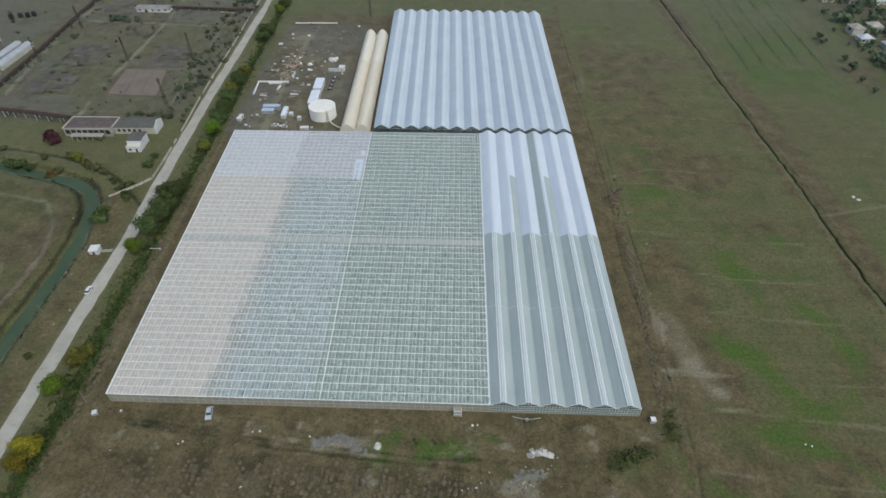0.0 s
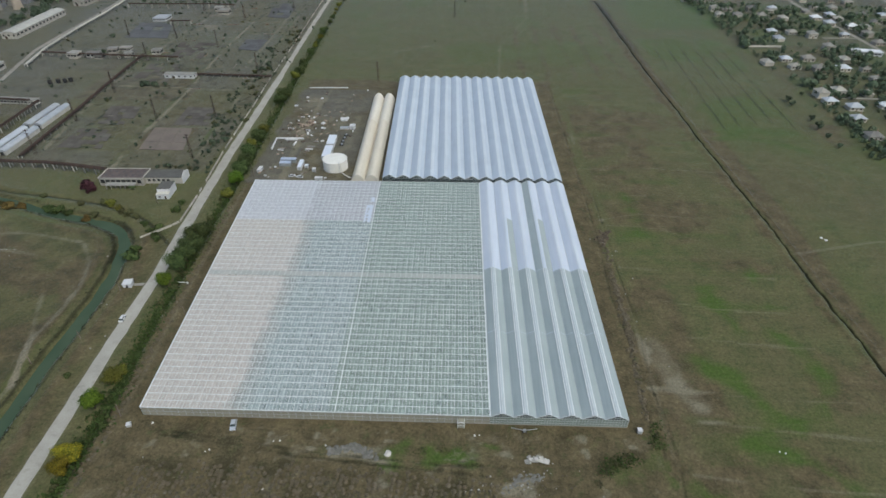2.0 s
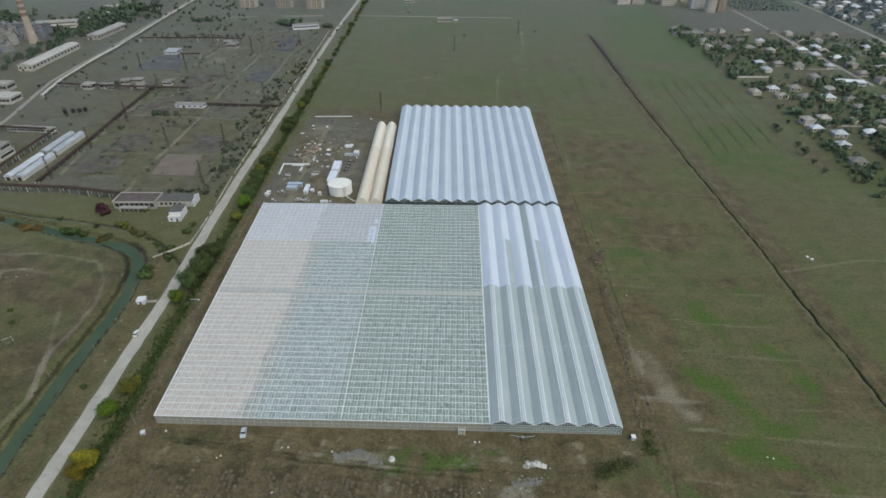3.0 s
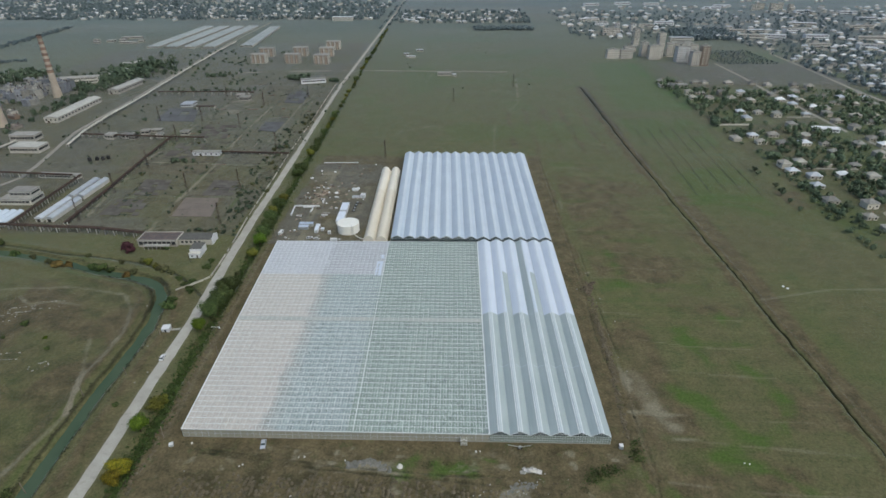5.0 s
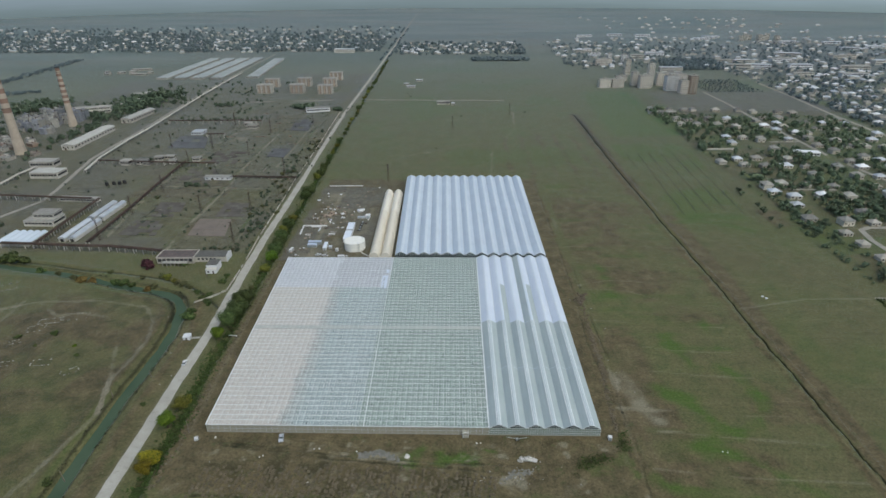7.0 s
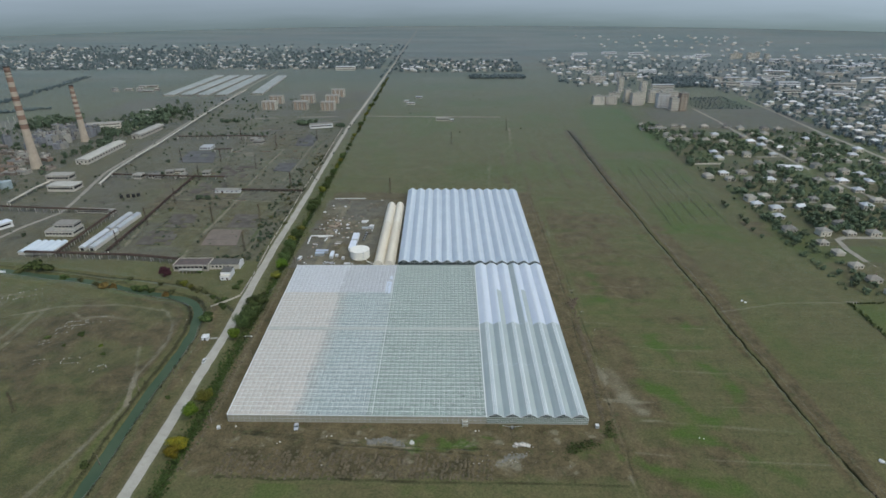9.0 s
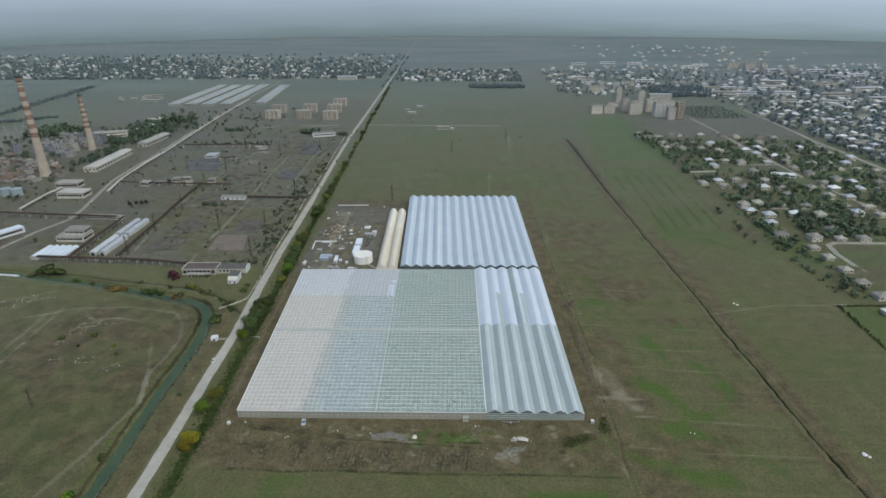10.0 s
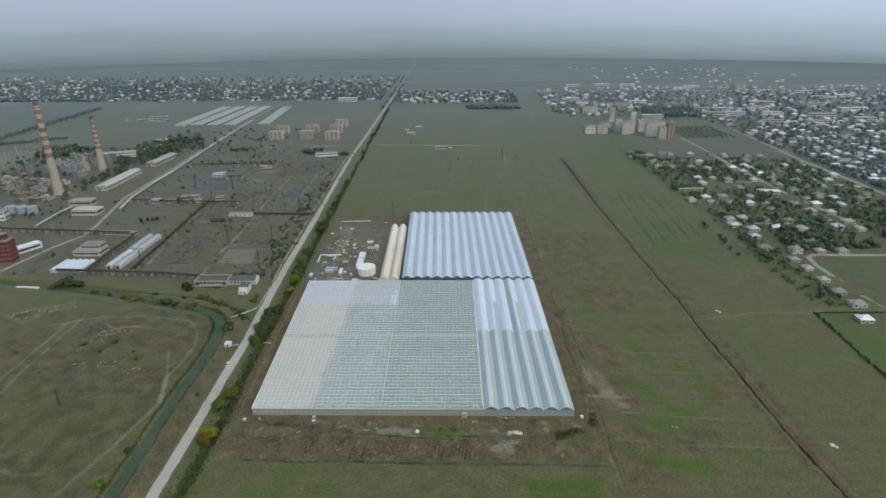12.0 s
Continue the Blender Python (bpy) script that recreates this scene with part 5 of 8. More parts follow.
class TreeKind:
    """Shared trunk and crown meshes of one kind of tree, in a few shapes."""

    def __init__(self, mat, shapes, h, r, blobs, leaves, leaf, seed):
        rnd = random.Random(seed)
        self.h = h
        self.trunks = [trunk_geo(h, 0.02 * h + 0.05, 4, rnd).mesh("trunk", BARK) for _ in range(shapes)]
        self.crowns = [crown_geo(r * rnd.uniform(0.9, 1.1), h * 0.85, h * 0.17, blobs, leaves, leaf, rnd).mesh("crown", mat) for _ in range(shapes)]

    def plant(self, x, y, size, rnd, label, group="", name="tree"):
        i = rnd.randrange(len(self.trunks))
        z = float(ground_height(np.array([x]), np.array([y]))[0])
        ob = thing(name, label, "tree", group, pose(x, y, z, 0, 0, rnd.uniform(0, 360)) @ Matrix.Diagonal((size * rnd.uniform(0.9, 1.1), size * rnd.uniform(0.9, 1.1), size * rnd.uniform(0.85, 1.15), 1)))
        part("trunk", self.trunks[i], None, ob)
        part("crown", self.crowns[i], None, ob)
        return ob


ROAD_GREEN = TreeKind(LEAF_FRESH, 3, 7.0, 4.2, 16, 290, 0.21, 1)
ROAD_YELLOW = TreeKind(LEAF_YELLOW, 3, 7.0, 4.2, 16, 290, 0.21, 2)
ROAD_DARK = TreeKind(LEAF_DARK, 4, 7.4, 4.5, 16, 260, 0.23, 3)
ROAD_OLIVE = TreeKind(LEAF_OLIVE, 3, 6.5, 4.0, 15, 250, 0.22, 5)
ROW_DARK = TreeKind(LEAF_DARK, 4, 7.4, 4.5, 12, 60, 0.42, 13)
ROW_OLIVE = TreeKind(LEAF_OLIVE, 3, 6.5, 4.0, 12, 60, 0.42, 15)
VILLAGE_TREE = TreeKind(LEAF_GARDEN, 5, 6.0, 3.2, 8, 22, 0.65, 7)
SHRUBS = {}
for key, m, seed in (("dark", LEAF_DARK, 21), ("dry", LEAF_DRY, 22), ("yellow", LEAF_OLIVE, 23), ("orange", LEAF_ORANGE, 24), ("purple", LEAF_PURPLE, 25), ("fresh", LEAF_FRESH, 26), ("dull", LEAF_WORKS, 27)):
    rnd = random.Random(seed)
    SHRUBS[key] = [crown_geo(1.5, 1.9, -0.1, 7, 46, 0.22, rnd, 0.7).mesh("shrub", m) for _ in range(3)]


def shrub(x, y, size, key, rnd, label, group=""):
    z = float(ground_height(np.array([x]), np.array([y]))[0])
    return solid("shrub", rnd.choice(SHRUBS[key]), None, label, "shrub", group, at=pose(x, y, z, 0, 0, rnd.uniform(0, 360)) @ Matrix.Diagonal((size * rnd.uniform(0.85, 1.2), size * rnd.uniform(0.85, 1.2), size * rnd.uniform(0.8, 1.1), 1)))


rnd = random.Random(77)
for x, y, s, kind, label in (
        (-140.2, -18.6, 1.0, ROAD_YELLOW, "bushy tree with bright yellow autumn leaves by the road"),
        (-140.8, -23.0, 0.8, ROAD_YELLOW, "bushy tree with bright yellow autumn leaves by the road"),
        (-143.1, 2.0, 0.9, ROAD_GREEN, "round tree with bright green leaves by the road"),
        (-142.2, 14.6, 0.75, ROAD_OLIVE, "round tree turning from green to yellow"),
        (-141.2, 18.0, 0.7, ROAD_OLIVE, "round tree turning from green to yellow"),
        (-146.3, 70.5, 0.85, ROAD_GREEN, "tall bright green roadside tree"),
        (-145.2, 82.0, 1.12, ROAD_DARK, "dense dark green roadside tree"),
        (-145.0, 91.0, 1.18, ROAD_DARK, "dense dark green roadside tree"),
        (-144.8, 99.0, 1.08, ROAD_DARK, "dense dark green roadside tree"),
        (-145.0, 107.0, 1.12, ROAD_DARK, "dense dark green roadside tree"),
        (-144.0, 113.0, 0.9, ROAD_DARK, "dense dark green roadside tree"),
        (-144.4, 149.5, 0.95, ROAD_OLIVE, "small olive-yellow tree beside the road ditch"),
        (-144.2, 165.0, 1.0, ROAD_GREEN, "round green tree beside the road ditch"),
        (-145.0, 177.0, 1.0, ROAD_DARK, "dark green tree beside the road ditch"),
        (-146.5, 190.0, 0.95, ROAD_DARK, "dark green tree beside the road ditch"),
        (-147.0, 200.0, 1.0, ROAD_DARK, "dark green tree beside the road ditch"),
        (-148.5, 211.0, 0.95, ROAD_OLIVE, "olive green tree beside the road ditch"),
        (-148.0, 224.0, 1.0, ROAD_DARK, "dark green tree beside the road ditch"),
        (-147.8, 236.0, 1.05, ROAD_OLIVE, "olive green tree beside the road ditch"),
        (-150.2, 288.0, 1.2, ROAD_DARK, "dense dark green roadside tree"),
        (-149.0, 297.0, 1.2, ROAD_DARK, "dense dark green roadside tree"),
        (-151.0, 340.0, 1.0, ROAD_OLIVE, "olive green tree beside the road ditch"),
        (-150.0, 352.0, 1.0, ROAD_DARK, "dark green tree beside the road ditch")):
    kind.plant(x, y, s * 1.1, rnd, label, "trees along the road")
y = 365.0
while y < 1160:
    x = along(HEDGE, y) + rnd.uniform(-1.5, 2.5)
    rnd.choice((ROW_DARK, ROW_DARK, ROW_OLIVE)).plant(x, y, rnd.uniform(0.45, 0.95), rnd, "dark roadside tree in a long row", "trees along the road")
    y += rnd.uniform(8, 23)
# weeds that fill the roadside ditch
g = Geo()
y = -120.0
while y < 480:
    dense = 1.0 if y < 70 else 0.55
    for _ in range(13):
        if rnd.random() > dense:
            continue
        c = Vector((along(HEDGE, y) + rnd.gauss(-0.2, 2.3), y + rnd.uniform(-1, 1), rnd.uniform(-0.7, 0.9)))
        for _ in range(3):
            d = [Vector((rnd.gauss(0, 0.38), rnd.gauss(0, 0.38), rnd.gauss(0, 0.25))) for _ in range(4)]
            g.quad(*[c + q for q in d])
    y += 0.8
solid("ditch_weeds", g, LEAF_FRESH_MIX, "tall green weeds filling the roadside ditch", "weeds", kind="stuff")
y = -110.0
while y < 260:
    shrub(along(HEDGE, y) + rnd.gauss(0.2, 1.3), y, rnd.uniform(0.7, 1.35), rnd.choice(("dark", "dark", "dark", "dry")), rnd, "leafy shrub in the roadside ditch", "ditch shrubs")
    y += rnd.uniform(1.7, 4.2) if y < 75 else rnd.uniform(3, 7)
def weed_patch(label, spots, mat, n, spread, tall):
    """Ragged low weeds in clumps round a few centres."""
    g, at = Geo(), []
    for x, y, r in spots:
        for _ in range(int(n * r * r)):
            a, d = rnd.uniform(0, 6.283), r * math.sqrt(rnd.random()) * rnd.uniform(0.6, 1.1)
            at.append((x + d * math.cos(a) * spread, y + d * math.sin(a)))
    at = np.array(at)
    for (px, py), z in zip(at, ground_height(at[:, 0], at[:, 1])):
        c = Vector((px, py, z + rnd.uniform(0.1, tall)))
        g.quad(*[c + Vector((rnd.gauss(0, 0.28), rnd.gauss(0, 0.28), rnd.gauss(0, 0.18))) for _ in range(4)])
    return solid("weeds", g, mat, label, "weeds", kind="stuff")


weed_patch("low olive weeds on bare soil before the film greenhouse", [(40, -14, 3.2), (44.5, -13, 3.0), (37, -17, 2.4), (34, -22, 1.8), (48, -12, 1.6), (56, -8, 2.2), (57, -4, 2.2), (58, 0, 2.0), (-24, -12, 2.5), (-16, -11, 2.5)], LEAF_DRY, 9, 1.2, 0.7)
weed_patch("dark green weeds and low bushes on the bare strip", [(40.5, -15, 3.6), (45, -13.5, 3.2), (37, -18, 2.6), (48.5, -13, 1.8), (57, -7, 2.4), (57.6, -3, 2.6), (58.4, 1, 2.2)], LEAF_FRESH_MIX, 11, 1.4, 0.9)
banks = []
for (ax, ay), (bx, by) in zip(RIVER[1:17], RIVER[2:18]):
    k = max(2, int(math.hypot(bx - ax, by - ay) / 2.2))
    nx, ny = (by - ay) / math.hypot(bx - ax, by - ay), -(bx - ax) / math.hypot(bx - ax, by - ay)
    for i in range(k):
        for side in (-1, 1):
            if rnd.random() < 0.62:
                o = side * rnd.uniform(3.9, 5.2)
                banks.append((ax + (bx - ax) * i / k + nx * o, ay + (by - ay) * i / k + ny * o, rnd.uniform(0.5, 1.3)))
weed_patch("dark reeds and weeds along both river banks", banks, LEAF_RIVER, 9, 1.0, 0.9)
# shrubs along the river and the side drain
for x, y, s, key in ((-261, 134, 1.7, "orange"), (-256, 136, 1.5, "orange"), (-268, 137, 1.3, "dry"), (-239, 134, 1.6, "dark"), (-233, 132, 1.7, "dark"), (-226, 130, 1.3, "dark"),
                     (-214, 126, 1.6, "orange"), (-210, 127, 1.2, "dry"), (-207, 139, 1.5, "yellow"), (-200, 134, 1.2, "yellow"), (-212, 141, 1.2, "dry"), (-191, 129, 1.3, "dry"), (-171.5, 91, 2.0, "dark"),
                     (-172, 96, 1.5, "dark"), (-170, 117, 1.4, "dark"), (-167.5, 133.5, 1.3, "dark"), (-167, 141, 1.0, "dark"), (-203, 157, 1.2, "dark"), (-186, 126, 1.0, "dry"), (-178, 119, 0.9, "dark"), (-173, 113.5, 1.1, "dark"), (-169, 110, 1.0, "dark"), (-166, 106, 1.1, "dark"), (-196, 131, 1.0, "dry"), (-222, 137, 1.0, "dry"), (-248, 145, 1.0, "dry"), (-228, 156, 2.2, "purple"), (-225.5, 152, 1.2, "purple"), (-224.5, 154.5, 1.3, "purple"), (-231, 158.5, 1.5, "purple"),
                     (-325, 160, 2.6, "dark"), (-317, 160, 2.4, "dark"), (-300, 150, 1.9, "dark"), (-333, 161, 1.8, "dark"), (-340, 160, 1.6, "dry"), (-285, 146, 1.2, "dry"), (-178, -52, 1.8, "fresh"), (-176.5, -30, 1.5, "dark"), (-161, 16, 1.1, "dark"),
                     (-259, 70, 1.5, "dark"), (-240, 73, 1.3, "dark"), (-244, 62, 0.9, "dark"), (-216, 54, 1.1, "dark"), (-222, 62, 1.0, "fresh"), (-297, 60, 1.0, "dry"), (41, -15, 0.7, "dry"), (57.4, -4, 0.7, "dry")):
    shrub(x, y, s * (1.45 if y > 80 else 1.0), key, rnd, {"dark": "dark green wild shrub", "dry": "dusty olive wild shrub", "yellow": "yellowing shrub beside the drain", "orange": "rusty orange autumn shrub by the river", "purple": "dark purple shrub beside the ruined building", "fresh": "fresh green shrub on the bank"}[key])
# scrub over the abandoned plots
scrub = []
for x, y, r in ((-272, 319, 3.4), (-266, 321, 4.0), (-260, 320, 3.6), (-252, 320, 2.8), (-362, 452, 3.0), (-351, 398, 3.6), (-346, 402, 3.0), (-323, 399, 2.6), (-199, 182, 1.8), (-191, 182, 2.2), (-194, 184, 1.6), (-166, 176, 1.6), (-182, 214, 2.0), (-178, 217, 2.4), (-174, 219, 1.8), (-176, 230, 2.0), (-180, 249, 2.2), (-183, 251, 1.8), (-188, 297, 1.4), (-190, 293, 1.4), (-170, 253, 2.0), (-170, 294, 2.0), (-187, 255, 1.5), (-186, 522, 3.0), (-191, 410, 2.2), (-287, 290, 1.8), (-284, 292, 1.4), (-228, 212, 2.0), (-232, 250, 1.6), (-235, 306, 1.8), (-174, 204, 2.0), (-172, 240, 1.7)):
    for _ in range(3):
        scrub.append((x + rnd.gauss(0, r * 0.5), y + rnd.gauss(0, r * 0.5), r * rnd.uniform(0.5, 0.8)))
for i in range(420):
    x, y = rnd.uniform(-440, -166), rnd.uniform(178, 700)
    if i < 150:
        y = rnd.uniform(180, 480)
        x = rnd.uniform(-190, -167) - (y - 178) * 0.02
    if -235 < x < -194 and 210 < y < 250 or -366 < x < -296 and 180 < y < 280:
        continue
    if i < 60 or 240 < i < 270:
        shrub(x, y, rnd.uniform(0.6, 1.7), rnd.choice(("dull", "dull", "dry")), rnd, "scattered scrub bush on the abandoned plots", "scrub on the plots")
    else:
        scrub.append((x, y, rnd.uniform(0.6, 1.7)))
for i in range(260):
    y = rnd.uniform(186, 640)
    x = rnd.choice((along([(-228, 180), (-231, 262), (-236, 372), (-239, 640)], y), along([(-284, 180), (-301, 367), (-296, 640)], y), along([(-178, 180), (-186, 300), (-198, 640)], y), rnd.uniform(-300, -180)))
    scrub.append((x + rnd.gauss(0, 4), y, rnd.uniform(0.35, 1.0)))
for i in range(8):
    shrub(rnd.uniform(-100, 140), rnd.uniform(420, 1000), rnd.uniform(0.6, 1.1), rnd.choice(("dark", "dry")), rnd, "lone bush on the northern pasture", "bushes on the pasture")


def heap_line(name, label, pts, width, height, step_m, mat, seed):
    """A lumpy bank of dug soil or gravel along a line."""
    rr = random.Random(seed)
    g = Geo()
    for (ax, ay), (bx, by) in zip(pts[:-1], pts[1:]):
        n = max(1, int(math.hypot(bx - ax, by - ay) / step_m))
        for i in range(n):
            t = (i + rr.random()) / n
            r = rr.uniform(0.25, 0.5) * width
            g.cone(ax + (bx - ax) * t + rr.gauss(0, width * 0.3), ay + (by - ay) * t + rr.gauss(0, width * 0.3), -0.3, height * rr.uniform(0.4, 1.0), r, r * rr.uniform(0.15, 0.4), 7)
    return solid(name, g, mat, label, "soil", kind="stuff")


# ---- the yard between the road and the tunnels ----
def water_tank():
    t = thing("water_tank", "large round cream-painted steel water tank", "tank", at=pose(-89.0, 186.6, 0))
    part("shell", Geo().cone(0, 0, 0.0, 6.4, 7.4, 7.4, 48), CREAM_PAINT, t, smooth=False)
    part("lid", Geo().cone(0, 0, 6.35, 6.9, 7.55, 0.6, 48), CREAM_PAINT, t, "shallow conical lid")
    g = Geo()
    for z in (0.3, 2.3, 4.3, 6.2):
        n = 48
        for i in range(n):
            a, b = 2 * math.pi * i / n, 2 * math.pi * (i + 1) / n
            g.bar((7.45 * math.cos(a), 7.45 * math.sin(a), z), (7.45 * math.cos(b), 7.45 * math.sin(b), z), 0.1, 0.14)
    part("hoop", g, CREAM_PAINT, t)
    lad = Geo()
    for s in (-0.3, 0.3):
        lad.bar((3.6 + s, -6.75, 0.2), (3.6 + s, -6.75, 7.4), 0.1)
    for i in range(18):
        lad.bar((3.3, -6.75, 0.5 + i * 0.38), (3.9, -6.75, 0.5 + i * 0.38), 0.06)
    part("ladder", lad, GALV, t, "steel ladder")
    part("pipe", Geo().tube([(4.6, -6.2, 5.8), (4.9, -6.9, 4.6), (4.9, -7.2, 1.0), (7.2, -10.0, 0.6), (10.8, -13.0, 0.5), (13.5, -13.2, 0.5)], 0.28), CREAM_PAINT, t, "white outlet pipe")
    return t


def container(x, y, sx, sy, sz, turn, wall, roof, label, group=""):
    c = thing("container", label, "container", group, pose(x, y, 0, 0, 0, turn))
    part("body", Geo().box(0, 0, 0.1, sx, sy, sz), wall, c)
    part("roof", Geo().box(0, 0, sz + 0.1, sx + 0.25, sy + 0.25, 0.12), roof, c)
    g = Geo()
    n = max(3, int(sy / 1.2))
    for i in range(n):
        yy = -sy / 2 + (i + 0.5) * sy / n
        for s in (-1, 1):
            g.box(s * (sx / 2 + 0.03), yy, 0.2, 0.06, 0.12, sz - 0.2)
    part("ribs", g, wall, c)
    part("door", Geo().box(0, -sy / 2 - 0.03, 0.1, 1.0, 0.06, min(2.0, sz - 0.2)), GALV, c)
    for s in (-1, 1):
        part("window", Geo().box(s * (sx / 2 + 0.03), sy * 0.2, sz * 0.45, 0.08, 1.2, 0.9), DARK, c)
    return c


def car(x, y, turn, paint, label, dirty=False):
    c = thing("car", label, "car", at=pose(x, y, 0.0, 0, 0, turn))
    body = Geo()
    prof = [(-2.1, 0.35), (-2.15, 0.75), (-1.95, 0.95), (-1.1, 1.02), (1.5, 1.0), (2.05, 0.85), (2.1, 0.4)]
    k = len(prof)
    for w in (-0.85, 0.85):
        body.v += [(px, w, pz) for px, pz in prof]
    body.f = [tuple(range(k)), tuple(range(2 * k - 1, k - 1, -1))] + [(i, k + i, k + (i + 1) % k, (i + 1) % k) for i in range(k)]
    part("body", body, paint, c)
    cab = Geo()
    cab.add([(-1.75, -0.75, 0.98), (1.0, -0.75, 0.98), (1.0, 0.75, 0.98), (-1.75, 0.75, 0.98), (-1.2, -0.62, 1.45), (0.35, -0.62, 1.45), (0.35, 0.62, 1.45), (-1.2, 0.62, 1.45)],
            [(0, 1, 5, 4), (1, 2, 6, 5), (2, 3, 7, 6), (3, 0, 4, 7)])
    part("windows", cab, DARK_GLASS, c, "dark car windows")
    part("roof", Geo().box(-0.42, 0, 1.45, 1.65, 1.3, 0.05), paint, c)
    for wx in (-1.35, 1.35):
        for wy in (-0.8, 0.8):
            w = Geo()
            n = 12
            for s in (-0.1, 0.1):
                w.v += [(wx + 0.32 * math.cos(2 * math.pi * i / n), wy + s, 0.32 + 0.32 * math.sin(2 * math.pi * i / n)) for i in range(n)]
            w.f = [(i, (i + 1) % n, n + (i + 1) % n, n + i) for i in range(n)] + [tuple(range(n)), tuple(range(2 * n - 1, n - 1, -1))]
            part("wheel", w, RUBBER, c)
    for wy in (-0.6, 0.6):
        part("headlight", Geo().box(2.08, wy, 0.6, 0.08, 0.32, 0.16), WHITE_PAINT, c)
    return c


def rock(name, x, y, r, label, seed, mat=None, flat=0.7, group="", category="stone"):
    rr = random.Random(seed)
    bm = bmesh.new()
    bmesh.ops.create_icosphere(bm, subdivisions=2, radius=r)
    for v in bm.verts:
        v.co *= rr.uniform(0.75, 1.15)
        v.co.z *= flat
    me = bpy.data.meshes.new(name)
    bm.to_mesh(me)
    bm.free()
    me.materials.append(mat or STONE)
    return solid(name, me, None, label, category, group, at=pose(x, y, r * flat * 0.55, 0, 0, rr.uniform(0, 360)))


water_tank()
container(-97.3, 203.4, 5.0, 15.4, 2.9, 1.5, WHITE_PAINT, BLUE_ROOF, "long white site office with pale blue roof", "site offices")
container(-97.7, 220.4, 5.0, 13.4, 2.9, 1.5, WHITE_PAINT, BLUE_ROOF, "long white site office with pale blue roof", "site offices")
container(-120.0, 193.2, 9.6, 3.0, 2.2, 0, GALV, SHED_BLUE, "low open shed with pale blue sheet roof", "blue roofed sheds")
container(-121.0, 188.8, 6.8, 3.4, 2.0, 0, GALV, SHED_BLUE, "low open shed with pale blue sheet roof", "blue roofed sheds")
container(-111.0, 187.2, 2.4, 10.0, 2.1, 2, WHITE_PAINT, BLUE_ROOF, "narrow white storage container")
container(-107.2, 186.3, 2.2, 2.0, 1.6, 0, WHITE_PAINT, BLUE_ROOF, "small pale blue equipment box")
container(-134.8, 181.0, 1.9, 5.0, 1.7, -8, WHITE_PAINT, WHITE_PAINT, "white farm trailer beside the road ditch")
container(-101.4, 181.4, 1.9, 2.0, 1.9, 0, WHITE_PAINT, WHITE_PAINT, "small white water cube")
container(-96.6, 171.8, 4.6, 2.0, 1.2, 0, WHITE_PAINT, WHITE_PAINT, "low white crate behind the glasshouse")
container(-87.6, 244.4, 3.6, 4.2, 2.4, 0, WHITE_PAINT, WHITE_PAINT, "white cargo box on a trailer")
container(-93.0, 243.4, 6.0, 2.2, 1.2, 0, WHITE_PAINT, GALV, "flat white trailer in the yard")
car(-113.4, 174.4, 20, WHITE_PAINT, "white car parked in the yard")
car(-108.6, 173.2, 170, WHITE_PAINT, "white car parked in the yard")
for i, yy in enumerate((217.8, 222.6, 227.6, 232.4)):
    w = thing("cart", "small dark trolley with a grey metal load", "cart", "trolleys in the yard", pose(-91.0 + 0.2 * i, yy, 0, 0, 0, 15 * i))
    part("bed", Geo().box(0, 0, 0.5, 2.6, 1.5, 0.25), RUBBER, w)
    part("load", Geo().box(0.3, 0, 0.75, 1.2, 1.0, 0.5), GALV, w)
    for a in (-0.9, 0.9):
        for b in (-0.6, 0.6):
            part("wheel", Geo().box(a, b, 0, 0.5, 0.2, 0.5), RUBBER, w)
heap_line("rubble_heap", "spread heap of broken brick and plaster in the yard", [(-127, 252), (-122, 247), (-117, 252), (-121, 257)], 3.0, 0.6, 0.35, BRICK_PALE, 21)
heap_line("rubble_heap", "low heap of grey demolition rubble in the yard", [(-119, 240), (-114, 236)], 2.6, 0.5, 0.35, GRAVEL, 22)
tube = thing("pipe", "long white pipe laid on the ground", "pipe")
part("section", Geo().tube([(-134.7, 320.2, 0.45), (-119, 320.8, 0.45), (-103.4, 321.3, 0.45)], 0.42), WHITE_PAINT, tube)
for xx in (-133, -126, -119, -112, -105):
    part("support", Geo().box(xx, 320.7, 0, 0.5, 0.8, 0.3), CONCRETE, tube)
pipes = thing("pipe_stack", "bent white plastic ducts piled in the yard", "pipe")
for pts in ([(-135.4, 209.6, 0.6), (-135.9, 217, 0.6), (-136.3, 225.4, 0.8), (-127, 225.6, 0.8), (-118, 226, 0.6)], [(-130, 224.4, 0.5), (-122, 224.2, 0.5)], [(-122.7, 216, 0.5), (-122.0, 221, 0.5)]):
    part("duct", Geo().tube(pts, 0.6), WHITE_PAINT, pipes)
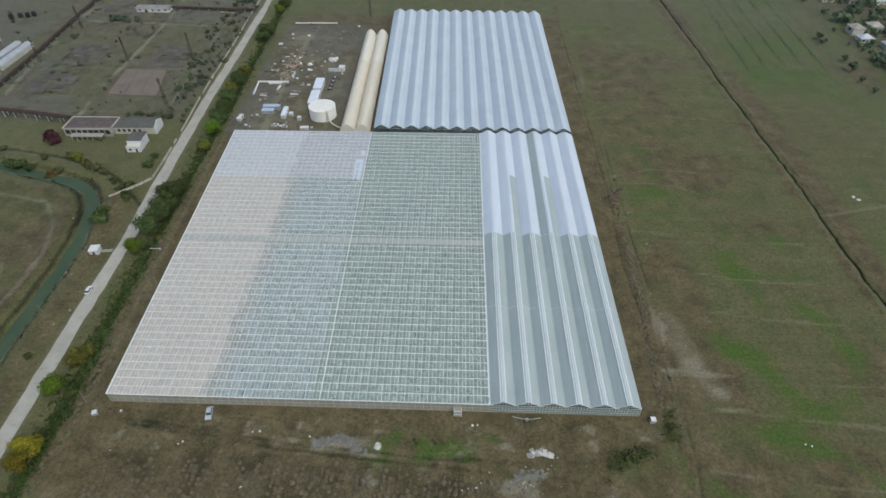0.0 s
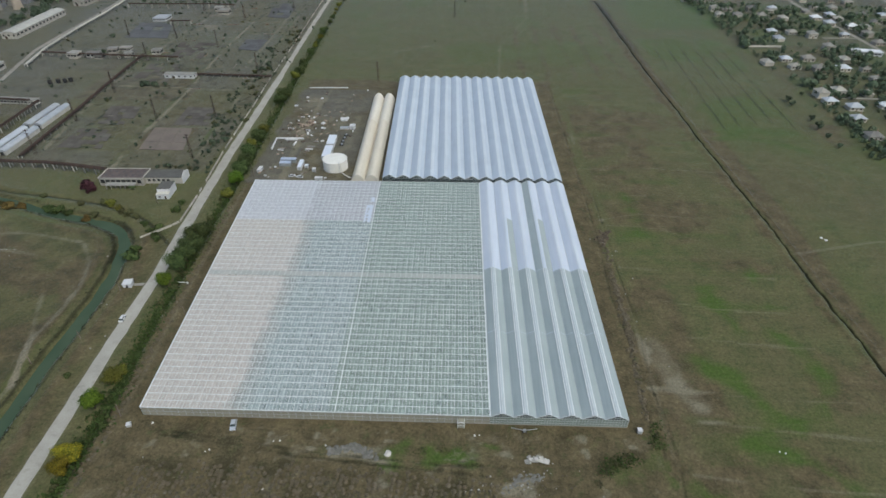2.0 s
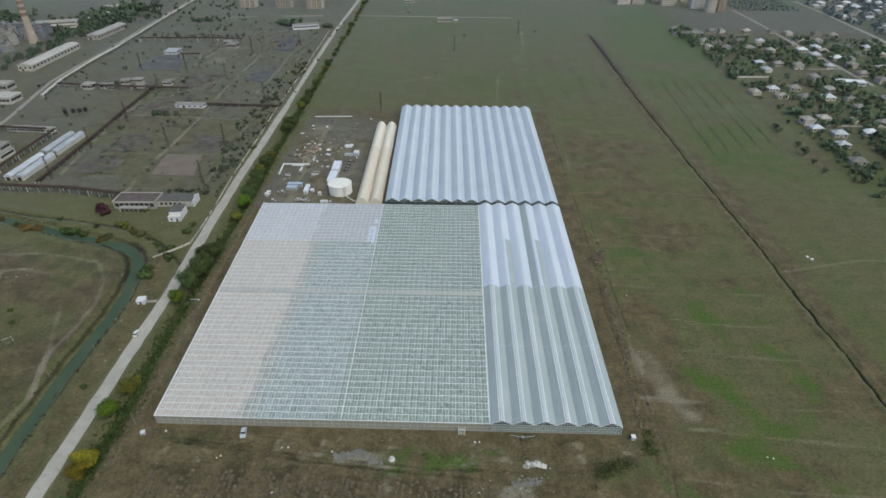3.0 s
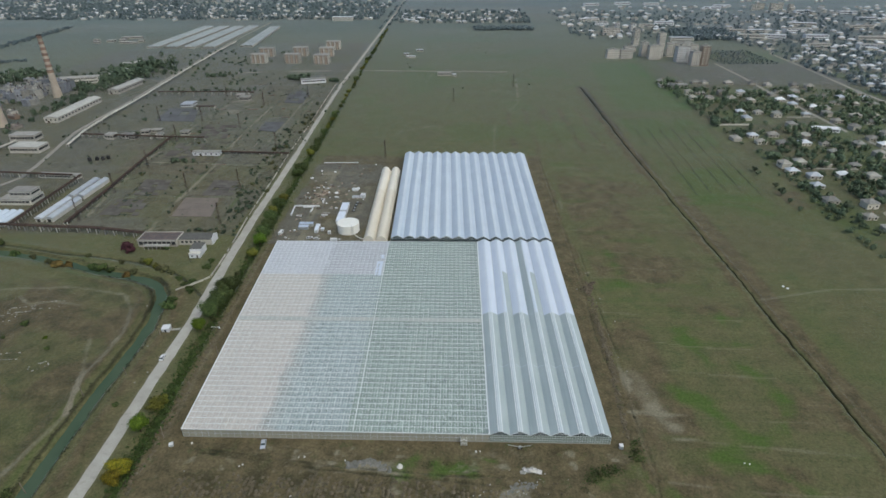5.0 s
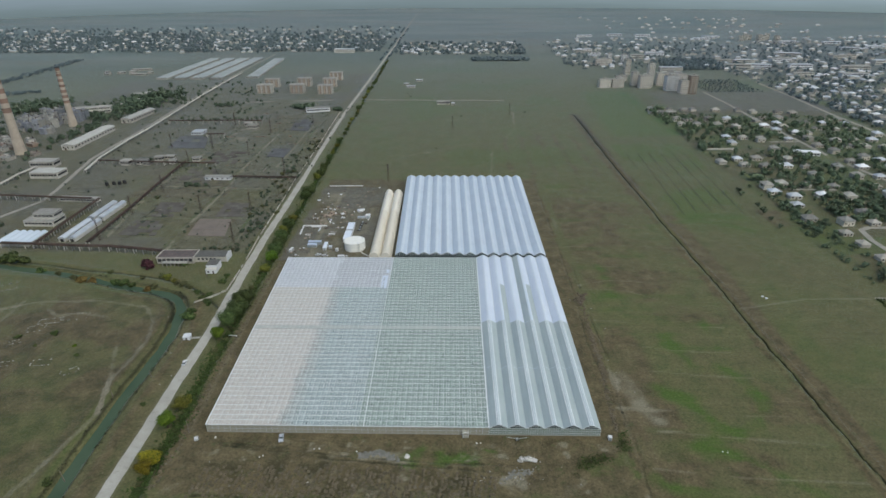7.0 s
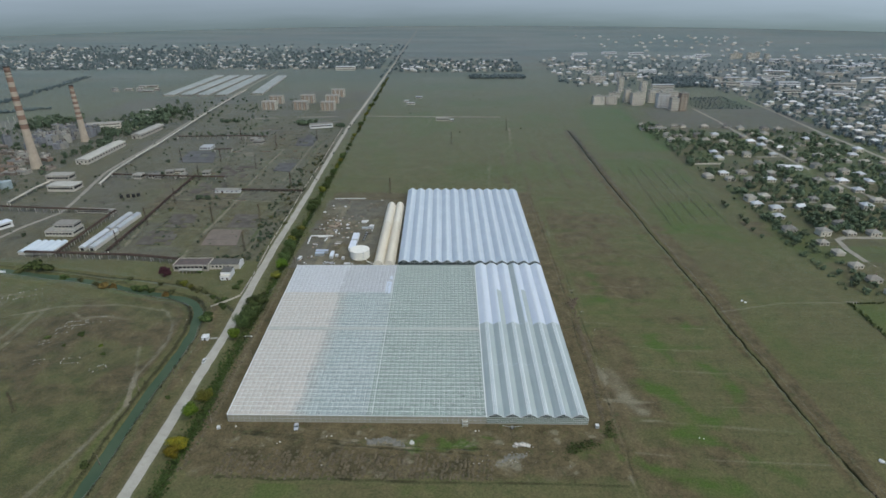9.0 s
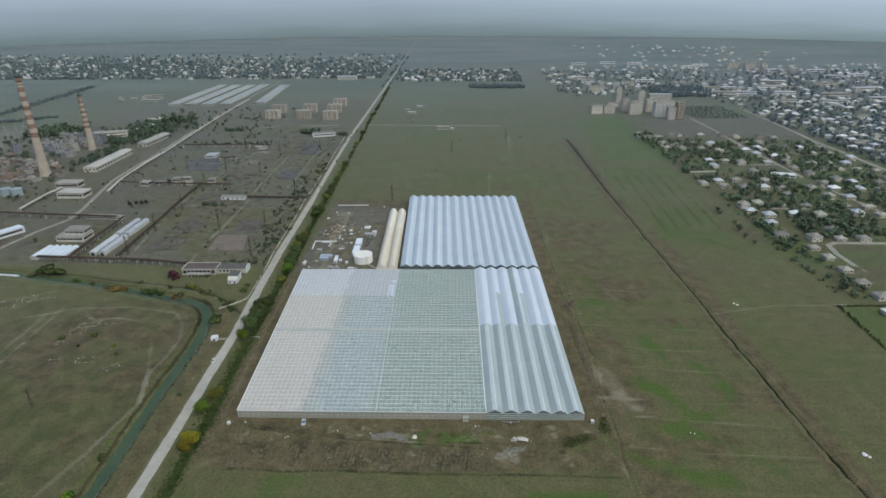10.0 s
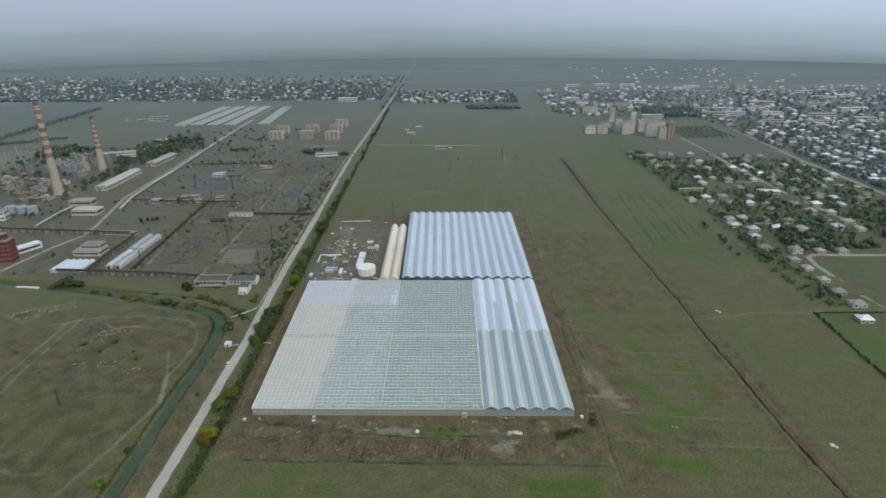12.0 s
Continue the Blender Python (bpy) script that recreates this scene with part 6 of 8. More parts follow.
for x, y, sx, sy in ((-129.7, 211, 4.5, 1.4), (-129.5, 208.2, 4.2, 1.2), (-111.2, 211.5, 6.0, 2.2), (-110.6, 214.6, 5.0, 1.6), (-112.0, 207.6, 3.6, 1.0), (-108.7, 222.2, 3.0, 2.0), (-104.8, 223.0, 2.2, 2.6), (-127.0, 262, 3.0, 1.6), (-131.0, 242.3, 4.6, 2.0), (-118.4, 240.5, 4.0, 1.8), (-137, 283.4, 3.2, 2.4), (-129.6, 184.0, 1.2, 3.0)):
    st = thing("material_stack", "low stack of pale boards and profiles", "stack", "stacks in the yard", pose(x, y, 0, 0, 0, rnd.uniform(-12, 12)))
    for k in range(3):
        part("board", Geo().box(rnd.uniform(-0.3, 0.3), (k - 1) * sy / 3, 0.05, sx * rnd.uniform(0.8, 1), sy / 3.4, rnd.uniform(0.25, 0.7)), rnd.choice((GALV, WHITE_PAINT, WOOD, CONCRETE)), st)
for i, (x, y, r) in enumerate(((-96.0, 258.0, 2.6), (-94.2, 260.4, 1.9), (-97.5, 260.0, 1.7), (-110.0, 251.5, 1.7), (-109.0, 244.0, 1.2), (-107.4, 243.4, 1.0), (-118.5, 261.5, 1.1), (-131.8, 300, 1.1), (-120, 298, 1.3))):
    rock("crumpled_sheet", x, y, r, "crumpled heap of white plastic sheeting", 40 + i, WHITE_PAINT, 0.5, "heaps of plastic sheeting", "heap")
for i in range(230):
    x, y = rnd.gauss(-122, 6.5), rnd.gauss(246, 13)
    if i > 120:
        x, y = rnd.uniform(-137, -84), rnd.uniform(172, 322)
    if -101 < x < -80 and 178 < y < 230:
        continue
    m = rnd.choice((WHITE_PAINT, WOOD, BRICK_PALE, WOOD, WOOD, CONCRETE, RUST, BRICK_PALE, SOIL, SOIL, RIDGE_SOIL))
    g = Geo().box(0, 0, 0, rnd.uniform(0.5, 2.4), rnd.uniform(0.4, 1.4), rnd.uniform(0.15, 0.7), 0, rnd.uniform(0.7, 1.0))
    solid("scrap", g, m, "piece of building scrap lying in the yard", "scrap", "scrap in the yard", at=pose(x, y, 0, 0, 0, rnd.uniform(0, 180)))


def pole(x, y, h, label, group, mat=None, cross=True, lean=0.0):
    p = thing("utility_pole", label, "pole", group, pose(x, y, 0, lean, 0, rnd.uniform(-20, 20)))
    part("shaft", Geo().cone(0, 0, -0.2, h, 0.22, 0.13, 8), mat or WOOD, p)
    if cross:
        part("crossarm", Geo().box(0, 0, h - 0.8, 2.2, 0.16, 0.16), mat or WOOD, p)
    return p


def mast(x, y, h, label, group):
    """A slim lattice mast of four legs with braces and an arm."""
    p = thing("lattice_mast", label, "mast", group, pose(x, y, 0, 0, 0, rnd.uniform(-25, 25)))
    b, t = 0.75, 0.22
    for sx, sy in ((-1, -1), (1, -1), (1, 1), (-1, 1)):
        part("leg", Geo().bar((sx * b, sy * b, 0), (sx * t, sy * t, h), 0.11), RUST, p)
    g = Geo()
    n = 8
    for i in range(n):
        z0, z1 = h * i / n, h * (i + 1) / n
        w0, w1 = b + (t - b) * i / n, b + (t - b) * (i + 1) / n
        for s in (-1, 1):
            g.bar((-w0, s * w0, z0), (w1, s * w1, z1), 0.07)
            g.bar((s * w0, w0, z0), (s * w1, -w1, z1), 0.07)
    part("braces", g, RUST, p)
    for z in (h - 0.6, h - 2.6):
        part("arm", Geo().box(0, 0, z, 2.6, 0.14, 0.14), RUST, p)
    return p


for x, y in ((-229.5, 251.0), (-182.3, 195.1), (-190, 259), (-287.5, 249.0), (-285.8, 198.0), (-287, 304), (-295, 380), (-297, 449), (-232.9, 5.4), (-188, 357), (-246, 423), (-346, 452), (-310, 560), (-250, 520), (-205, 560), (-80.8, 336.7), (60, 620), (-20, 540)):
    mast(x, y, 17.0 if y > 30 else 12.0, "dark rusty lattice power mast", "lattice masts")
for x, y, h in ((-136.6, 174, 7), (-138.2, 178, 7), (-132.2, -1.0, 6), (-138.0, 217, 7), (-179, 22, 6), (-171, -28, 6), (-167, 36, 5), (-181, 141, 6), (-165, 66, 5), (-130, 52, 5)):
    pole(x, y, h, "leaning grey timber pole", "timber poles", lean=rnd.uniform(-6, 6), cross=False)

# ---- things on the bare strip before the greenhouses ----
big = car(-90.4, -3.9, -80, CAR_PAINT, "silver car parked beside the glass greenhouse")
big.scale = (1.08, 1.15, 1.15)
container(-127.2, -5.0, 1.5, 1.3, 1.1, 20, WHITE_PAINT, WHITE_PAINT, "small white pump box at the glasshouse corner")
container(51.9, -2.0, 1.4, 1.4, 1.5, 0, WHITE_PAINT, WHITE_PAINT, "small white cube at the film greenhouse corner")
boom = thing("boom", "grey steel folding spray boom standing before the greenhouse", "machine", at=pose(11.8, -2.9, 0))
part("arm", Geo().bar((-4.6, 0.8, 0.9), (-0.6, -0.1, 0.9), 0.16), GALV, boom)
part("arm", Geo().bar((0.6, -0.1, 0.9), (4.4, 0.6, 0.9), 0.16), GALV, boom)
part("body", Geo().box(0, 0, 0, 1.0, 0.7, 1.1), GALV, boom)
for a in (-0.6, 0.6):
    part("wheel", Geo().box(a, -0.5, 0, 0.25, 0.7, 0.7), RUBBER, boom)
rock("boulder", -35.0, -13.4, 1.2, "large pale limestone boulder on bare soil", 3)
heap = thing("slab_heap", "heap of broken white concrete slabs", "rubble", at=pose(15.0, -15.0, 0))
for i in range(26):
    a = i / 25
    g = Geo().box(0, 0, 0, rnd.uniform(1.0, 2.1), rnd.uniform(0.7, 1.2), 0.28)
    part("slab", g, rnd.choice((STONE, CONCRETE, CONCRETE)), heap, at=pose(-3.4 + 6.8 * a, rnd.gauss(0.2, 0.5) + 1.0 * math.sin(a * 3.1), 0.1 + rnd.random() * 0.7, rnd.uniform(-12, 12), rnd.uniform(-12, 12), rnd.uniform(-20, 40)))
for i, (x, y) in enumerate(((-74.8, -9.6), (-56.5, -10.7), (-73.4, -27.4), (-8.9, -26.2), (-6.9, -25.6), (-4.6, -25.5), (-96.7, -14.4), (-95.6, -13.6), (-5.6, -5.2), (-4.0, -5.0), (-72.6, -9.4), (-119.5, -3.5))):
    rock("rock", x, y, 0.3 + 0.07 * (i % 3), "pale stone lying on bare soil", 60 + i, STONE, 0.8, "stones on the strip")
for i in range(110):
    x, y = rnd.uniform(-128, 60), rnd.uniform(-34, -5)
    if i < 60:
        x, y = rnd.gauss(12, 6), rnd.gauss(-23, 4)
    elif i < 100:
        x, y = rnd.gauss(66, 4), rnd.uniform(0, 120)
    rock("clod", x, y, rnd.uniform(0.15, 0.36), "lump of soil and stone on worked ground", 200 + i, rnd.choice((CONCRETE, SOIL, SOIL)), 0.7, "clods on worked ground", "clod")
# rough ridges of the southern strip
g = Geo()
for i in range(62):
    x0 = -118 + i * 1.95 + rnd.uniform(-0.3, 0.3)
    y = -34.0 + rnd.uniform(-0.8, 0.8)
    top = -17.5 - max(0.0, x0 + 60) * 0.05 + rnd.uniform(-3.5, 0.5)
    while y < top:
        r = rnd.uniform(0.6, 1.15)
        if rnd.random() < 0.72:
            g.cone(x0 + rnd.uniform(-0.4, 0.4) + 0.12 * (y + 27), y, -0.2, rnd.uniform(0.35, 0.95), r, r * 0.42, 7)
        y += r * rnd.uniform(1.1, 2.2)
solid("furrows", g, RIDGE_SOIL, "rough ploughed ridges of brown soil", "soil", kind="stuff")

heap_line("soil_bank", "lumpy bank of dug brown soil", [(56, 4), (58, 30), (60, 60), (61, 90), (62, 122)], 2.6, 0.7, 0.7, RIDGE_SOIL, 1)
heap_line("soil_bank", "heap of dug dark soil", [(61.5, 112), (64.5, 122)], 4.0, 1.2, 0.5, SOIL, 2)
heap_line("gravel_heap", "low spread heap of pale gravel", [(-55, -12.5), (-47, -11), (-40, -14)], 2.4, 0.5, 0.12, GRAVEL, 3)
heap_line("gravel_heap", "pale broken concrete and gravel on bare soil", [(3, -26), (9, -21), (16, -20.5)], 2.2, 0.3, 0.2, GRAVEL, 4)

heap_line("soil_bank", "dug soil thrown up beside the film greenhouse", [(59.6, 36), (60.5, 60), (60, 84)], 2.4, 0.8, 0.3, RIDGE_SOIL, 8)
heap_line("soil_bank", "lumpy soil along the roadside ditch", [(-134.5, -32), (-134, 0), (-135.5, 40), (-137.5, 90), (-139, 140)], 2.8, 0.55, 0.8, RIDGE_SOIL, 6)
heap_line("soil_bank", "rough spoil beside the field drain", [(157.4, -50), (157, 0), (158, 60), (157, 130), (156.4, 200)], 1.4, 0.4, 0.9, RIDGE_SOIL, 7)

# ---- beside the road ----
pump = thing("pump_house", "small white pump house with a concrete apron", "hut", at=pose(-163.6, 70.4, 0, 0, 0, 8))
part("wall", Geo().box(0, 0, 0, 3.6, 3.8, 2.2), WHITE_PAINT, pump)
part("roof", Geo().box(0, 0, 2.2, 4.0, 4.2, 0.15), WHITE_PAINT, pump)
part("door", Geo().box(0, -1.93, 0, 0.9, 0.06, 1.8), DARK, pump)
part("apron", Geo().box(4.2, 0.2, 0, 5.0, 1.5, 0.35), CONCRETE, pump)
car(-155.6, 48.2, 96, WHITE_PAINT, "white car standing at the roadside")
sign = thing("barrier", "white barrier post with an arm by the ditch", "barrier", at=pose(-138.0, 72.2, 0))
part("post", Geo().box(1.2, 0, 0, 0.5, 0.5, 1.4), WHITE_PAINT, sign)
part("arm", Geo().bar((-3.0, 0, 1.2), (1.4, 0, 1.2), 0.22), WHITE_PAINT, sign)
for i, (x, y) in enumerate(((-184.5, 92.0), (-170.5, 91.5), (-158.0, 38), (-160.5, 31), (-170, 58), (-167, 57), (-166, 20))):
    rock("rock", x, y, 0.4, "pale stone near the river bank", 90 + i, CONCRETE, 0.6, "stones by the river")
WALL_LINE = [(-175.4, 107.4), (-169.6, 113), (-163.8, 119.2), (-161.2, 123), (-161.6, 142), (-163, 166), (-166.0, 205), (-169.6, 290), (-172.2, 330), (-176, 450), (-181, 560), (-184, 640)]
wall = thing("boundary_wall", "low broken concrete panel wall along the road", "wall")
panel = Geo().box(0, 0, 0, 3.95, 0.3, 1.3).mesh("panel", PLASTER)
for (ax, ay), (bx, by) in zip(WALL_LINE[:-1], WALL_LINE[1:]):
    n = int(math.hypot(bx - ax, by - ay) / 4)
    for i in range(n):
        if rnd.random() < 0.16:
            continue
        t = (i + 0.5) / n
        part("panel", panel, None, wall, at=pose(ax + (bx - ax) * t, ay + (by - ay) * t, -0.05, rnd.uniform(-4, 4), 0, math.degrees(math.atan2(by - ay, bx - ax))))


# low foundations left in the river meadow
for x, y, sx, sy, turn in ((-231, 48, 10, 5, 6), (-249, 46.5, 6, 4, 10), (-255, 79, 9, 6, 14), (-252, 87, 12, 5, 12), (-240, 92, 14, 7, 4), (-310, 124, 20, 9, 30), (-328, 112, 16, 10, 24), (-212, 41, 8, 4, 40), (-258, 66, 6, 3, 20)):
    f = thing("foundation", "low broken stone foundation in the grass", "ruin", "foundations in the meadow", pose(x, y, 0, 0, 0, turn))
    for k in range(int(sx)):
        for side in (-1, 1):
            if rnd.random() < 0.72:
                part("stone", Geo().box(0, 0, 0, rnd.uniform(0.6, 1.1), 0.5, rnd.uniform(0.2, 0.5)), rnd.choice((CONCRETE, RIDGE_SOIL, GRAVEL, CONCRETE)), f, at=pose(-sx / 2 + k + 0.5, side * sy / 2, -0.1, 0, 0, rnd.uniform(-10, 10)))
    for k in range(int(sy)):
        if rnd.random() < 0.72:
            part("stone", Geo().box(0, 0, 0, 0.5, rnd.uniform(0.6, 1.1), rnd.uniform(0.2, 0.5)), rnd.choice((CONCRETE, RIDGE_SOIL, GRAVEL, CONCRETE)), f, at=pose(rnd.choice((-1, 1)) * sx / 2, -sy / 2 + k + 0.5, -0.1))


# ---- buildings ----
def windows_on(parent, x0, x1, y, z, n, w, h, out, mat=None):
    """A row of window openings on a wall that runs east, each with a sill."""
    for i in range(n):
        x = x0 + (x1 - x0) * (i + 0.5) / n
        o = part("window", Geo().box(x, y + out * 0.03, z, w, 0.12, h), mat or DARK, parent)
        part("sill", Geo().box(x, y + out * 0.08, z - 0.12, w + 0.2, 0.2, 0.12), CONCRETE, o)


def hall(name, x, y, sx, sy, h, turn, wall, roof, label, rise=1.2, windows=6, group=""):
    """A long shed with a shallow pitched roof along its longer side."""
    b = thing(name, label, "building", group, pose(x, y, 0, 0, 0, turn))
    part("wall", Geo().box(0, 0, -0.2, sx, sy, h + 0.2), wall, b)
    g = Geo()
    o = 0.5
    if sy >= sx:
        g.add([(-sx / 2 - o, -sy / 2 - o, h), (0, -sy / 2 - o, h + rise), (sx / 2 + o, -sy / 2 - o, h), (-sx / 2 - o, sy / 2 + o, h), (0, sy / 2 + o, h + rise), (sx / 2 + o, sy / 2 + o, h)], [(0, 1, 4, 3), (1, 2, 5, 4), (0, 2, 1), (3, 4, 5), (0, 3, 5, 2)])
    else:
        g.add([(-sx / 2 - o, -sy / 2 - o, h), (-sx / 2 - o, 0, h + rise), (-sx / 2 - o, sy / 2 + o, h), (sx / 2 + o, -sy / 2 - o, h), (sx / 2 + o, 0, h + rise), (sx / 2 + o, sy / 2 + o, h)], [(0, 3, 4, 1), (1, 4, 5, 2), (0, 1, 2), (3, 5, 4), (0, 2, 5, 3)])
    part("roof", g, roof, b)
    windows_on(b, -sx / 2, sx / 2, -sy / 2, h * 0.42, max(2, int(sx / 5)), 1.6, h * 0.3, -1)
    for i in range(windows):
        yy = -sy / 2 + sy * (i + 0.5) / windows
        part("window", Geo().box(sx / 2 + 0.03, yy, h * 0.45, 0.12, sy / windows * 0.5, h * 0.3), DARK, b)
    part("door", Geo().box(-sx * 0.2, -sy / 2 - 0.04, 0, 2.2, 0.1, min(2.6, h * 0.6)), RUST, b)
    return b


def ruin():
    b = thing("ruined_building", "abandoned low building with faded red roof and empty windows", "building", at=pose(-210.6, 160.2, 0, 0, 0, 1.5))
    main = part("wall", Geo().box(0, 6, 0, 25.5, 12, 4.6), PLASTER, b)
    part("roof", Geo().box(0, 6, 4.6, 25.0, 11.6, 0.25), RED_ROOF, b, "faded red flat roof")
    for k, (sx, sy, px, py) in enumerate(((26, 0.4, 0, 0), (26, 0.4, 0, 12), (0.4, 12, -12.9, 6), (0.4, 12, 12.9, 6))):
        part("parapet", Geo().box(px, py, 4.55, sx, sy, 0.6), PLASTER, b)
    for i in range(6):
        for j in range(2):
            part("roof_hole", Geo().box(-10.4 + i * 4.1 + j * 0.9, 4 + j * 4.4, 4.86, 1.5, 1.1, 0.03), DARK, b, "dark hole in the roof")
    windows_on(b, -12.2, 12.2, 0, 1.7, 8, 2.4, 2.2, -1)
    can = part("canopy", Geo().box(1.0, -2.6, 2.6, 17.0, 3.2, 0.25), CONCRETE, b, "concrete canopy on posts")
    for i in range(7):
        part("post", Geo().box(-7.2 + i * 2.7, -4.0, 0, 0.3, 0.3, 2.6), PLASTER, can)
    part("rail", Geo().box(1.0, -4.1, 2.2, 17.0, 0.2, 0.3), PLASTER, can)
    wing = part("wing", Geo().box(24.0, 7.4, 0, 22.0, 9.5, 4.0), PLASTER, b)
    part("wing_roof", Geo().box(23.8, 7.4, 4.0, 22.2, 9.8, 0.25), TAR_ROOF, b, "dark grey flat roof")
    part("parapet", Geo().add([(34.9, 2.6, 0), (34.9, 12.3, 0), (34.9, 12.3, 4.4), (34.9, 7.4, 6.2), (34.9, 2.6, 4.4), (35.3, 2.6, 0), (35.3, 12.3, 0), (35.3, 12.3, 4.4), (35.3, 7.4, 6.2), (35.3, 2.6, 4.4)],
                         [(0, 1, 2, 3, 4), (9, 8, 7, 6, 5), (2, 3, 8, 7), (3, 4, 9, 8), (0, 4, 9, 5), (1, 2, 7, 6)]), WHITE_PAINT, b, "white gable parapet")
    windows_on(b, 14, 28, 2.65, 1.6, 5, 1.6, 1.4, -1)
    return b


def annex():
    b = thing("white_hut", "small whitewashed two-storey block beside the ruin", "building", at=pose(-180.4, 151.0, 0, 0, 0, 3))
    part("wall", Geo().box(0, 2.2, 0, 7.2, 8.6, 5.0), WHITE_PAINT, b)
    part("roof", Geo().box(0, 2.2, 5.0, 7.5, 8.9, 0.25), TAR_ROOF, b, "flat dark grey roof")
    part("porch", Geo().box(0, -3.6, 0, 7.0, 3.0, 3.0), WHITE_PAINT, b, "low whitewashed front room")
    part("porch_roof", Geo().box(0, -3.6, 3.0, 7.2, 3.2, 0.2), PALE_PLASTER, b)
    part("door", Geo().box(1.6, -5.13, 0, 1.0, 0.08, 2.0), RUST, b)
    part("window", Geo().box(-1.6, -5.13, 1.0, 1.2, 0.08, 1.0), DARK, b)
    return b


def pipe_rack(pts, label, h=4.0, every=6.0, pipes=3, mat=None):
    """A rusty trestle that carries pipes on pairs of posts."""
    r = thing("pipe_rack", label, "pipe rack")
    for (ax, ay), (bx, by) in zip(pts[:-1], pts[1:]):
        d = Vector((bx - ax, by - ay, 0))
        n = max(1, int(d.length / every))
        d.normalize()
        side = Vector((-d.y, d.x, 0))
        for k in range(pipes):
            o = side * (k - (pipes - 1) / 2) * 0.9
            part("pipe", Geo().tube([(ax + o.x, ay + o.y, h + 0.45), (bx + o.x, by + o.y, h + 0.45)], 0.34, 6), mat or RUST, r)
        part("deck", Geo().bar((ax, ay, h), (bx, by, h), 3.0, 0.25), mat or RUST, r)
        for i in range(n + 1):
            t = i / n
            x, y = ax + (bx - ax) * t, ay + (by - ay) * t
            for s in (-1.2, 1.2):
                part("post", Geo().box(x + side.x * s, y + side.y * s, -0.1, 0.4, 0.4, h), CONCRETE if (i % 3) else PALE_PLASTER, r)
    return r


def barrel_shed(x, y, w, l, h, label, group):
    b = thing("barrel_shed", label, "shed", group, pose(x, y, 0))
    part("wall", Geo().box(0, 0, 0, w, l, h), PALE_PLASTER, b)
    g = Geo()
    n = 10
    for yy in (-l / 2 - 0.3, l / 2 + 0.3):
        g.v += [(-(w / 2 + 0.2) * math.cos(math.pi * i / n), yy, h + 1.7 * math.sin(math.pi * i / n)) for i in range(n + 1)]
    g.f = [(i, i + 1, n + 2 + i, n + 1 + i) for i in range(n)] + [tuple(range(n, -1, -1)), tuple(range(n + 1, 2 * n + 2))]
    part("roof", g, BRIGHT_ROOF, b, "bright curved metal roof")
    part("door", Geo().box(0, -l / 2 - 0.04, 0, 2.4, 0.1, 2.3), DARK, b)
    return b


def stacked_block(x, y, tiers, wall, roof, label, turn=0.0, name="industrial_building"):
    """A flat-roofed block of one or more tiers: offset, size and height of each."""
    b = thing(name, label, "building", at=pose(x, y, 0, 0, 0, turn))
    for ox, oy, sx, sy, z, h in tiers:
        w = part("wall", Geo().box(ox, oy, z - (0.2 if z == 0 else 0), sx, sy, h + (0.2 if z == 0 else 0)), wall, b)
        part("roof", Geo().box(ox, oy, z + h, sx + 0.6, sy + 0.6, 0.3), roof, b)
        floors = max(1, int(h / 3.4))
        for f in range(floors):
            band = part("window_band", Geo().box(ox, oy - sy / 2 - 0.04, z + (f + 0.4) * h / floors, sx * 0.92, 0.12, h / floors * 0.34), DARK, w, "dark band of windows")
            g = Geo()
            n = max(2, int(sx / 3))
            for i in range(n):
                g.box(ox - sx * 0.46 + sx * 0.92 * i / n, oy - sy / 2 - 0.1, z + (f + 0.4) * h / floors, 0.5, 0.14, h / floors * 0.34)
            tagged(part("piers", g, wall, band, "small wall piers between the panes"), kind="stuff")
            part("window_band", Geo().box(ox + sx / 2 + 0.04, oy, z + (f + 0.4) * h / floors, 0.12, sy * 0.85, h / floors * 0.34), DARK, w)
    return b


ruin()
annex()
pipe_rack([(-352, 185), (-320, 183), (-290, 180.5), (-268, 180), (-248, 177), (-225, 172.5)], "long rusty pipe trestle on pale concrete posts")
pipe_rack([(-326, 184), (-329, 228), (-331, 277)], "rusty pipe trestle beside the barrel sheds", 4.0, 6.5, 2)
pipe_rack([(-480, 290), (-410, 283), (-338, 277)], "rusty pipe trestle crossing the works yard", 4.2, 8.0, 2)
pipe_rack([(-292, 192), (-296, 260), (-302, 330), (-306, 396)], "low rusty pipe line along the plots", 1.6, 8.0, 2)
pipe_rack([(-398, 392), (-350, 388), (-306, 384), (-268, 383)], "rusty pipe trestle among ruined huts", 3.6, 8.0, 2)
pipe_rack([(-266, 346), (-230, 346), (-200, 344), (-172, 343)], "low pipe line across the abandoned plots", 1.4, 7.0, 2)
pipe_rack([(-402, 567), (-356, 567), (-308, 570), (-276, 566)], "dark rusty gantry across the plots", 5.0, 8.0, 2)
pipe_rack([(-322, 496), (-301, 497)], "short dark rusty gantry", 5.0, 6.0, 2)
pipe_rack([(-394, 360), (-405, 408), (-411, 470), (-414, 534), (-430, 704), (-442, 860), (-448, 990)], "pale pipe line on supports along the works road", 2.6, 12.0, 2, PALE_PLASTER)
pipe_rack([(-449, 300), (-454, 346), (-452, 372)], "short pale pipe line on supports beside the workshops", 3.0, 8.0, 2, PALE_PLASTER)
for xx in (-313.6, -305.8):
    barrel_shed(xx, 213.5, 5.2, 36, 2.6, "long shed with bright curved metal roof", "barrel sheds")
    barrel_shed(xx - 1.2, 254.0, 5.2, 36, 2.6, "long shed with bright curved metal roof", "barrel sheds")
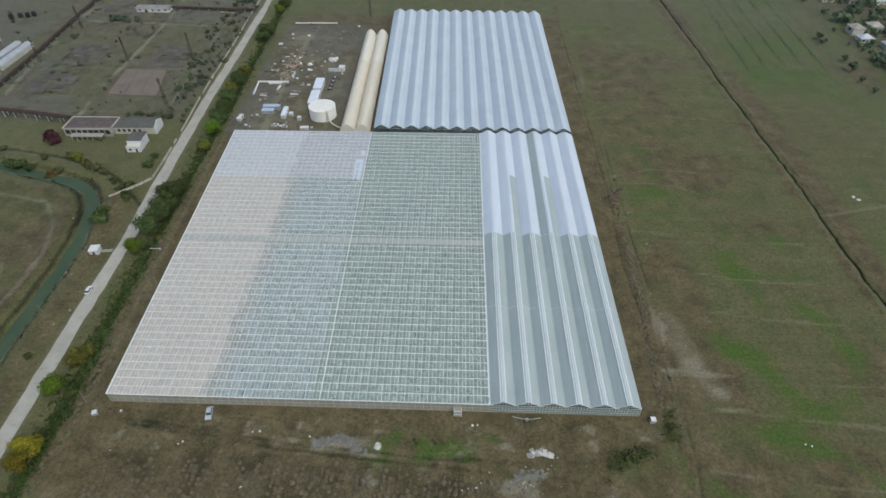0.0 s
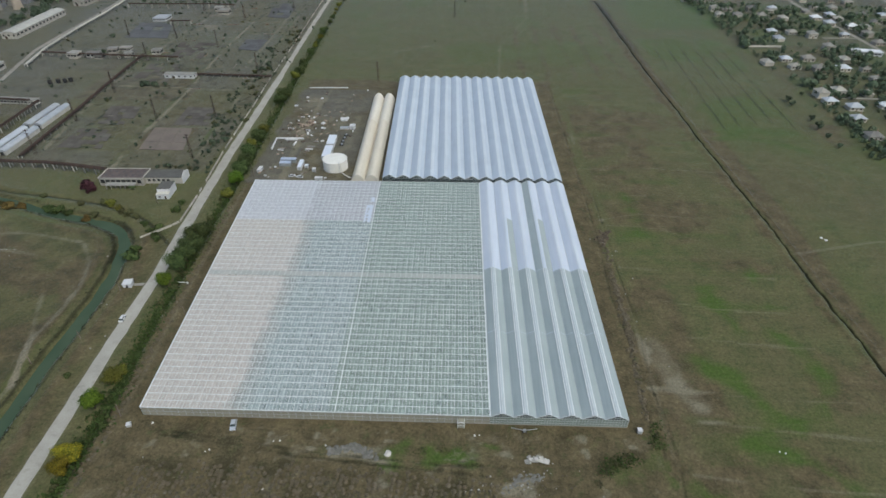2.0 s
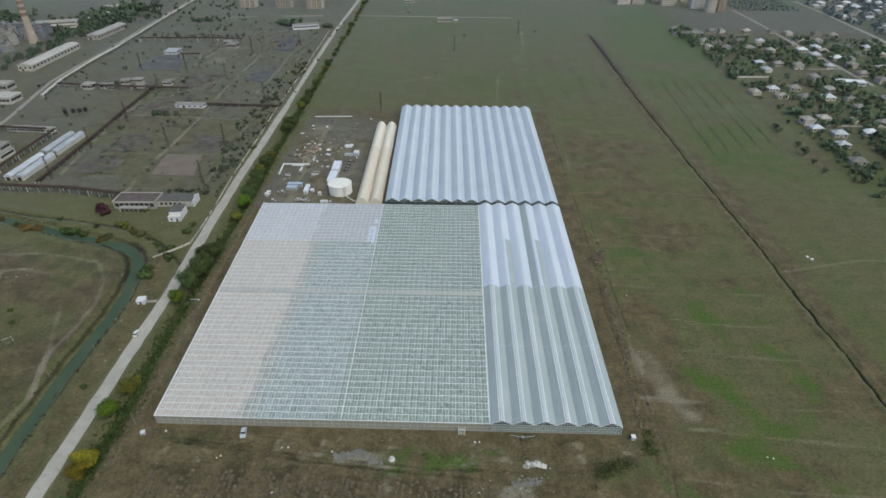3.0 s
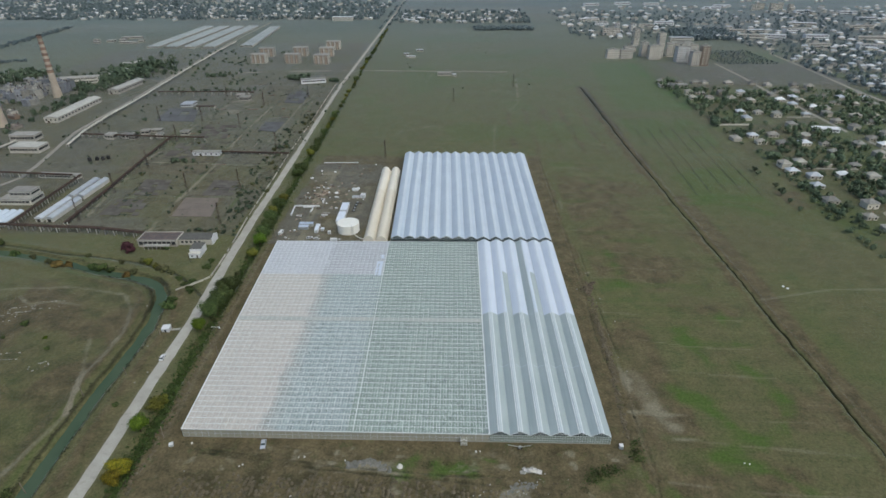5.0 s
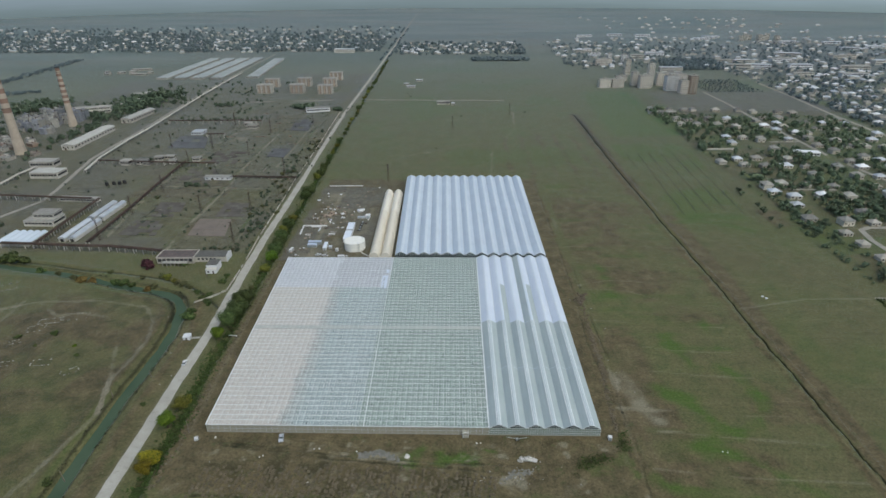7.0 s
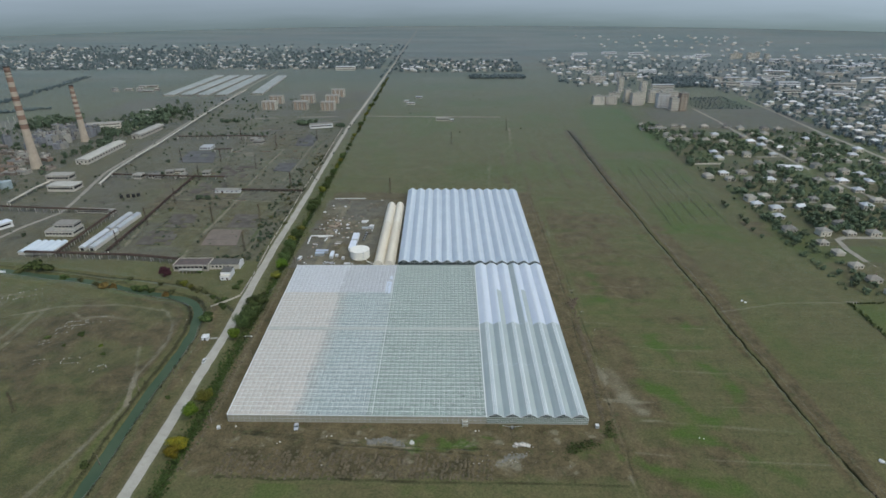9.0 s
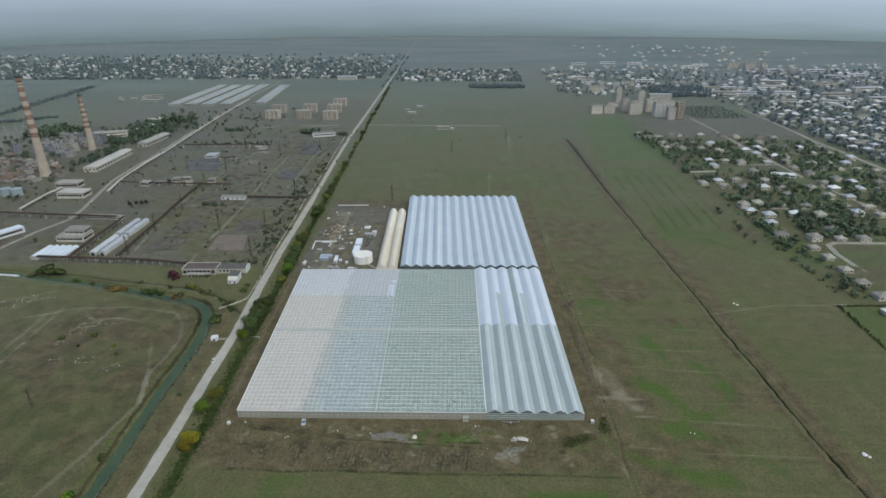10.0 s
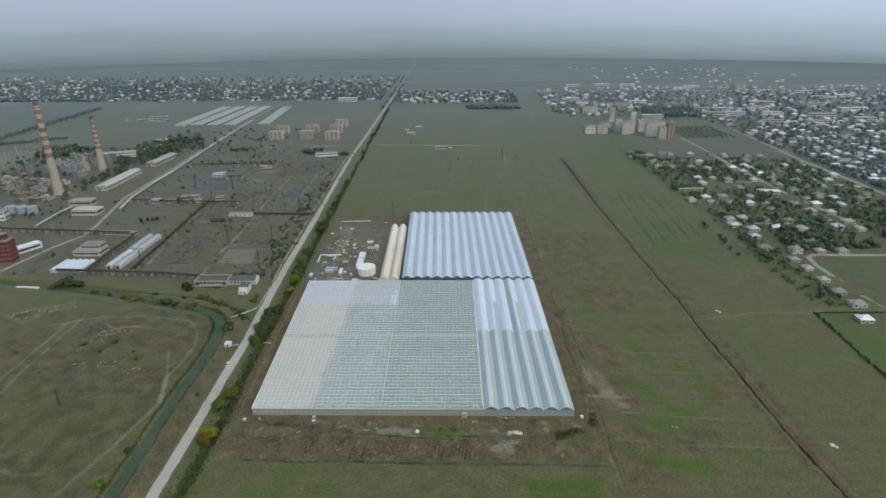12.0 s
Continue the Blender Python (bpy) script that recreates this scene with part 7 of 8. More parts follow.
sh = thing("film_shed", "wide low shed roofed with pale grey film", "shed", at=pose(-346.5, 198, 0))
part("wall", Geo().box(0, 0, 0, 26.5, 22, 2.4), PALE_PLASTER, sh)
g = Geo()
for i in range(5):
    x0 = -13.6 + i * 5.44
    for yy in (-11.3, 11.3):
        g.v += [(x0, yy, 2.4), (x0 + 1.4, yy, 3.4), (x0 + 2.72, yy, 3.75), (x0 + 4.0, yy, 3.4), (x0 + 5.44, yy, 2.4)]
    k = i * 10
    g.f += [(k + j, k + j + 1, k + 6 + j, k + 5 + j) for j in range(4)] + [(k + 4, k + 3, k + 2, k + 1, k), (k + 5, k + 6, k + 7, k + 8, k + 9)]
part("roof", g, FILM_RIDGE, sh, "pale grey ridged film roof")
stacked_block(-350.5, 232, [(0, 0, 24, 16, 0, 4.6), (2.5, 2, 17, 11, 4.9, 4.2)], PALE_PLASTER, CONCRETE, "cream two-tier pump station block")
stacked_block(-352, 281.5, [(0, 0, 36, 5, 0, 3.2)], PALE_PLASTER, SLATE, "long low cream ruin with dark doorway", -4)
hall("shed", -249, 341.5, 25, 7, 3.2, 0, WHITE_PAINT, SLATE, "long low shed with dark roof and white gable", 0.8, 2)
stacked_block(-342, 520, [(0, 0, 14, 16, 0, 3.0)], WHITE_PAINT, BRIGHT_ROOF, "low white hut with pale roof")
for i, (x, y) in enumerate(((-350, 322), (-344.5, 324.5), (-339.5, 325.5), (-336, 328))):
    t = thing("oil_tank", "small black cylindrical tank on the ground", "tank", "black tanks", pose(x, y, 0, 0, 0, 0))
    part("shell", Geo().cone(0, 0, 0, 3.0, 1.6, 1.6, 16), RUBBER, t)
    part("lid", Geo().cone(0, 0, 3.0, 3.4, 1.6, 0.4, 16), RUBBER, t)
for i, (x, y, sx, sy, h) in enumerate(((-366, 389, 9, 8, 5), (-350, 392, 11, 8, 4), (-338, 404, 8, 7, 4.5), (-343, 388, 7, 6, 3), (-318, 393, 7, 6, 4), (-296, 403, 8, 7, 4), (-330, 412, 10, 6, 3), (-281, 545, 12, 9, 5), (-292, 560, 9, 8, 4))):
    stacked_block(x, y, [(0, 0, sx, sy, 0, h)], PLASTER, SLATE if i % 2 else CONCRETE, "small roofless ruined hut of pale plaster", rnd.uniform(-10, 10), "ruined_hut")
hall("hall", -464, 488, 15, 92, 6.0, 2, PLASTER, HALL_ROOF, "long pale industrial hall with light roof", 1.6, 14, "industrial halls")
hall("hall", -463, 606, 14, 66, 6.0, -2, PLASTER, HALL_ROOF, "long pale industrial hall with light roof", 1.6, 10, "industrial halls")
hall("hall", -523, 694, 13, 42, 5.0, -4, PLASTER, HALL_ROOF, "pale industrial hall with light roof", 1.4, 6, "industrial halls")
hall("hall", -537, 764, 34, 12, 5.0, 38, PLASTER, HALL_ROOF, "pale industrial hall with light roof", 1.4, 4, "industrial halls")
stacked_block(-450, 383, [(0, 0, 25, 13, 0, 6.5)], PLASTER, CONCRETE, "cream workshop block with window bands", 2)
stacked_block(-424.5, 350, [(0, 0, 28, 16, 0, 6.0)], PLASTER, HALL_ROOF, "cream workshop block with flat roof", 0)
stacked_block(-550, 641, [(0, 0, 52, 14, 0, 8.0)], PALE_PLASTER, CONCRETE, "cream works building with flat roof", 20)
stacked_block(-512, 328, [(0, 0, 22, 12, 0, 10.0)], WHITE_PAINT, CONCRETE, "white three-storey works office", 15)
stacked_block(-415.5, 213, [(0, 0, 15, 12, 0, 20.0), (0, 1, 8, 6, 20.3, 5.0)], BRICK_RED, SLATE, "tall dark red brick boiler house", 8)
stacked_block(-416.5, 238, [(0, 0, 9, 26, 0, 5.0)], WHITE_PAINT, BLUE_ROOF, "white shed with pale blue roof", -28)
stacked_block(-218, 646, [(0, 0, 34, 11, 0, 5.5)], WHITE_PAINT, SLATE, "long white building among trees", 18)
stacked_block(-35, 697, [(0, 0, 20, 9, 0, 4.5)], PALE_PLASTER, SLATE, "lonely farm building on the pasture")
for x, y, sx, sy in ((-95, 836, 15, 6), (-105, 862, 9, 5), (-84, 900, 12, 6), (-20, 690, 5, 5)):
    stacked_block(x, y, [(0, 0, sx, sy, 0, 3.0)], PALE_PLASTER, BRIGHT_ROOF, "small farm shed with bright roof")
def brick_shell(x, y, turn):
    b = thing("brick_shell", "unfinished pale apartment shell with brick panels", "building", "apartment shells", pose(x, y, 0, 0, 0, turn))
    w = part("wall", Geo().box(0, 0, -0.2, 24, 14, 14.2), PLASTER, b)
    part("roof", Geo().box(0, 0, 14, 24.5, 14.5, 0.5), CONCRETE, b)
    for sx in (-7.6, 0.4, 8.2):
        part("brick_panel", Geo().box(sx, -7.05, 0.5, 3.6, 0.2, 12.6), BRICK_PALE, w, "bare pale brick panel")
    for f in range(4):
        for i in range(6):
            part("window", Geo().box(-10.4 + i * 4.1, -7.12, 1.2 + f * 3.3, 1.3, 0.2, 1.5), DARK, w)
        part("window", Geo().box(12.05, 0, 1.2 + f * 3.3, 0.2, 2.2, 1.5), DARK, w)
    return b


for x, y in ((-339, 790), (-343, 848), (-284, 790), (-287, 856), (-235, 784), (-241, 852), (-243, 921)):
    brick_shell(x, y, rnd.uniform(-5, 5))
# old floors on the plots, broken slab by slab
def old_floor(quad, nu, nv, mat, keep, label):
    f = thing("old_floor", label, "slab", "old floors on the plots")
    for i in range(nu):
        for j in range(nv):
            if rnd.random() > keep:
                continue
            e = [warp(quad, (i + a) / nu, (j + b) / nv) for a, b in ((0.01, 0.01), (0.99, 0.01), (0.99, 0.99), (0.01, 0.99))]
            z = 0.26 + rnd.uniform(0.0, 0.06)
            g = Geo().add([(*p, -0.3) for p in e] + [(*p, z) for p in e], [(4, 5, 6, 7), (0, 1, 5, 4), (1, 2, 6, 5), (2, 3, 7, 6), (3, 0, 4, 7)])
            part("slab", g, mat, f)


old_floor([(-223, 207), (-193, 206), (-200, 240), (-227, 241)], 3, 3, FLOOR_TAN, 1.0, "large pinkish brown old floor on the plots")
old_floor([(-278, 208), (-248, 207), (-253, 235), (-278, 237)], 6, 5, FLOOR_DARK, 0.7, "broken grey concrete floor among dry weeds")
old_floor([(-271, 246), (-246, 244), (-254, 277), (-277, 278)], 5, 6, FLOOR_DARK, 0.7, "broken grey concrete floor among dry weeds")
old_floor([(-216, 245), (-191, 246), (-197, 276), (-218, 278)], 5, 6, FLOOR_DARK, 0.7, "broken grey concrete floor among dry weeds")
old_floor([(-352, 452), (-307, 450), (-323, 503), (-359, 505)], 4, 4, FLOOR_BLUE, 0.95, "bluish grey asphalt yard on the plots")
old_floor([(-225, 418), (-205, 414), (-205, 450), (-227, 449)], 3, 4, FLOOR_BLUE, 0.9, "bluish grey asphalt yard on the plots")
old_floor([(-229, 534), (-205, 531), (-210, 596), (-238, 595)], 3, 6, FLOOR_BLUE, 0.9, "bluish grey asphalt yard on the plots")
old_floor([(-288, 392), (-250, 390), (-252, 436), (-288, 438)], 6, 6, FLOOR_DARK, 0.6, "broken grey concrete floor among dry weeds")
old_floor([(-288, 330), (-256, 328), (-258, 372), (-290, 374)], 6, 6, FLOOR_DARK, 0.5, "broken grey concrete floor among dry weeds")
for i in range(22):
    x, y = rnd.uniform(-310, -180), rnd.uniform(250, 640)
    turn = rnd.choice((0, 90)) + rnd.uniform(-4, 4)
    wl = thing("ruined_wall", "stub of a broken pale wall on the plots", "wall", "wall stubs on the plots", pose(x, y, 0, 0, 0, turn))
    n = rnd.randrange(2, 7)
    for k in range(n):
        part("block", Geo().box(k * 2.1, 0, -0.1, 2.0, 0.5, rnd.uniform(0.3, 1.1)), rnd.choice((CONCRETE, WORKS_BROWN, BRICK)), wl)
for x in (-512.6, -500.2, -488.5):
    t = thing("storage_tank", "pale blue-grey steel storage tank", "tank", "storage tanks", pose(x, 352, 0))
    part("shell", Geo().cone(0, 0, 0, 8, 5.4, 5.4, 24), TANK_BLUE, t)
    part("lid", Geo().cone(0, 0, 8, 9.2, 5.5, 0.4, 24), TANK_BLUE, t)
weir = thing("weir", "white concrete weir across the river", "weir", at=pose(-358.5, 158.2, -1.0, 0, 0, -6))
for i in range(6):
    part("block", Geo().box(-8 + i * 3.2, rnd.uniform(-0.4, 0.4), 0, 2.8, 2.2, 1.6), WHITE_PAINT, weir)


def chimney(x, y, h, r0, r1, label):
    c = thing("chimney", label, "chimney", "factory chimneys", pose(x, y, 0))
    n = 22
    for i in range(n):
        t0, t1 = i / n, (i + 1) / n
        ra, rb = (r1 + (r0 - r1) * (0.62 * (1 - t) + 0.38 * max(0.0, 1 - t / 0.22)) for t in (t0, t1))
        part("band", Geo().cone(0, 0, h * t0, h * t1, ra, rb, 24, cap=(i == n - 1)), CHIM_RED if (i > 7 and i % 2 == 1) else CHIM_PALE, c, "faded red band" if (i > 7 and i % 2 == 1) else "pale band", smooth=True)
    part("rim", Geo().cone(0, 0, h, h + 1.0, r1 + 0.5, r1 + 0.5, 24), CHIM_DARK, c, "sooty rim")
    for t in (0.45, 0.7, 0.93):
        r = r1 + (r0 - r1) * 0.62 * (1 - t)
        part("gallery", Geo().cone(0, 0, h * t, h * t + 0.5, r + 0.5, r + 0.5, 24), RUST, c)
    return c


chimney(-508, 428, 114, 6.2, 2.9, "tall factory chimney with faded red and white bands")
chimney(-528, 558, 75, 5.6, 2.6, "factory chimney with faded red and white bands")
# jumble of the power works at the chimneys' foot
def works_block(x, y, sx, sy, h, wall, roof, turn, label):
    """A worn works building with vents, a flue and a few single windows."""
    b = thing("works_building", label, "building", "power works buildings", pose(x, y, 0, 0, 0, turn))
    w = part("wall", Geo().box(0, 0, -0.2, sx, sy, h + 0.2), wall, b)
    r = part("roof", Geo().box(0, 0, h, sx + 0.5, sy + 0.5, 0.35), roof, b)
    part("vent", Geo().box(sx * rnd.uniform(-0.3, 0.3), sy * rnd.uniform(-0.2, 0.2), h + 0.35, sx * 0.35, sy * 0.3, rnd.uniform(1.0, 2.6)), wall, r)
    part("flue", Geo().cone(sx * 0.3, sy * 0.25, h, h + rnd.uniform(2, 5), 0.5, 0.4, 8), RUST, r)
    for i in range(max(2, int(sx / 4))):
        if rnd.random() < 0.7:
            part("window", Geo().box(-sx / 2 + 2 + i * 3.6, -sy / 2 - 0.04, h * rnd.uniform(0.35, 0.55), rnd.uniform(1.0, 2.2), 0.12, min(1.8, h * 0.3)), DARK, w)
    return b


def clear_of_works(x, y):
    return not ((abs(x + 511) < 13 and abs(y - 430) < 13) or (abs(x + 529) < 13 and abs(y - 561) < 13) or (abs(x + 550) < 34 and abs(y - 641) < 20) or (abs(x + 541) < 6 and abs(y - 618) < 6))


for i in range(60):
    x, y = -570 + rnd.gauss(0, 24), 560 + rnd.gauss(0, 32)
    if clear_of_works(x, y) and x < -484:
        works_block(x, y, rnd.uniform(5, 12), rnd.uniform(5, 11), rnd.uniform(4, 15), rnd.choice((WORKS_GREY, WORKS_GREY, CONCRETE)), rnd.choice((WORKS_GREY, SLATE)), rnd.uniform(-35, 35), "sooty grey power works block with flues")
for i in range(64):
    x, y = rnd.uniform(-640, -490), rnd.uniform(388, 520)
    if clear_of_works(x, y) and y < 470 - (x + 520) * 0.5 and not (x > -520 and y < 400):
        works_block(x, y, rnd.uniform(7, 20), rnd.uniform(6, 12), rnd.uniform(3, 6.5), rnd.choice((WORKS_BROWN, WORKS_BROWN, PLASTER, BRICK)), rnd.choice((SLATE, WORKS_BROWN, SLATE)), rnd.uniform(-25, 5), "crumbling brown works building with sagging roof")
for i in range(40):
    x, y = -745 + 22 * (i % 6) + rnd.uniform(-5, 5), 556 + 20 * (i // 6) + rnd.uniform(-4, 4)
    pole(x, y, rnd.uniform(10, 15), "pale substation gantry pole with a crossarm", "substation poles", PALE_PLASTER)
# long far greenhouses
for i, (xa, xb, ya, yb, w) in enumerate(((-582, -586, 924, 1205, 22), (-548, -550, 924, 1205, 24), (-514, -516, 924, 1205, 24), (-478, -486, 924, 1215, 24), (-411, -432, 939, 1200, 24))):
    tun = thing("far_greenhouse", "long pale far greenhouse row", "greenhouse", "far greenhouse rows")
    part("wall", Geo().add([(xa - w / 2, ya, 0), (xa + w / 2, ya, 0), (xb + w / 2, yb, 0), (xb - w / 2, yb, 0), (xa - w / 2, ya, 3), (xa + w / 2, ya, 3), (xb + w / 2, yb, 3), (xb - w / 2, yb, 3)], [(0, 1, 5, 4), (1, 2, 6, 5), (2, 3, 7, 6), (3, 0, 4, 7)]), CONCRETE, tun)
    g = Geo()
    k = 3
    for j in range(k):
        a, b = -w / 2 + w * j / k, -w / 2 + w * (j + 1) / k
        m = (a + b) / 2
        g.quad((xa + a, ya, 3), (xa + m, ya, 4.6), (xb + m, yb, 4.6), (xb + a, yb, 3))
        g.quad((xa + m, ya, 4.6), (xa + b, ya, 3), (xb + b, yb, 3), (xb + m, yb, 4.6))
    part("roof", g, FAR_FILM, tun, "pale grey ridged roof")


# ---- the village to the east and the town ----
class HouseKind:
    """Shared meshes of one house type: walls, hipped roof, windows, door and chimney."""

    def __init__(self, sx, sy, h, rise):
        self.size = (sx, sy, h)
        self.wall = Geo().box(0, 0, -0.3, sx, sy, h + 0.3).mesh("wall", HOUSE_WALL)
        o = 0.6
        a, b = sx / 2 + o, sy / 2 + o
        k = max(0.4, (sx - sy) / 2)
        self.roof = Geo().add([(-a, -b, h - 0.1), (a, -b, h - 0.1), (a, b, h - 0.1), (-a, b, h - 0.1), (-k, 0, h + rise), (k, 0, h + rise)], [(0, 1, 5, 4), (1, 2, 5), (2, 3, 4, 5), (3, 0, 4), (3, 2, 1, 0)])
        self.win_s = Geo().box(0, -sy / 2 - 0.03, h * 0.35, 1.3, 0.1, 1.3).mesh("window", DARK)
        self.win_e = Geo().box(sx / 2 + 0.03, 0, h * 0.35, 0.1, 1.3, 1.3).mesh("window", DARK)
        self.door = Geo().box(0, -sy / 2 - 0.04, 0, 1.0, 0.1, 2.0).mesh("door", WOOD)
        self.stack = Geo().box(sx * 0.2, sy * 0.12, h, 0.6, 0.6, rise + 0.5).mesh("chimney", BRICK)
        self.roofs = {}

    def build(self, x, y, turn, roof, full, label, group):
        sx, sy, h = self.size
        b = thing("house", label, "house", group, pose(x, y, 0, 0, 0, turn))
        w = part("wall", self.wall, None, b)
        if roof.name not in self.roofs:
            self.roofs[roof.name] = self.roof.mesh("roof", roof)
        r = part("roof", self.roofs[roof.name], None, b)
        if full:
            for i in (-0.3, 0.3):
                part("window", self.win_s, None, w, at=pose(sx * i, 0, 0))
            part("window", self.win_e, None, w)
            part("door", self.door, None, w)
            part("chimney", self.stack, None, r)
        return b


KINDS = [HouseKind(9.0, 7.6, 3.0, 2.2), HouseKind(10, 8, 3.2, 2.4), HouseKind(7.6, 6.6, 2.8, 2.0), HouseKind(9, 8.4, 4.8, 2.4), HouseKind(11, 6.6, 2.8, 2.0)]
ROOFS = [SLATE, SLATE, SLATE, TAN_ROOF, TAN_ROOF, TAN_ROOF, TAN_ROOF, TAN_ROOF, BRIGHT_ROOF]
ROOF_WORDS = {WHITE_SHEET.name: "new white sheet roof", SLATE.name: "grey sheet roof", TAN_ROOF.name: "weathered tan roof", BRIGHT_ROOF.name: "bright metal roof", RED_ROOF.name: "faded red roof"}
rnd = random.Random(501)


def village_house(x, y, full=True, roof=None, kind=None):
    roof = roof or rnd.choice(ROOFS)
    kind = kind or rnd.choice(KINDS)
    kind.build(x, y, rnd.choice((0, 0, 90)) + rnd.uniform(-5, 5), roof, full, "plastered village house with " + ROOF_WORDS[roof.name], "village houses")


def village_edge(y):
    """The village's western edge."""
    return 300 if y < 295 else 272 if y < 345 else 264


taken = []
# the southern lanes, the middle of the village and its northern rows
for row in (
        ((282, 213), (283, 194), (282, 171), (280, 149), (281, 128), (294, 233), (316, 233), (336, 233), (270, 241), (321, 254), (331, 289), (391, 292), (370, 295), (394, 315), (273, 318), (373, 318), (335, 319), (311, 321), (288, 322), (373, 346)),
        ((446, 372), (425, 376), (374, 378), (342, 379), (302, 380), (323, 380), (283, 384), (263, 394), (398, 396), (459, 397), (337, 404), (305, 406), (418, 408), (401, 431), (340, 439), (470, 451), (431, 454), (451, 455), (398, 457), (306, 468), (344, 480)),
        ((292, 646), (314, 646), (326, 646), (324, 583), (357, 642), (348, 582), (280, 559), (297, 552), (282, 583), (297, 583), (389, 642), (432, 480), (454, 482), (379, 484), (402, 484), (329, 491), (418, 515), (383, 522), (463, 532), (441, 535), (405, 546), (345, 546), (323, 551), (492, 562), (441, 564), (386, 579), (346, 579), (403, 597), (457, 624), (440, 631), (406, 632))):
    for x, y in row:
        village_house(x, y)
        taken.append((x, y))
for x, y in ((271, 105), (276, 271), (285, 292), (311, 295), (273, 304), (395, 346), (397, 376), (430, 399), (284, 404), (474, 480), (310, 494), (403, 515), (382, 549), (463, 562), (404, 562)):
    village_house(x, y, True, rnd.choice((BRIGHT_ROOF, BRIGHT_ROOF, WHITE_SHEET)), rnd.choice(KINDS[:2]))
    taken.append((x, y))
for yy in range(238, 660, 29):
    x = village_edge(yy) + rnd.uniform(0, 12)
    while x < min(505, -16 + 0.80 * (yy + 250) + 30):
        px, py = x + rnd.uniform(-4, 4), yy + rnd.uniform(-5, 5)
        street = abs(px - 396) < 9 or abs(px - 345) < 5 or (py > 600 and px > 300) or abs(px - (516 - (640 - py) * 0.03)) < 12 or (py > 440 and py < 480 and 300 < px < 385) or (px < 385 and 226 < py < 262) or (300 < px < 392 and py < 228)
        if not street and all(abs(px - a) > 14 or abs(py - b) > 13 for a, b in taken) and rnd.random() < (0.12 if py < 600 and px < 470 else 0.7):
            village_house(px, py)
            taken.append((px, py))
        x += rnd.uniform(18, 27)
stacked_block(368, 426, [(0, 0, 26, 9, 0, 3.6)], WHITE_PAINT, WHITE_SHEET, "long low white village hall", -12)
stacked_block(277, 627, [(0, 0, 38, 9, 0, 3.4)], PALE_PLASTER, SLATE, "long low farm building at the village edge", 0)


BALCONY = Geo().box(0, 0, 0, 2.6, 1.1, 1.0).mesh("balcony", PALE_PLASTER)


def block_of_flats(x, y, w, d, h, wall, label):
    b = thing("apartment_block", label, "building", "apartment blocks", pose(x, y, 0, 0, 0, rnd.uniform(-6, 6)))
    wl = part("wall", Geo().box(0, 0, -0.2, w, d, h + 0.2), wall, b)
    part("roof", Geo().box(0, 0, h, w + 0.5, d + 0.5, 0.7), CONCRETE, b)
    part("roof_room", Geo().box(0, d * 0.1, h + 0.7, w * 0.3, d * 0.4, 2.2), CONCRETE, b)
    floors = max(3, int(h / 2.9))
    for f in range(floors):
        g = Geo()
        n = max(3, int(w / 3.0))
        for i in range(n):
            g.box(-w / 2 + w * (i + 0.5) / n, -d / 2 - 0.03, f * h / floors + 0.9, 1.5, 0.12, 1.4)
        m = max(2, int(d / 4))
        for i in range(m):
            for s in (-1, 1):
                g.box(s * (w / 2 + 0.03), -d / 2 + d * (i + 0.5) / m, f * h / floors + 0.9, 0.12, 1.4, 1.4)
        tagged(part("window_row", g, DARK, wl, "row of small dark windows"), kind="stuff")
    for i in (-0.25, 0.25):
        for f in range(1, floors):
            part("balcony", BALCONY, None, wl, at=pose(w * i, -d / 2 - 0.6, f * h / floors + 0.1))
    return b


for x, y, w, h, m in ((243, 834, 20, 14, FLAT_WALL), (265, 834, 20, 14, FLAT_WALL), (318, 972, 10, 28, FLAT_WALL), (324, 846, 10, 38, FLAT_WALL), (310, 828, 20, 21, FLAT_WALL), (299, 851, 11, 23, FLAT_WALL), (344, 856, 11, 21, FLAT_WALL), (348, 806, 21, 24, WHITE_PAINT), (357, 775, 13, 21, FLAT_WALL), (371, 775, 12, 29, BRICK_PALE), (386, 874, 23, 16, FLAT_WALL), (366, 850, 16, 20, FLAT_WALL), (322, 1132, 9, 19, WHITE_PAINT), (355, 1132, 12, 18, WHITE_PAINT), (300, 1090, 34, 14, FLAT_WALL), (290, 905, 20, 8, PALE_PLASTER), (400, 960, 40, 6, PALE_PLASTER)):
    block_of_flats(x, y, w, 12, h, m, "pale panel apartment block on the town's edge" if h < 20 else "tall pale panel apartment block on the town's edge")
for i, (x, y, w, h) in enumerate(((317, 1258, 30, 7), (300, 1320, 50, 7), (404, 1206, 28, 8), (458, 1250, 42, 8), (570, 1128, 36, 7), (610, 1126, 36, 7), (700, 1140, 50, 8), (420, 1020, 45, 7), (560, 1035, 50, 10), (610, 1050, 46, 8), (780, 1010, 56, 10), (840, 960, 40, 9), (730, 930, 48, 8), (900, 1100, 60, 9), (640, 940, 40, 8), (690, 1040, 44, 9), (860, 1180, 60, 9), (760, 1220, 50, 9))):
    stacked_block(x, y, [(0, 0, w, 13, 0, h)], PALE_PLASTER if i % 3 else WHITE_PAINT, BRIGHT_ROOF if i % 2 else CONCRETE, "long pale public building in the town", rnd.uniform(-18, 18), "town_building")
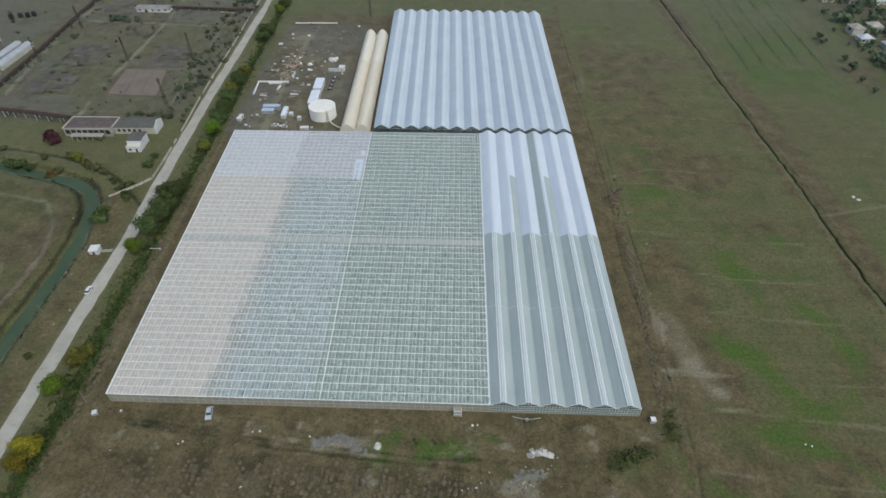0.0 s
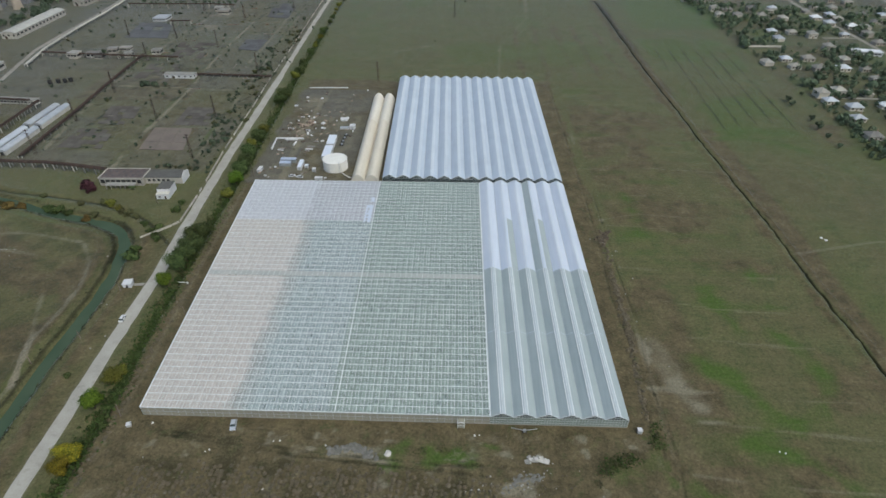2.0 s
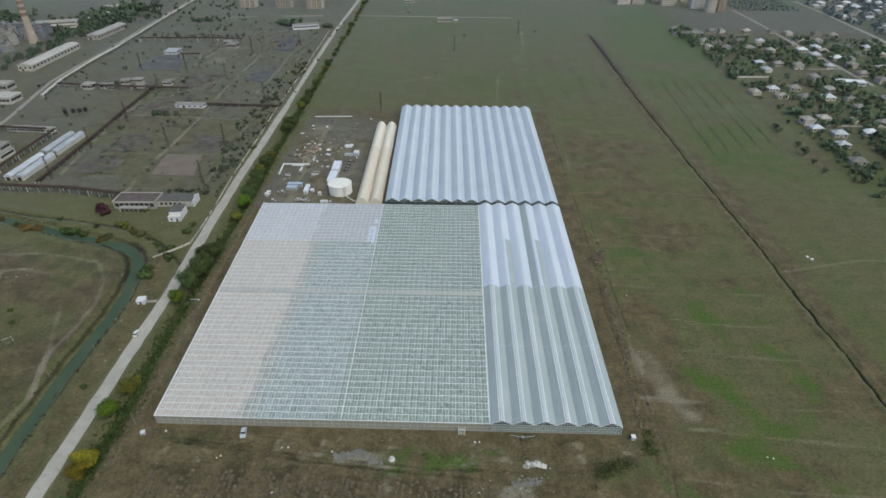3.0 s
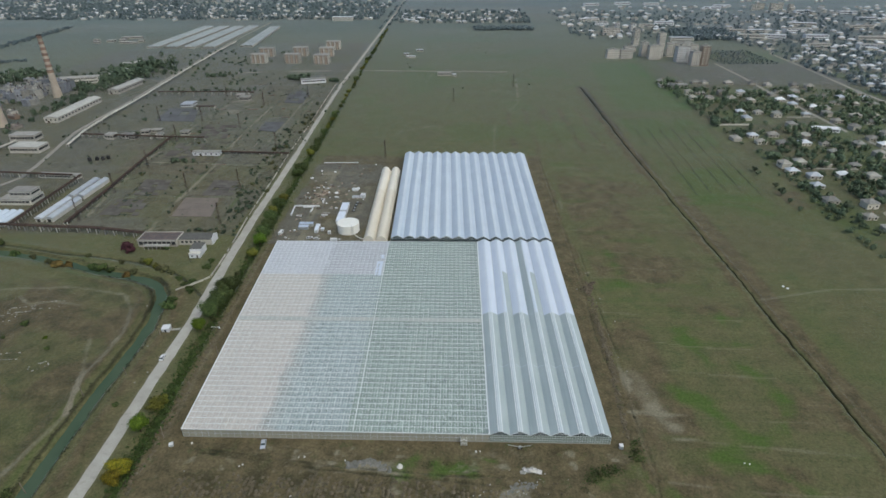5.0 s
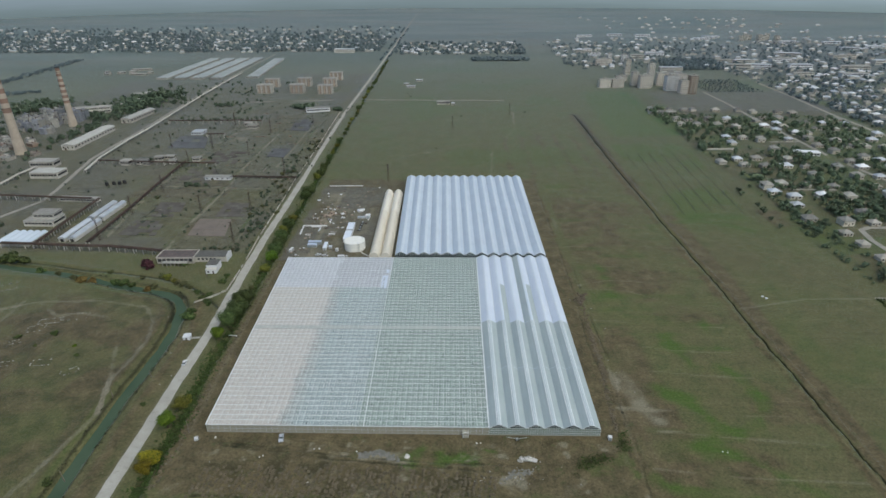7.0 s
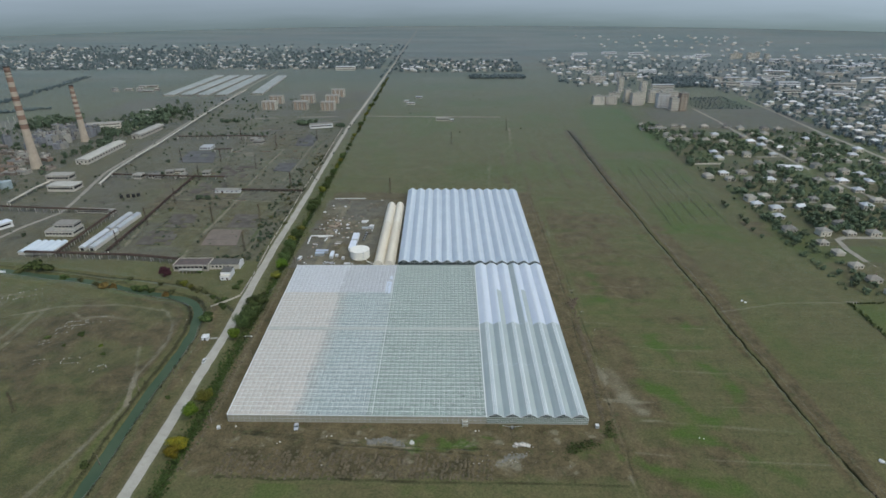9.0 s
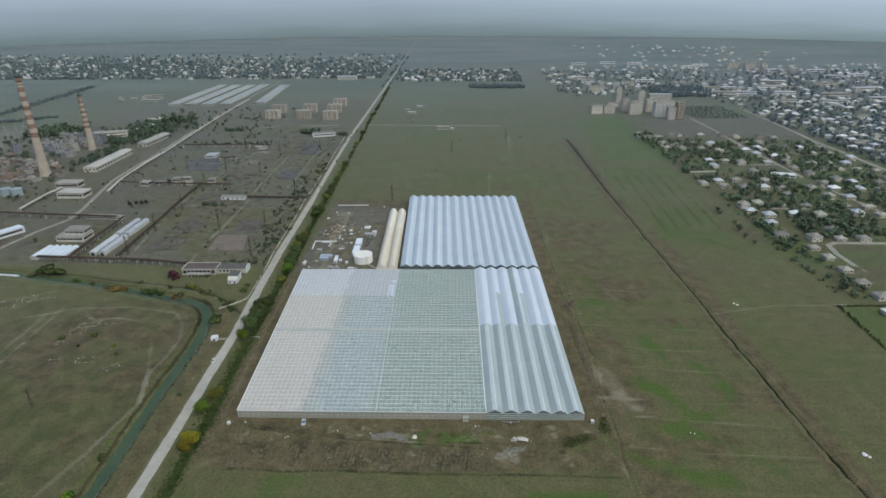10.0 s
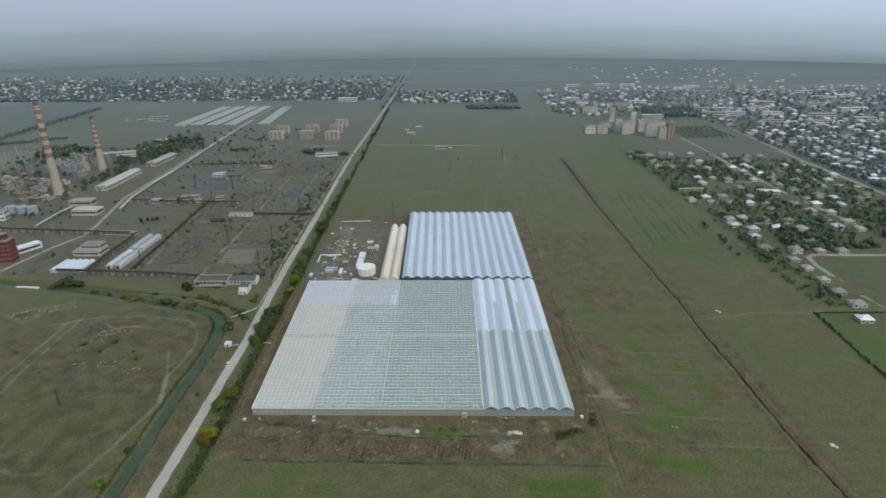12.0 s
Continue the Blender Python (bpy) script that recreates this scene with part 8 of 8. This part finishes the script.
# houses of the far town and of the plain's northern edge
def far_houses(name, label, spots):
    g, slots = Geo(), []
    for x, y in spots:
        w, d, h, turn = rnd.uniform(8, 13), rnd.uniform(7, 10), rnd.uniform(3, 4.5), rnd.choice((0, 90)) + rnd.uniform(-20, 20)
        m = pose(x, y, 0, 0, 0, turn)
        g.add([m @ Vector(p) for p in Geo().box(0, 0, -0.3, w, d, h + 0.3).v], [(0, 1, 5, 4), (1, 2, 6, 5), (2, 3, 7, 6), (3, 0, 4, 7)])
        a, b, k, t = w / 2 + 0.5, d / 2 + 0.5, max(0.4, (w - d) / 2), h + rnd.uniform(1.6, 2.6)
        g.add([m @ Vector(p) for p in ((-a, -b, h), (a, -b, h), (a, b, h), (-a, b, h), (-k, 0, t), (k, 0, t))], [(0, 1, 5, 4), (1, 2, 5), (2, 3, 4, 5), (3, 0, 4)])
        slots += [0] * 4 + [rnd.choice((1, 2, 3, 3, 4, 4))] * 4
    ob = solid(name, g, [PALE_PLASTER, SLATE, TAN_ROOF, BRIGHT_ROOF, WHITE_PAINT], label, "houses", kind="stuff")
    ob.data.polygons.foreach_set("material_index", slots)


spots = [(556, 535), (545, 546), (596, 590), (573, 596), (562, 608), (597, 614), (543, 634), (566, 654), (543, 660), (628, 674), (661, 688), (650, 734), (637, 742), (622, 758), (574, 775)]
while len(spots) < 590:
    y = rnd.uniform(330, 1650) if len(spots) < 530 else rnd.uniform(1750, 2500)
    x = rnd.uniform(528, -16 + 0.80 * (y + 250) + 40) if y < 1000 else rnd.uniform(230, -16 + 0.80 * (y + 250)) if y < 1700 else rnd.gauss(960, 190)
    if (x > 528 or y > 1050) and all(abs(x - a) > 12 or abs(y - b) > 12 for a, b in spots):
        spots.append((x, y))
far_houses("town_houses", "crowded pale houses of the far town", spots)
spots = []
while len(spots) < 480:
    if len(spots) < 400:
        y = 1345 + 720 * rnd.random() ** 1.1 + 20 * math.sin(rnd.random() * 6)
        x = rnd.uniform(-0.86 * (y + 250) + 60, -225)
        if rnd.random() < step(np.float64(y), 1650 + 90 * math.sin(x / 230.0), 1980) * 0.8:
            continue
    else:
        x, y = rnd.uniform(-160, 150), rnd.uniform(1290, 1530)
    if math.hypot(x, y) < 3000:
        spots.append((x, y))
far_houses("plain_edge_houses", "pale houses along the plain's northern edge", spots)
stacked_block(-300, 1330, [(0, 0, 50, 16, 0, 9)], PALE_PLASTER, BRIGHT_ROOF, "long pale mill building at the plain's edge")
for x, y, sx, sy in ((-700, 1000, 14, 9), (-682, 1012, 12, 10), (-690, 1040, 16, 9), (-672, 1046, 22, 8), (-720, 985, 12, 8), (-640, 1000, 10, 8), (-735, 1010, 10, 7), (-655, 980, 40, 6)):
    stacked_block(x, y, [(0, 0, sx, sy, 0, 3.6)], PLASTER, HALL_ROOF, "pale farm building on the plain", rnd.uniform(-20, 20))
for i in range(7):
    stacked_block(800 + i * 17, 1560 + 12 * (i % 3), [(0, 0, 11, 11, 0, 15 + 3 * (i % 2))], PALE_PLASTER, CONCRETE, "far pale tower block", 0, "tower_block")
for i, (x, y) in enumerate(((700, 1590), (745, 1640), (905, 1500), (1010, 1480), (560, 1700), (480, 1720), (380, 1690), (980, 1350), (1060, 1380))):
    stacked_block(x, y, [(0, 0, 46, 12, 0, 6)], WHITE_PAINT, BRIGHT_ROOF, "long far white shed", rnd.uniform(-10, 10), "far_shed")
# village trees
spots = []
for i in range(1500):
    y = rnd.uniform(235, 660)
    x = rnd.uniform(village_edge(y) - 4, min(520, -16 + 0.80 * (y + 250) + 30))
    if -14 < x - 392 < 6 or -16 < x - 509 < 8 or (300 < x < 392 and y < 230) or (y > 610 and x > 300) or (300 < x < 388 and 446 < y < 478):
        continue
    if i < 170:
        VILLAGE_TREE.plant(x, y, rnd.uniform(0.55, 1.1), rnd, "leafy dark green garden tree", "village trees")
    else:
        spots.append((x, y, rnd.uniform(1.2, 3.3) if rnd.random() < 0.8 else rnd.uniform(3.0, 4.4)))
for x, y in ((242, 305), (241, 297), (242, 269), (239, 253), (239, 225), (238, 238), (264, 263), (264, 251), (258, 224), (257, 209), (280, 236), (274, 226), (270, 205), (266, 196), (272, 186), (264, 160), (270, 148), (262, 140), (274, 138), (258, 318), (270, 318), (300, 262), (310, 268), (298, 274)):
    VILLAGE_TREE.plant(x, y, rnd.uniform(0.6, 1.1), rnd, "leafy dark green garden tree", "village trees")


def wood(name, label, spots, leaf, mat, leaves=22):
    """Many crowns of far trees in one mesh."""
    g = Geo()
    for x, y, s in spots:
        c = Vector((x, y, s * 0.9))
        for _ in range(leaves):
            n = Vector((rnd.gauss(0, 1), rnd.gauss(0, 1), rnd.gauss(0.3, 0.8))).normalized()
            p = c + n * s * rnd.uniform(0.5, 1.0)
            t = n.cross(Vector((rnd.gauss(0, 1), rnd.gauss(0, 1), rnd.gauss(0, 1)))).normalized()
            u = n.cross(t)
            k = s * leaf * rnd.uniform(0.7, 1.2)
            g.quad(p - t * k, p - u * k * 0.8, p + t * k, p + u * k * 0.9)
    return solid(name, g, mat, label, "trees", kind="stuff")


spots += [(rnd.gauss(266, 4), rnd.uniform(215, 300), rnd.uniform(1.4, 3.0)) for _ in range(46)] + [(rnd.uniform(250, 276), rnd.uniform(120, 225), rnd.uniform(1.0, 2.4)) for _ in range(40)]
wood("garden_trees", "dark green garden trees and bushes between village houses", spots, 0.36, LEAF_GARDEN, 34)
spots = []
for i in range(2200):
    y = rnd.uniform(330, 1500)
    x = rnd.uniform(520, -16 + 0.80 * (y + 250) + 60) if y < 1000 else rnd.uniform(220, -16 + 0.80 * (y + 250))
    if x > 520 or y > 1030:
        spots.append((x, y, rnd.uniform(2.2, 4.5)))
for i in range(260):
    spots.append((rnd.uniform(420, 560), rnd.uniform(1020, 1160), rnd.uniform(3, 5.5)))
wood("town_trees", "dark trees between the far town's houses", spots, 0.4, LEAF_HAZED)
spots = []
for i in range(3000):
    y = 1335 + 740 * rnd.random() ** 1.1
    x = rnd.uniform(-0.86 * (y + 250) + 40, -215)
    if rnd.random() > step(np.float64(y), 1650 + 90 * math.sin(x / 230.0), 2000) * 0.8:
        spots.append((x, y, rnd.uniform(2.8, 5.2)))
for i in range(330):
    spots.append((rnd.uniform(-170, 160), rnd.uniform(1270, 1540), rnd.uniform(2.5, 4.8)))
for i in range(150):
    spots.append((rnd.uniform(20, 150), rnd.uniform(1160, 1200), rnd.uniform(2.5, 4.6)))
for i in range(240):
    t = rnd.random()
    spots.append((-855 - 50 * t + rnd.gauss(0, 5), 778 + 420 * t, rnd.uniform(1.6, 3.2)))
for i in range(160):
    t = rnd.random()
    spots.append((-980 + 250 * t, 640 + 162 * t + rnd.gauss(0, 6), rnd.uniform(1.6, 3.2)))
for i in range(70):
    t = rnd.random()
    spots.append((along(ROAD, 1150 + 900 * t) + rnd.choice((-8, 7)) + rnd.gauss(0, 1.5), 1150 + 900 * t, rnd.uniform(1.8, 3.4)))
wood("far_trees", "dark belt of trees at the plain's edge", spots, 0.5, LEAF_HAZED)
wood("plot_scrub", "scattered scrub over the abandoned plots", scrub, 0.4, LEAF_WORKS)
spots = [(rnd.gauss(-505, 20), rnd.gauss(700, 45), rnd.uniform(3, 6)) for _ in range(230)] + [(-500 - 60 * t + rnd.gauss(0, 9), 590 + 40 * t + rnd.gauss(0, 12), rnd.uniform(2.5, 5)) for t in np.linspace(0, 1, 60)] + [(rnd.gauss(-650, 16), rnd.gauss(655, 24), rnd.uniform(3, 6)) for _ in range(110)] + [(rnd.uniform(-700, -480), rnd.uniform(380, 700), rnd.uniform(2, 4)) for _ in range(170)] + [(rnd.gauss(-494, 8), rnd.gauss(520, 40), rnd.uniform(2, 4)) for _ in range(50)] + [(rnd.uniform(-480, -300), rnd.uniform(620, 900), rnd.uniform(1.5, 3)) for _ in range(90)] + [(-384 + 30 * t, 680 + rnd.gauss(0, 5), rnd.uniform(2, 3.6)) for t in np.linspace(0, 1, 20)] + [(-395 + 110 * t, 592 + rnd.gauss(0, 5), rnd.uniform(1.5, 3)) for t in np.linspace(0, 1, 26)]
spots += [(rnd.gauss(-244, 8), rnd.gauss(664, 5), 4.0) for _ in range(30)] + [(rnd.gauss(-190, 5), rnd.gauss(650, 4), 3.2) for _ in range(14)] + [(rnd.uniform(-520, -430), rnd.uniform(330, 380), rnd.uniform(1.5, 3)) for _ in range(26)]
spots = [q for q in spots if clear_of_works(q[0], q[1])]
wood("works_trees", "dull green trees round the old power works", spots, 0.38, LEAF_WORKS)
spots = []
for i in range(9):
    for j in range(26):
        spots.append((404 + j * 3.6 + rnd.uniform(-1.5, 1.5), 786 + i * 14 + rnd.uniform(-2, 2), rnd.uniform(0.9, 2.0)))
wood("allotment_bushes", "rows of dull bushes on the allotments", spots, 0.45, LEAF_HAZED)
spots = [(x, y, rnd.uniform(0.6, 1.1)) for x, y in [(243.7 - 0.07 * (116 - y) + rnd.uniform(-1, 1), y) for y in np.linspace(30, 116, 60)]] + [(243 + 55 * t, 116.5 + rnd.uniform(-0.6, 0.6), 0.8) for t in np.linspace(0, 1, 30)]
wood("field_hedge", "dark hedge round the green garden field", spots, 0.55, LEAF_DARK)
# lanes
for name, pts, w in (("lane", [(420, 150), (403, 272), (390, 418), (392, 600), (397, 691), (397, 800)], 2.2), ("lane", [(430, 226), (308.8, 226.8), (300, 222), (296, 203), (297, 118), (298, 30)], 2.2), ("lane", [(480, 60), (500, 330), (506, 418), (509, 541), (510, 612), (522, 761), (527, 877), (560, 940)], 2.6), ("lane", [(243, 117.8), (298, 118.4)], 1.6), ("lane", [(355, 478), (389, 478)], 1.6), ("lane", [(287, 315), (335, 313)], 1.6), ("lane", [(-353, 709), (-280, 721), (-185, 729)], 2.2), ("lane", [(-160, 730), (-56, 725), (60, 722)], 2.0), ("lane", [(268, 445), (303, 445.5)], 1.2)):
    solid(name, strip(pts, w, 0.09, 0.1, 8.0, 0.2, int(w * 10)), LANE_MAT, "pale dusty village lane", "road", kind="structure")
solid("far_road", strip(ROAD[-4:], 1.7, 0.09, 0.1, 20.0, 0.3, 3), LANE_MAT, "narrow dusty road running on into the plain", "road", kind="structure")
solid("works_road", strip(DIAG, 1.9, 0.09, 0.1, 8.0, 0.2, 5), LANE_MAT, "pale dusty works road", "road", kind="structure")
solid("garden_wall", Geo().bar((268, 445, 0.8), (303, 446, 0.8), 0.3, 1.6), PALE_PLASTER, "pale garden wall at the village edge", "wall", kind="structure")
for i, (x, y, s) in enumerate(((175.2, 119.6, 0.8), (176.6, 117.6, 0.8), (171.2, -21.8, 1.2), (172.8, -23.2, 0.7), (97.6, -8.3, 0.3), (99.4, -8.8, 0.3))):
    rock("white_sack", x, y, s, "white sack lying on the open field", 300 + i, WHITE_PAINT, 0.6, "white sacks on the field", "sack")
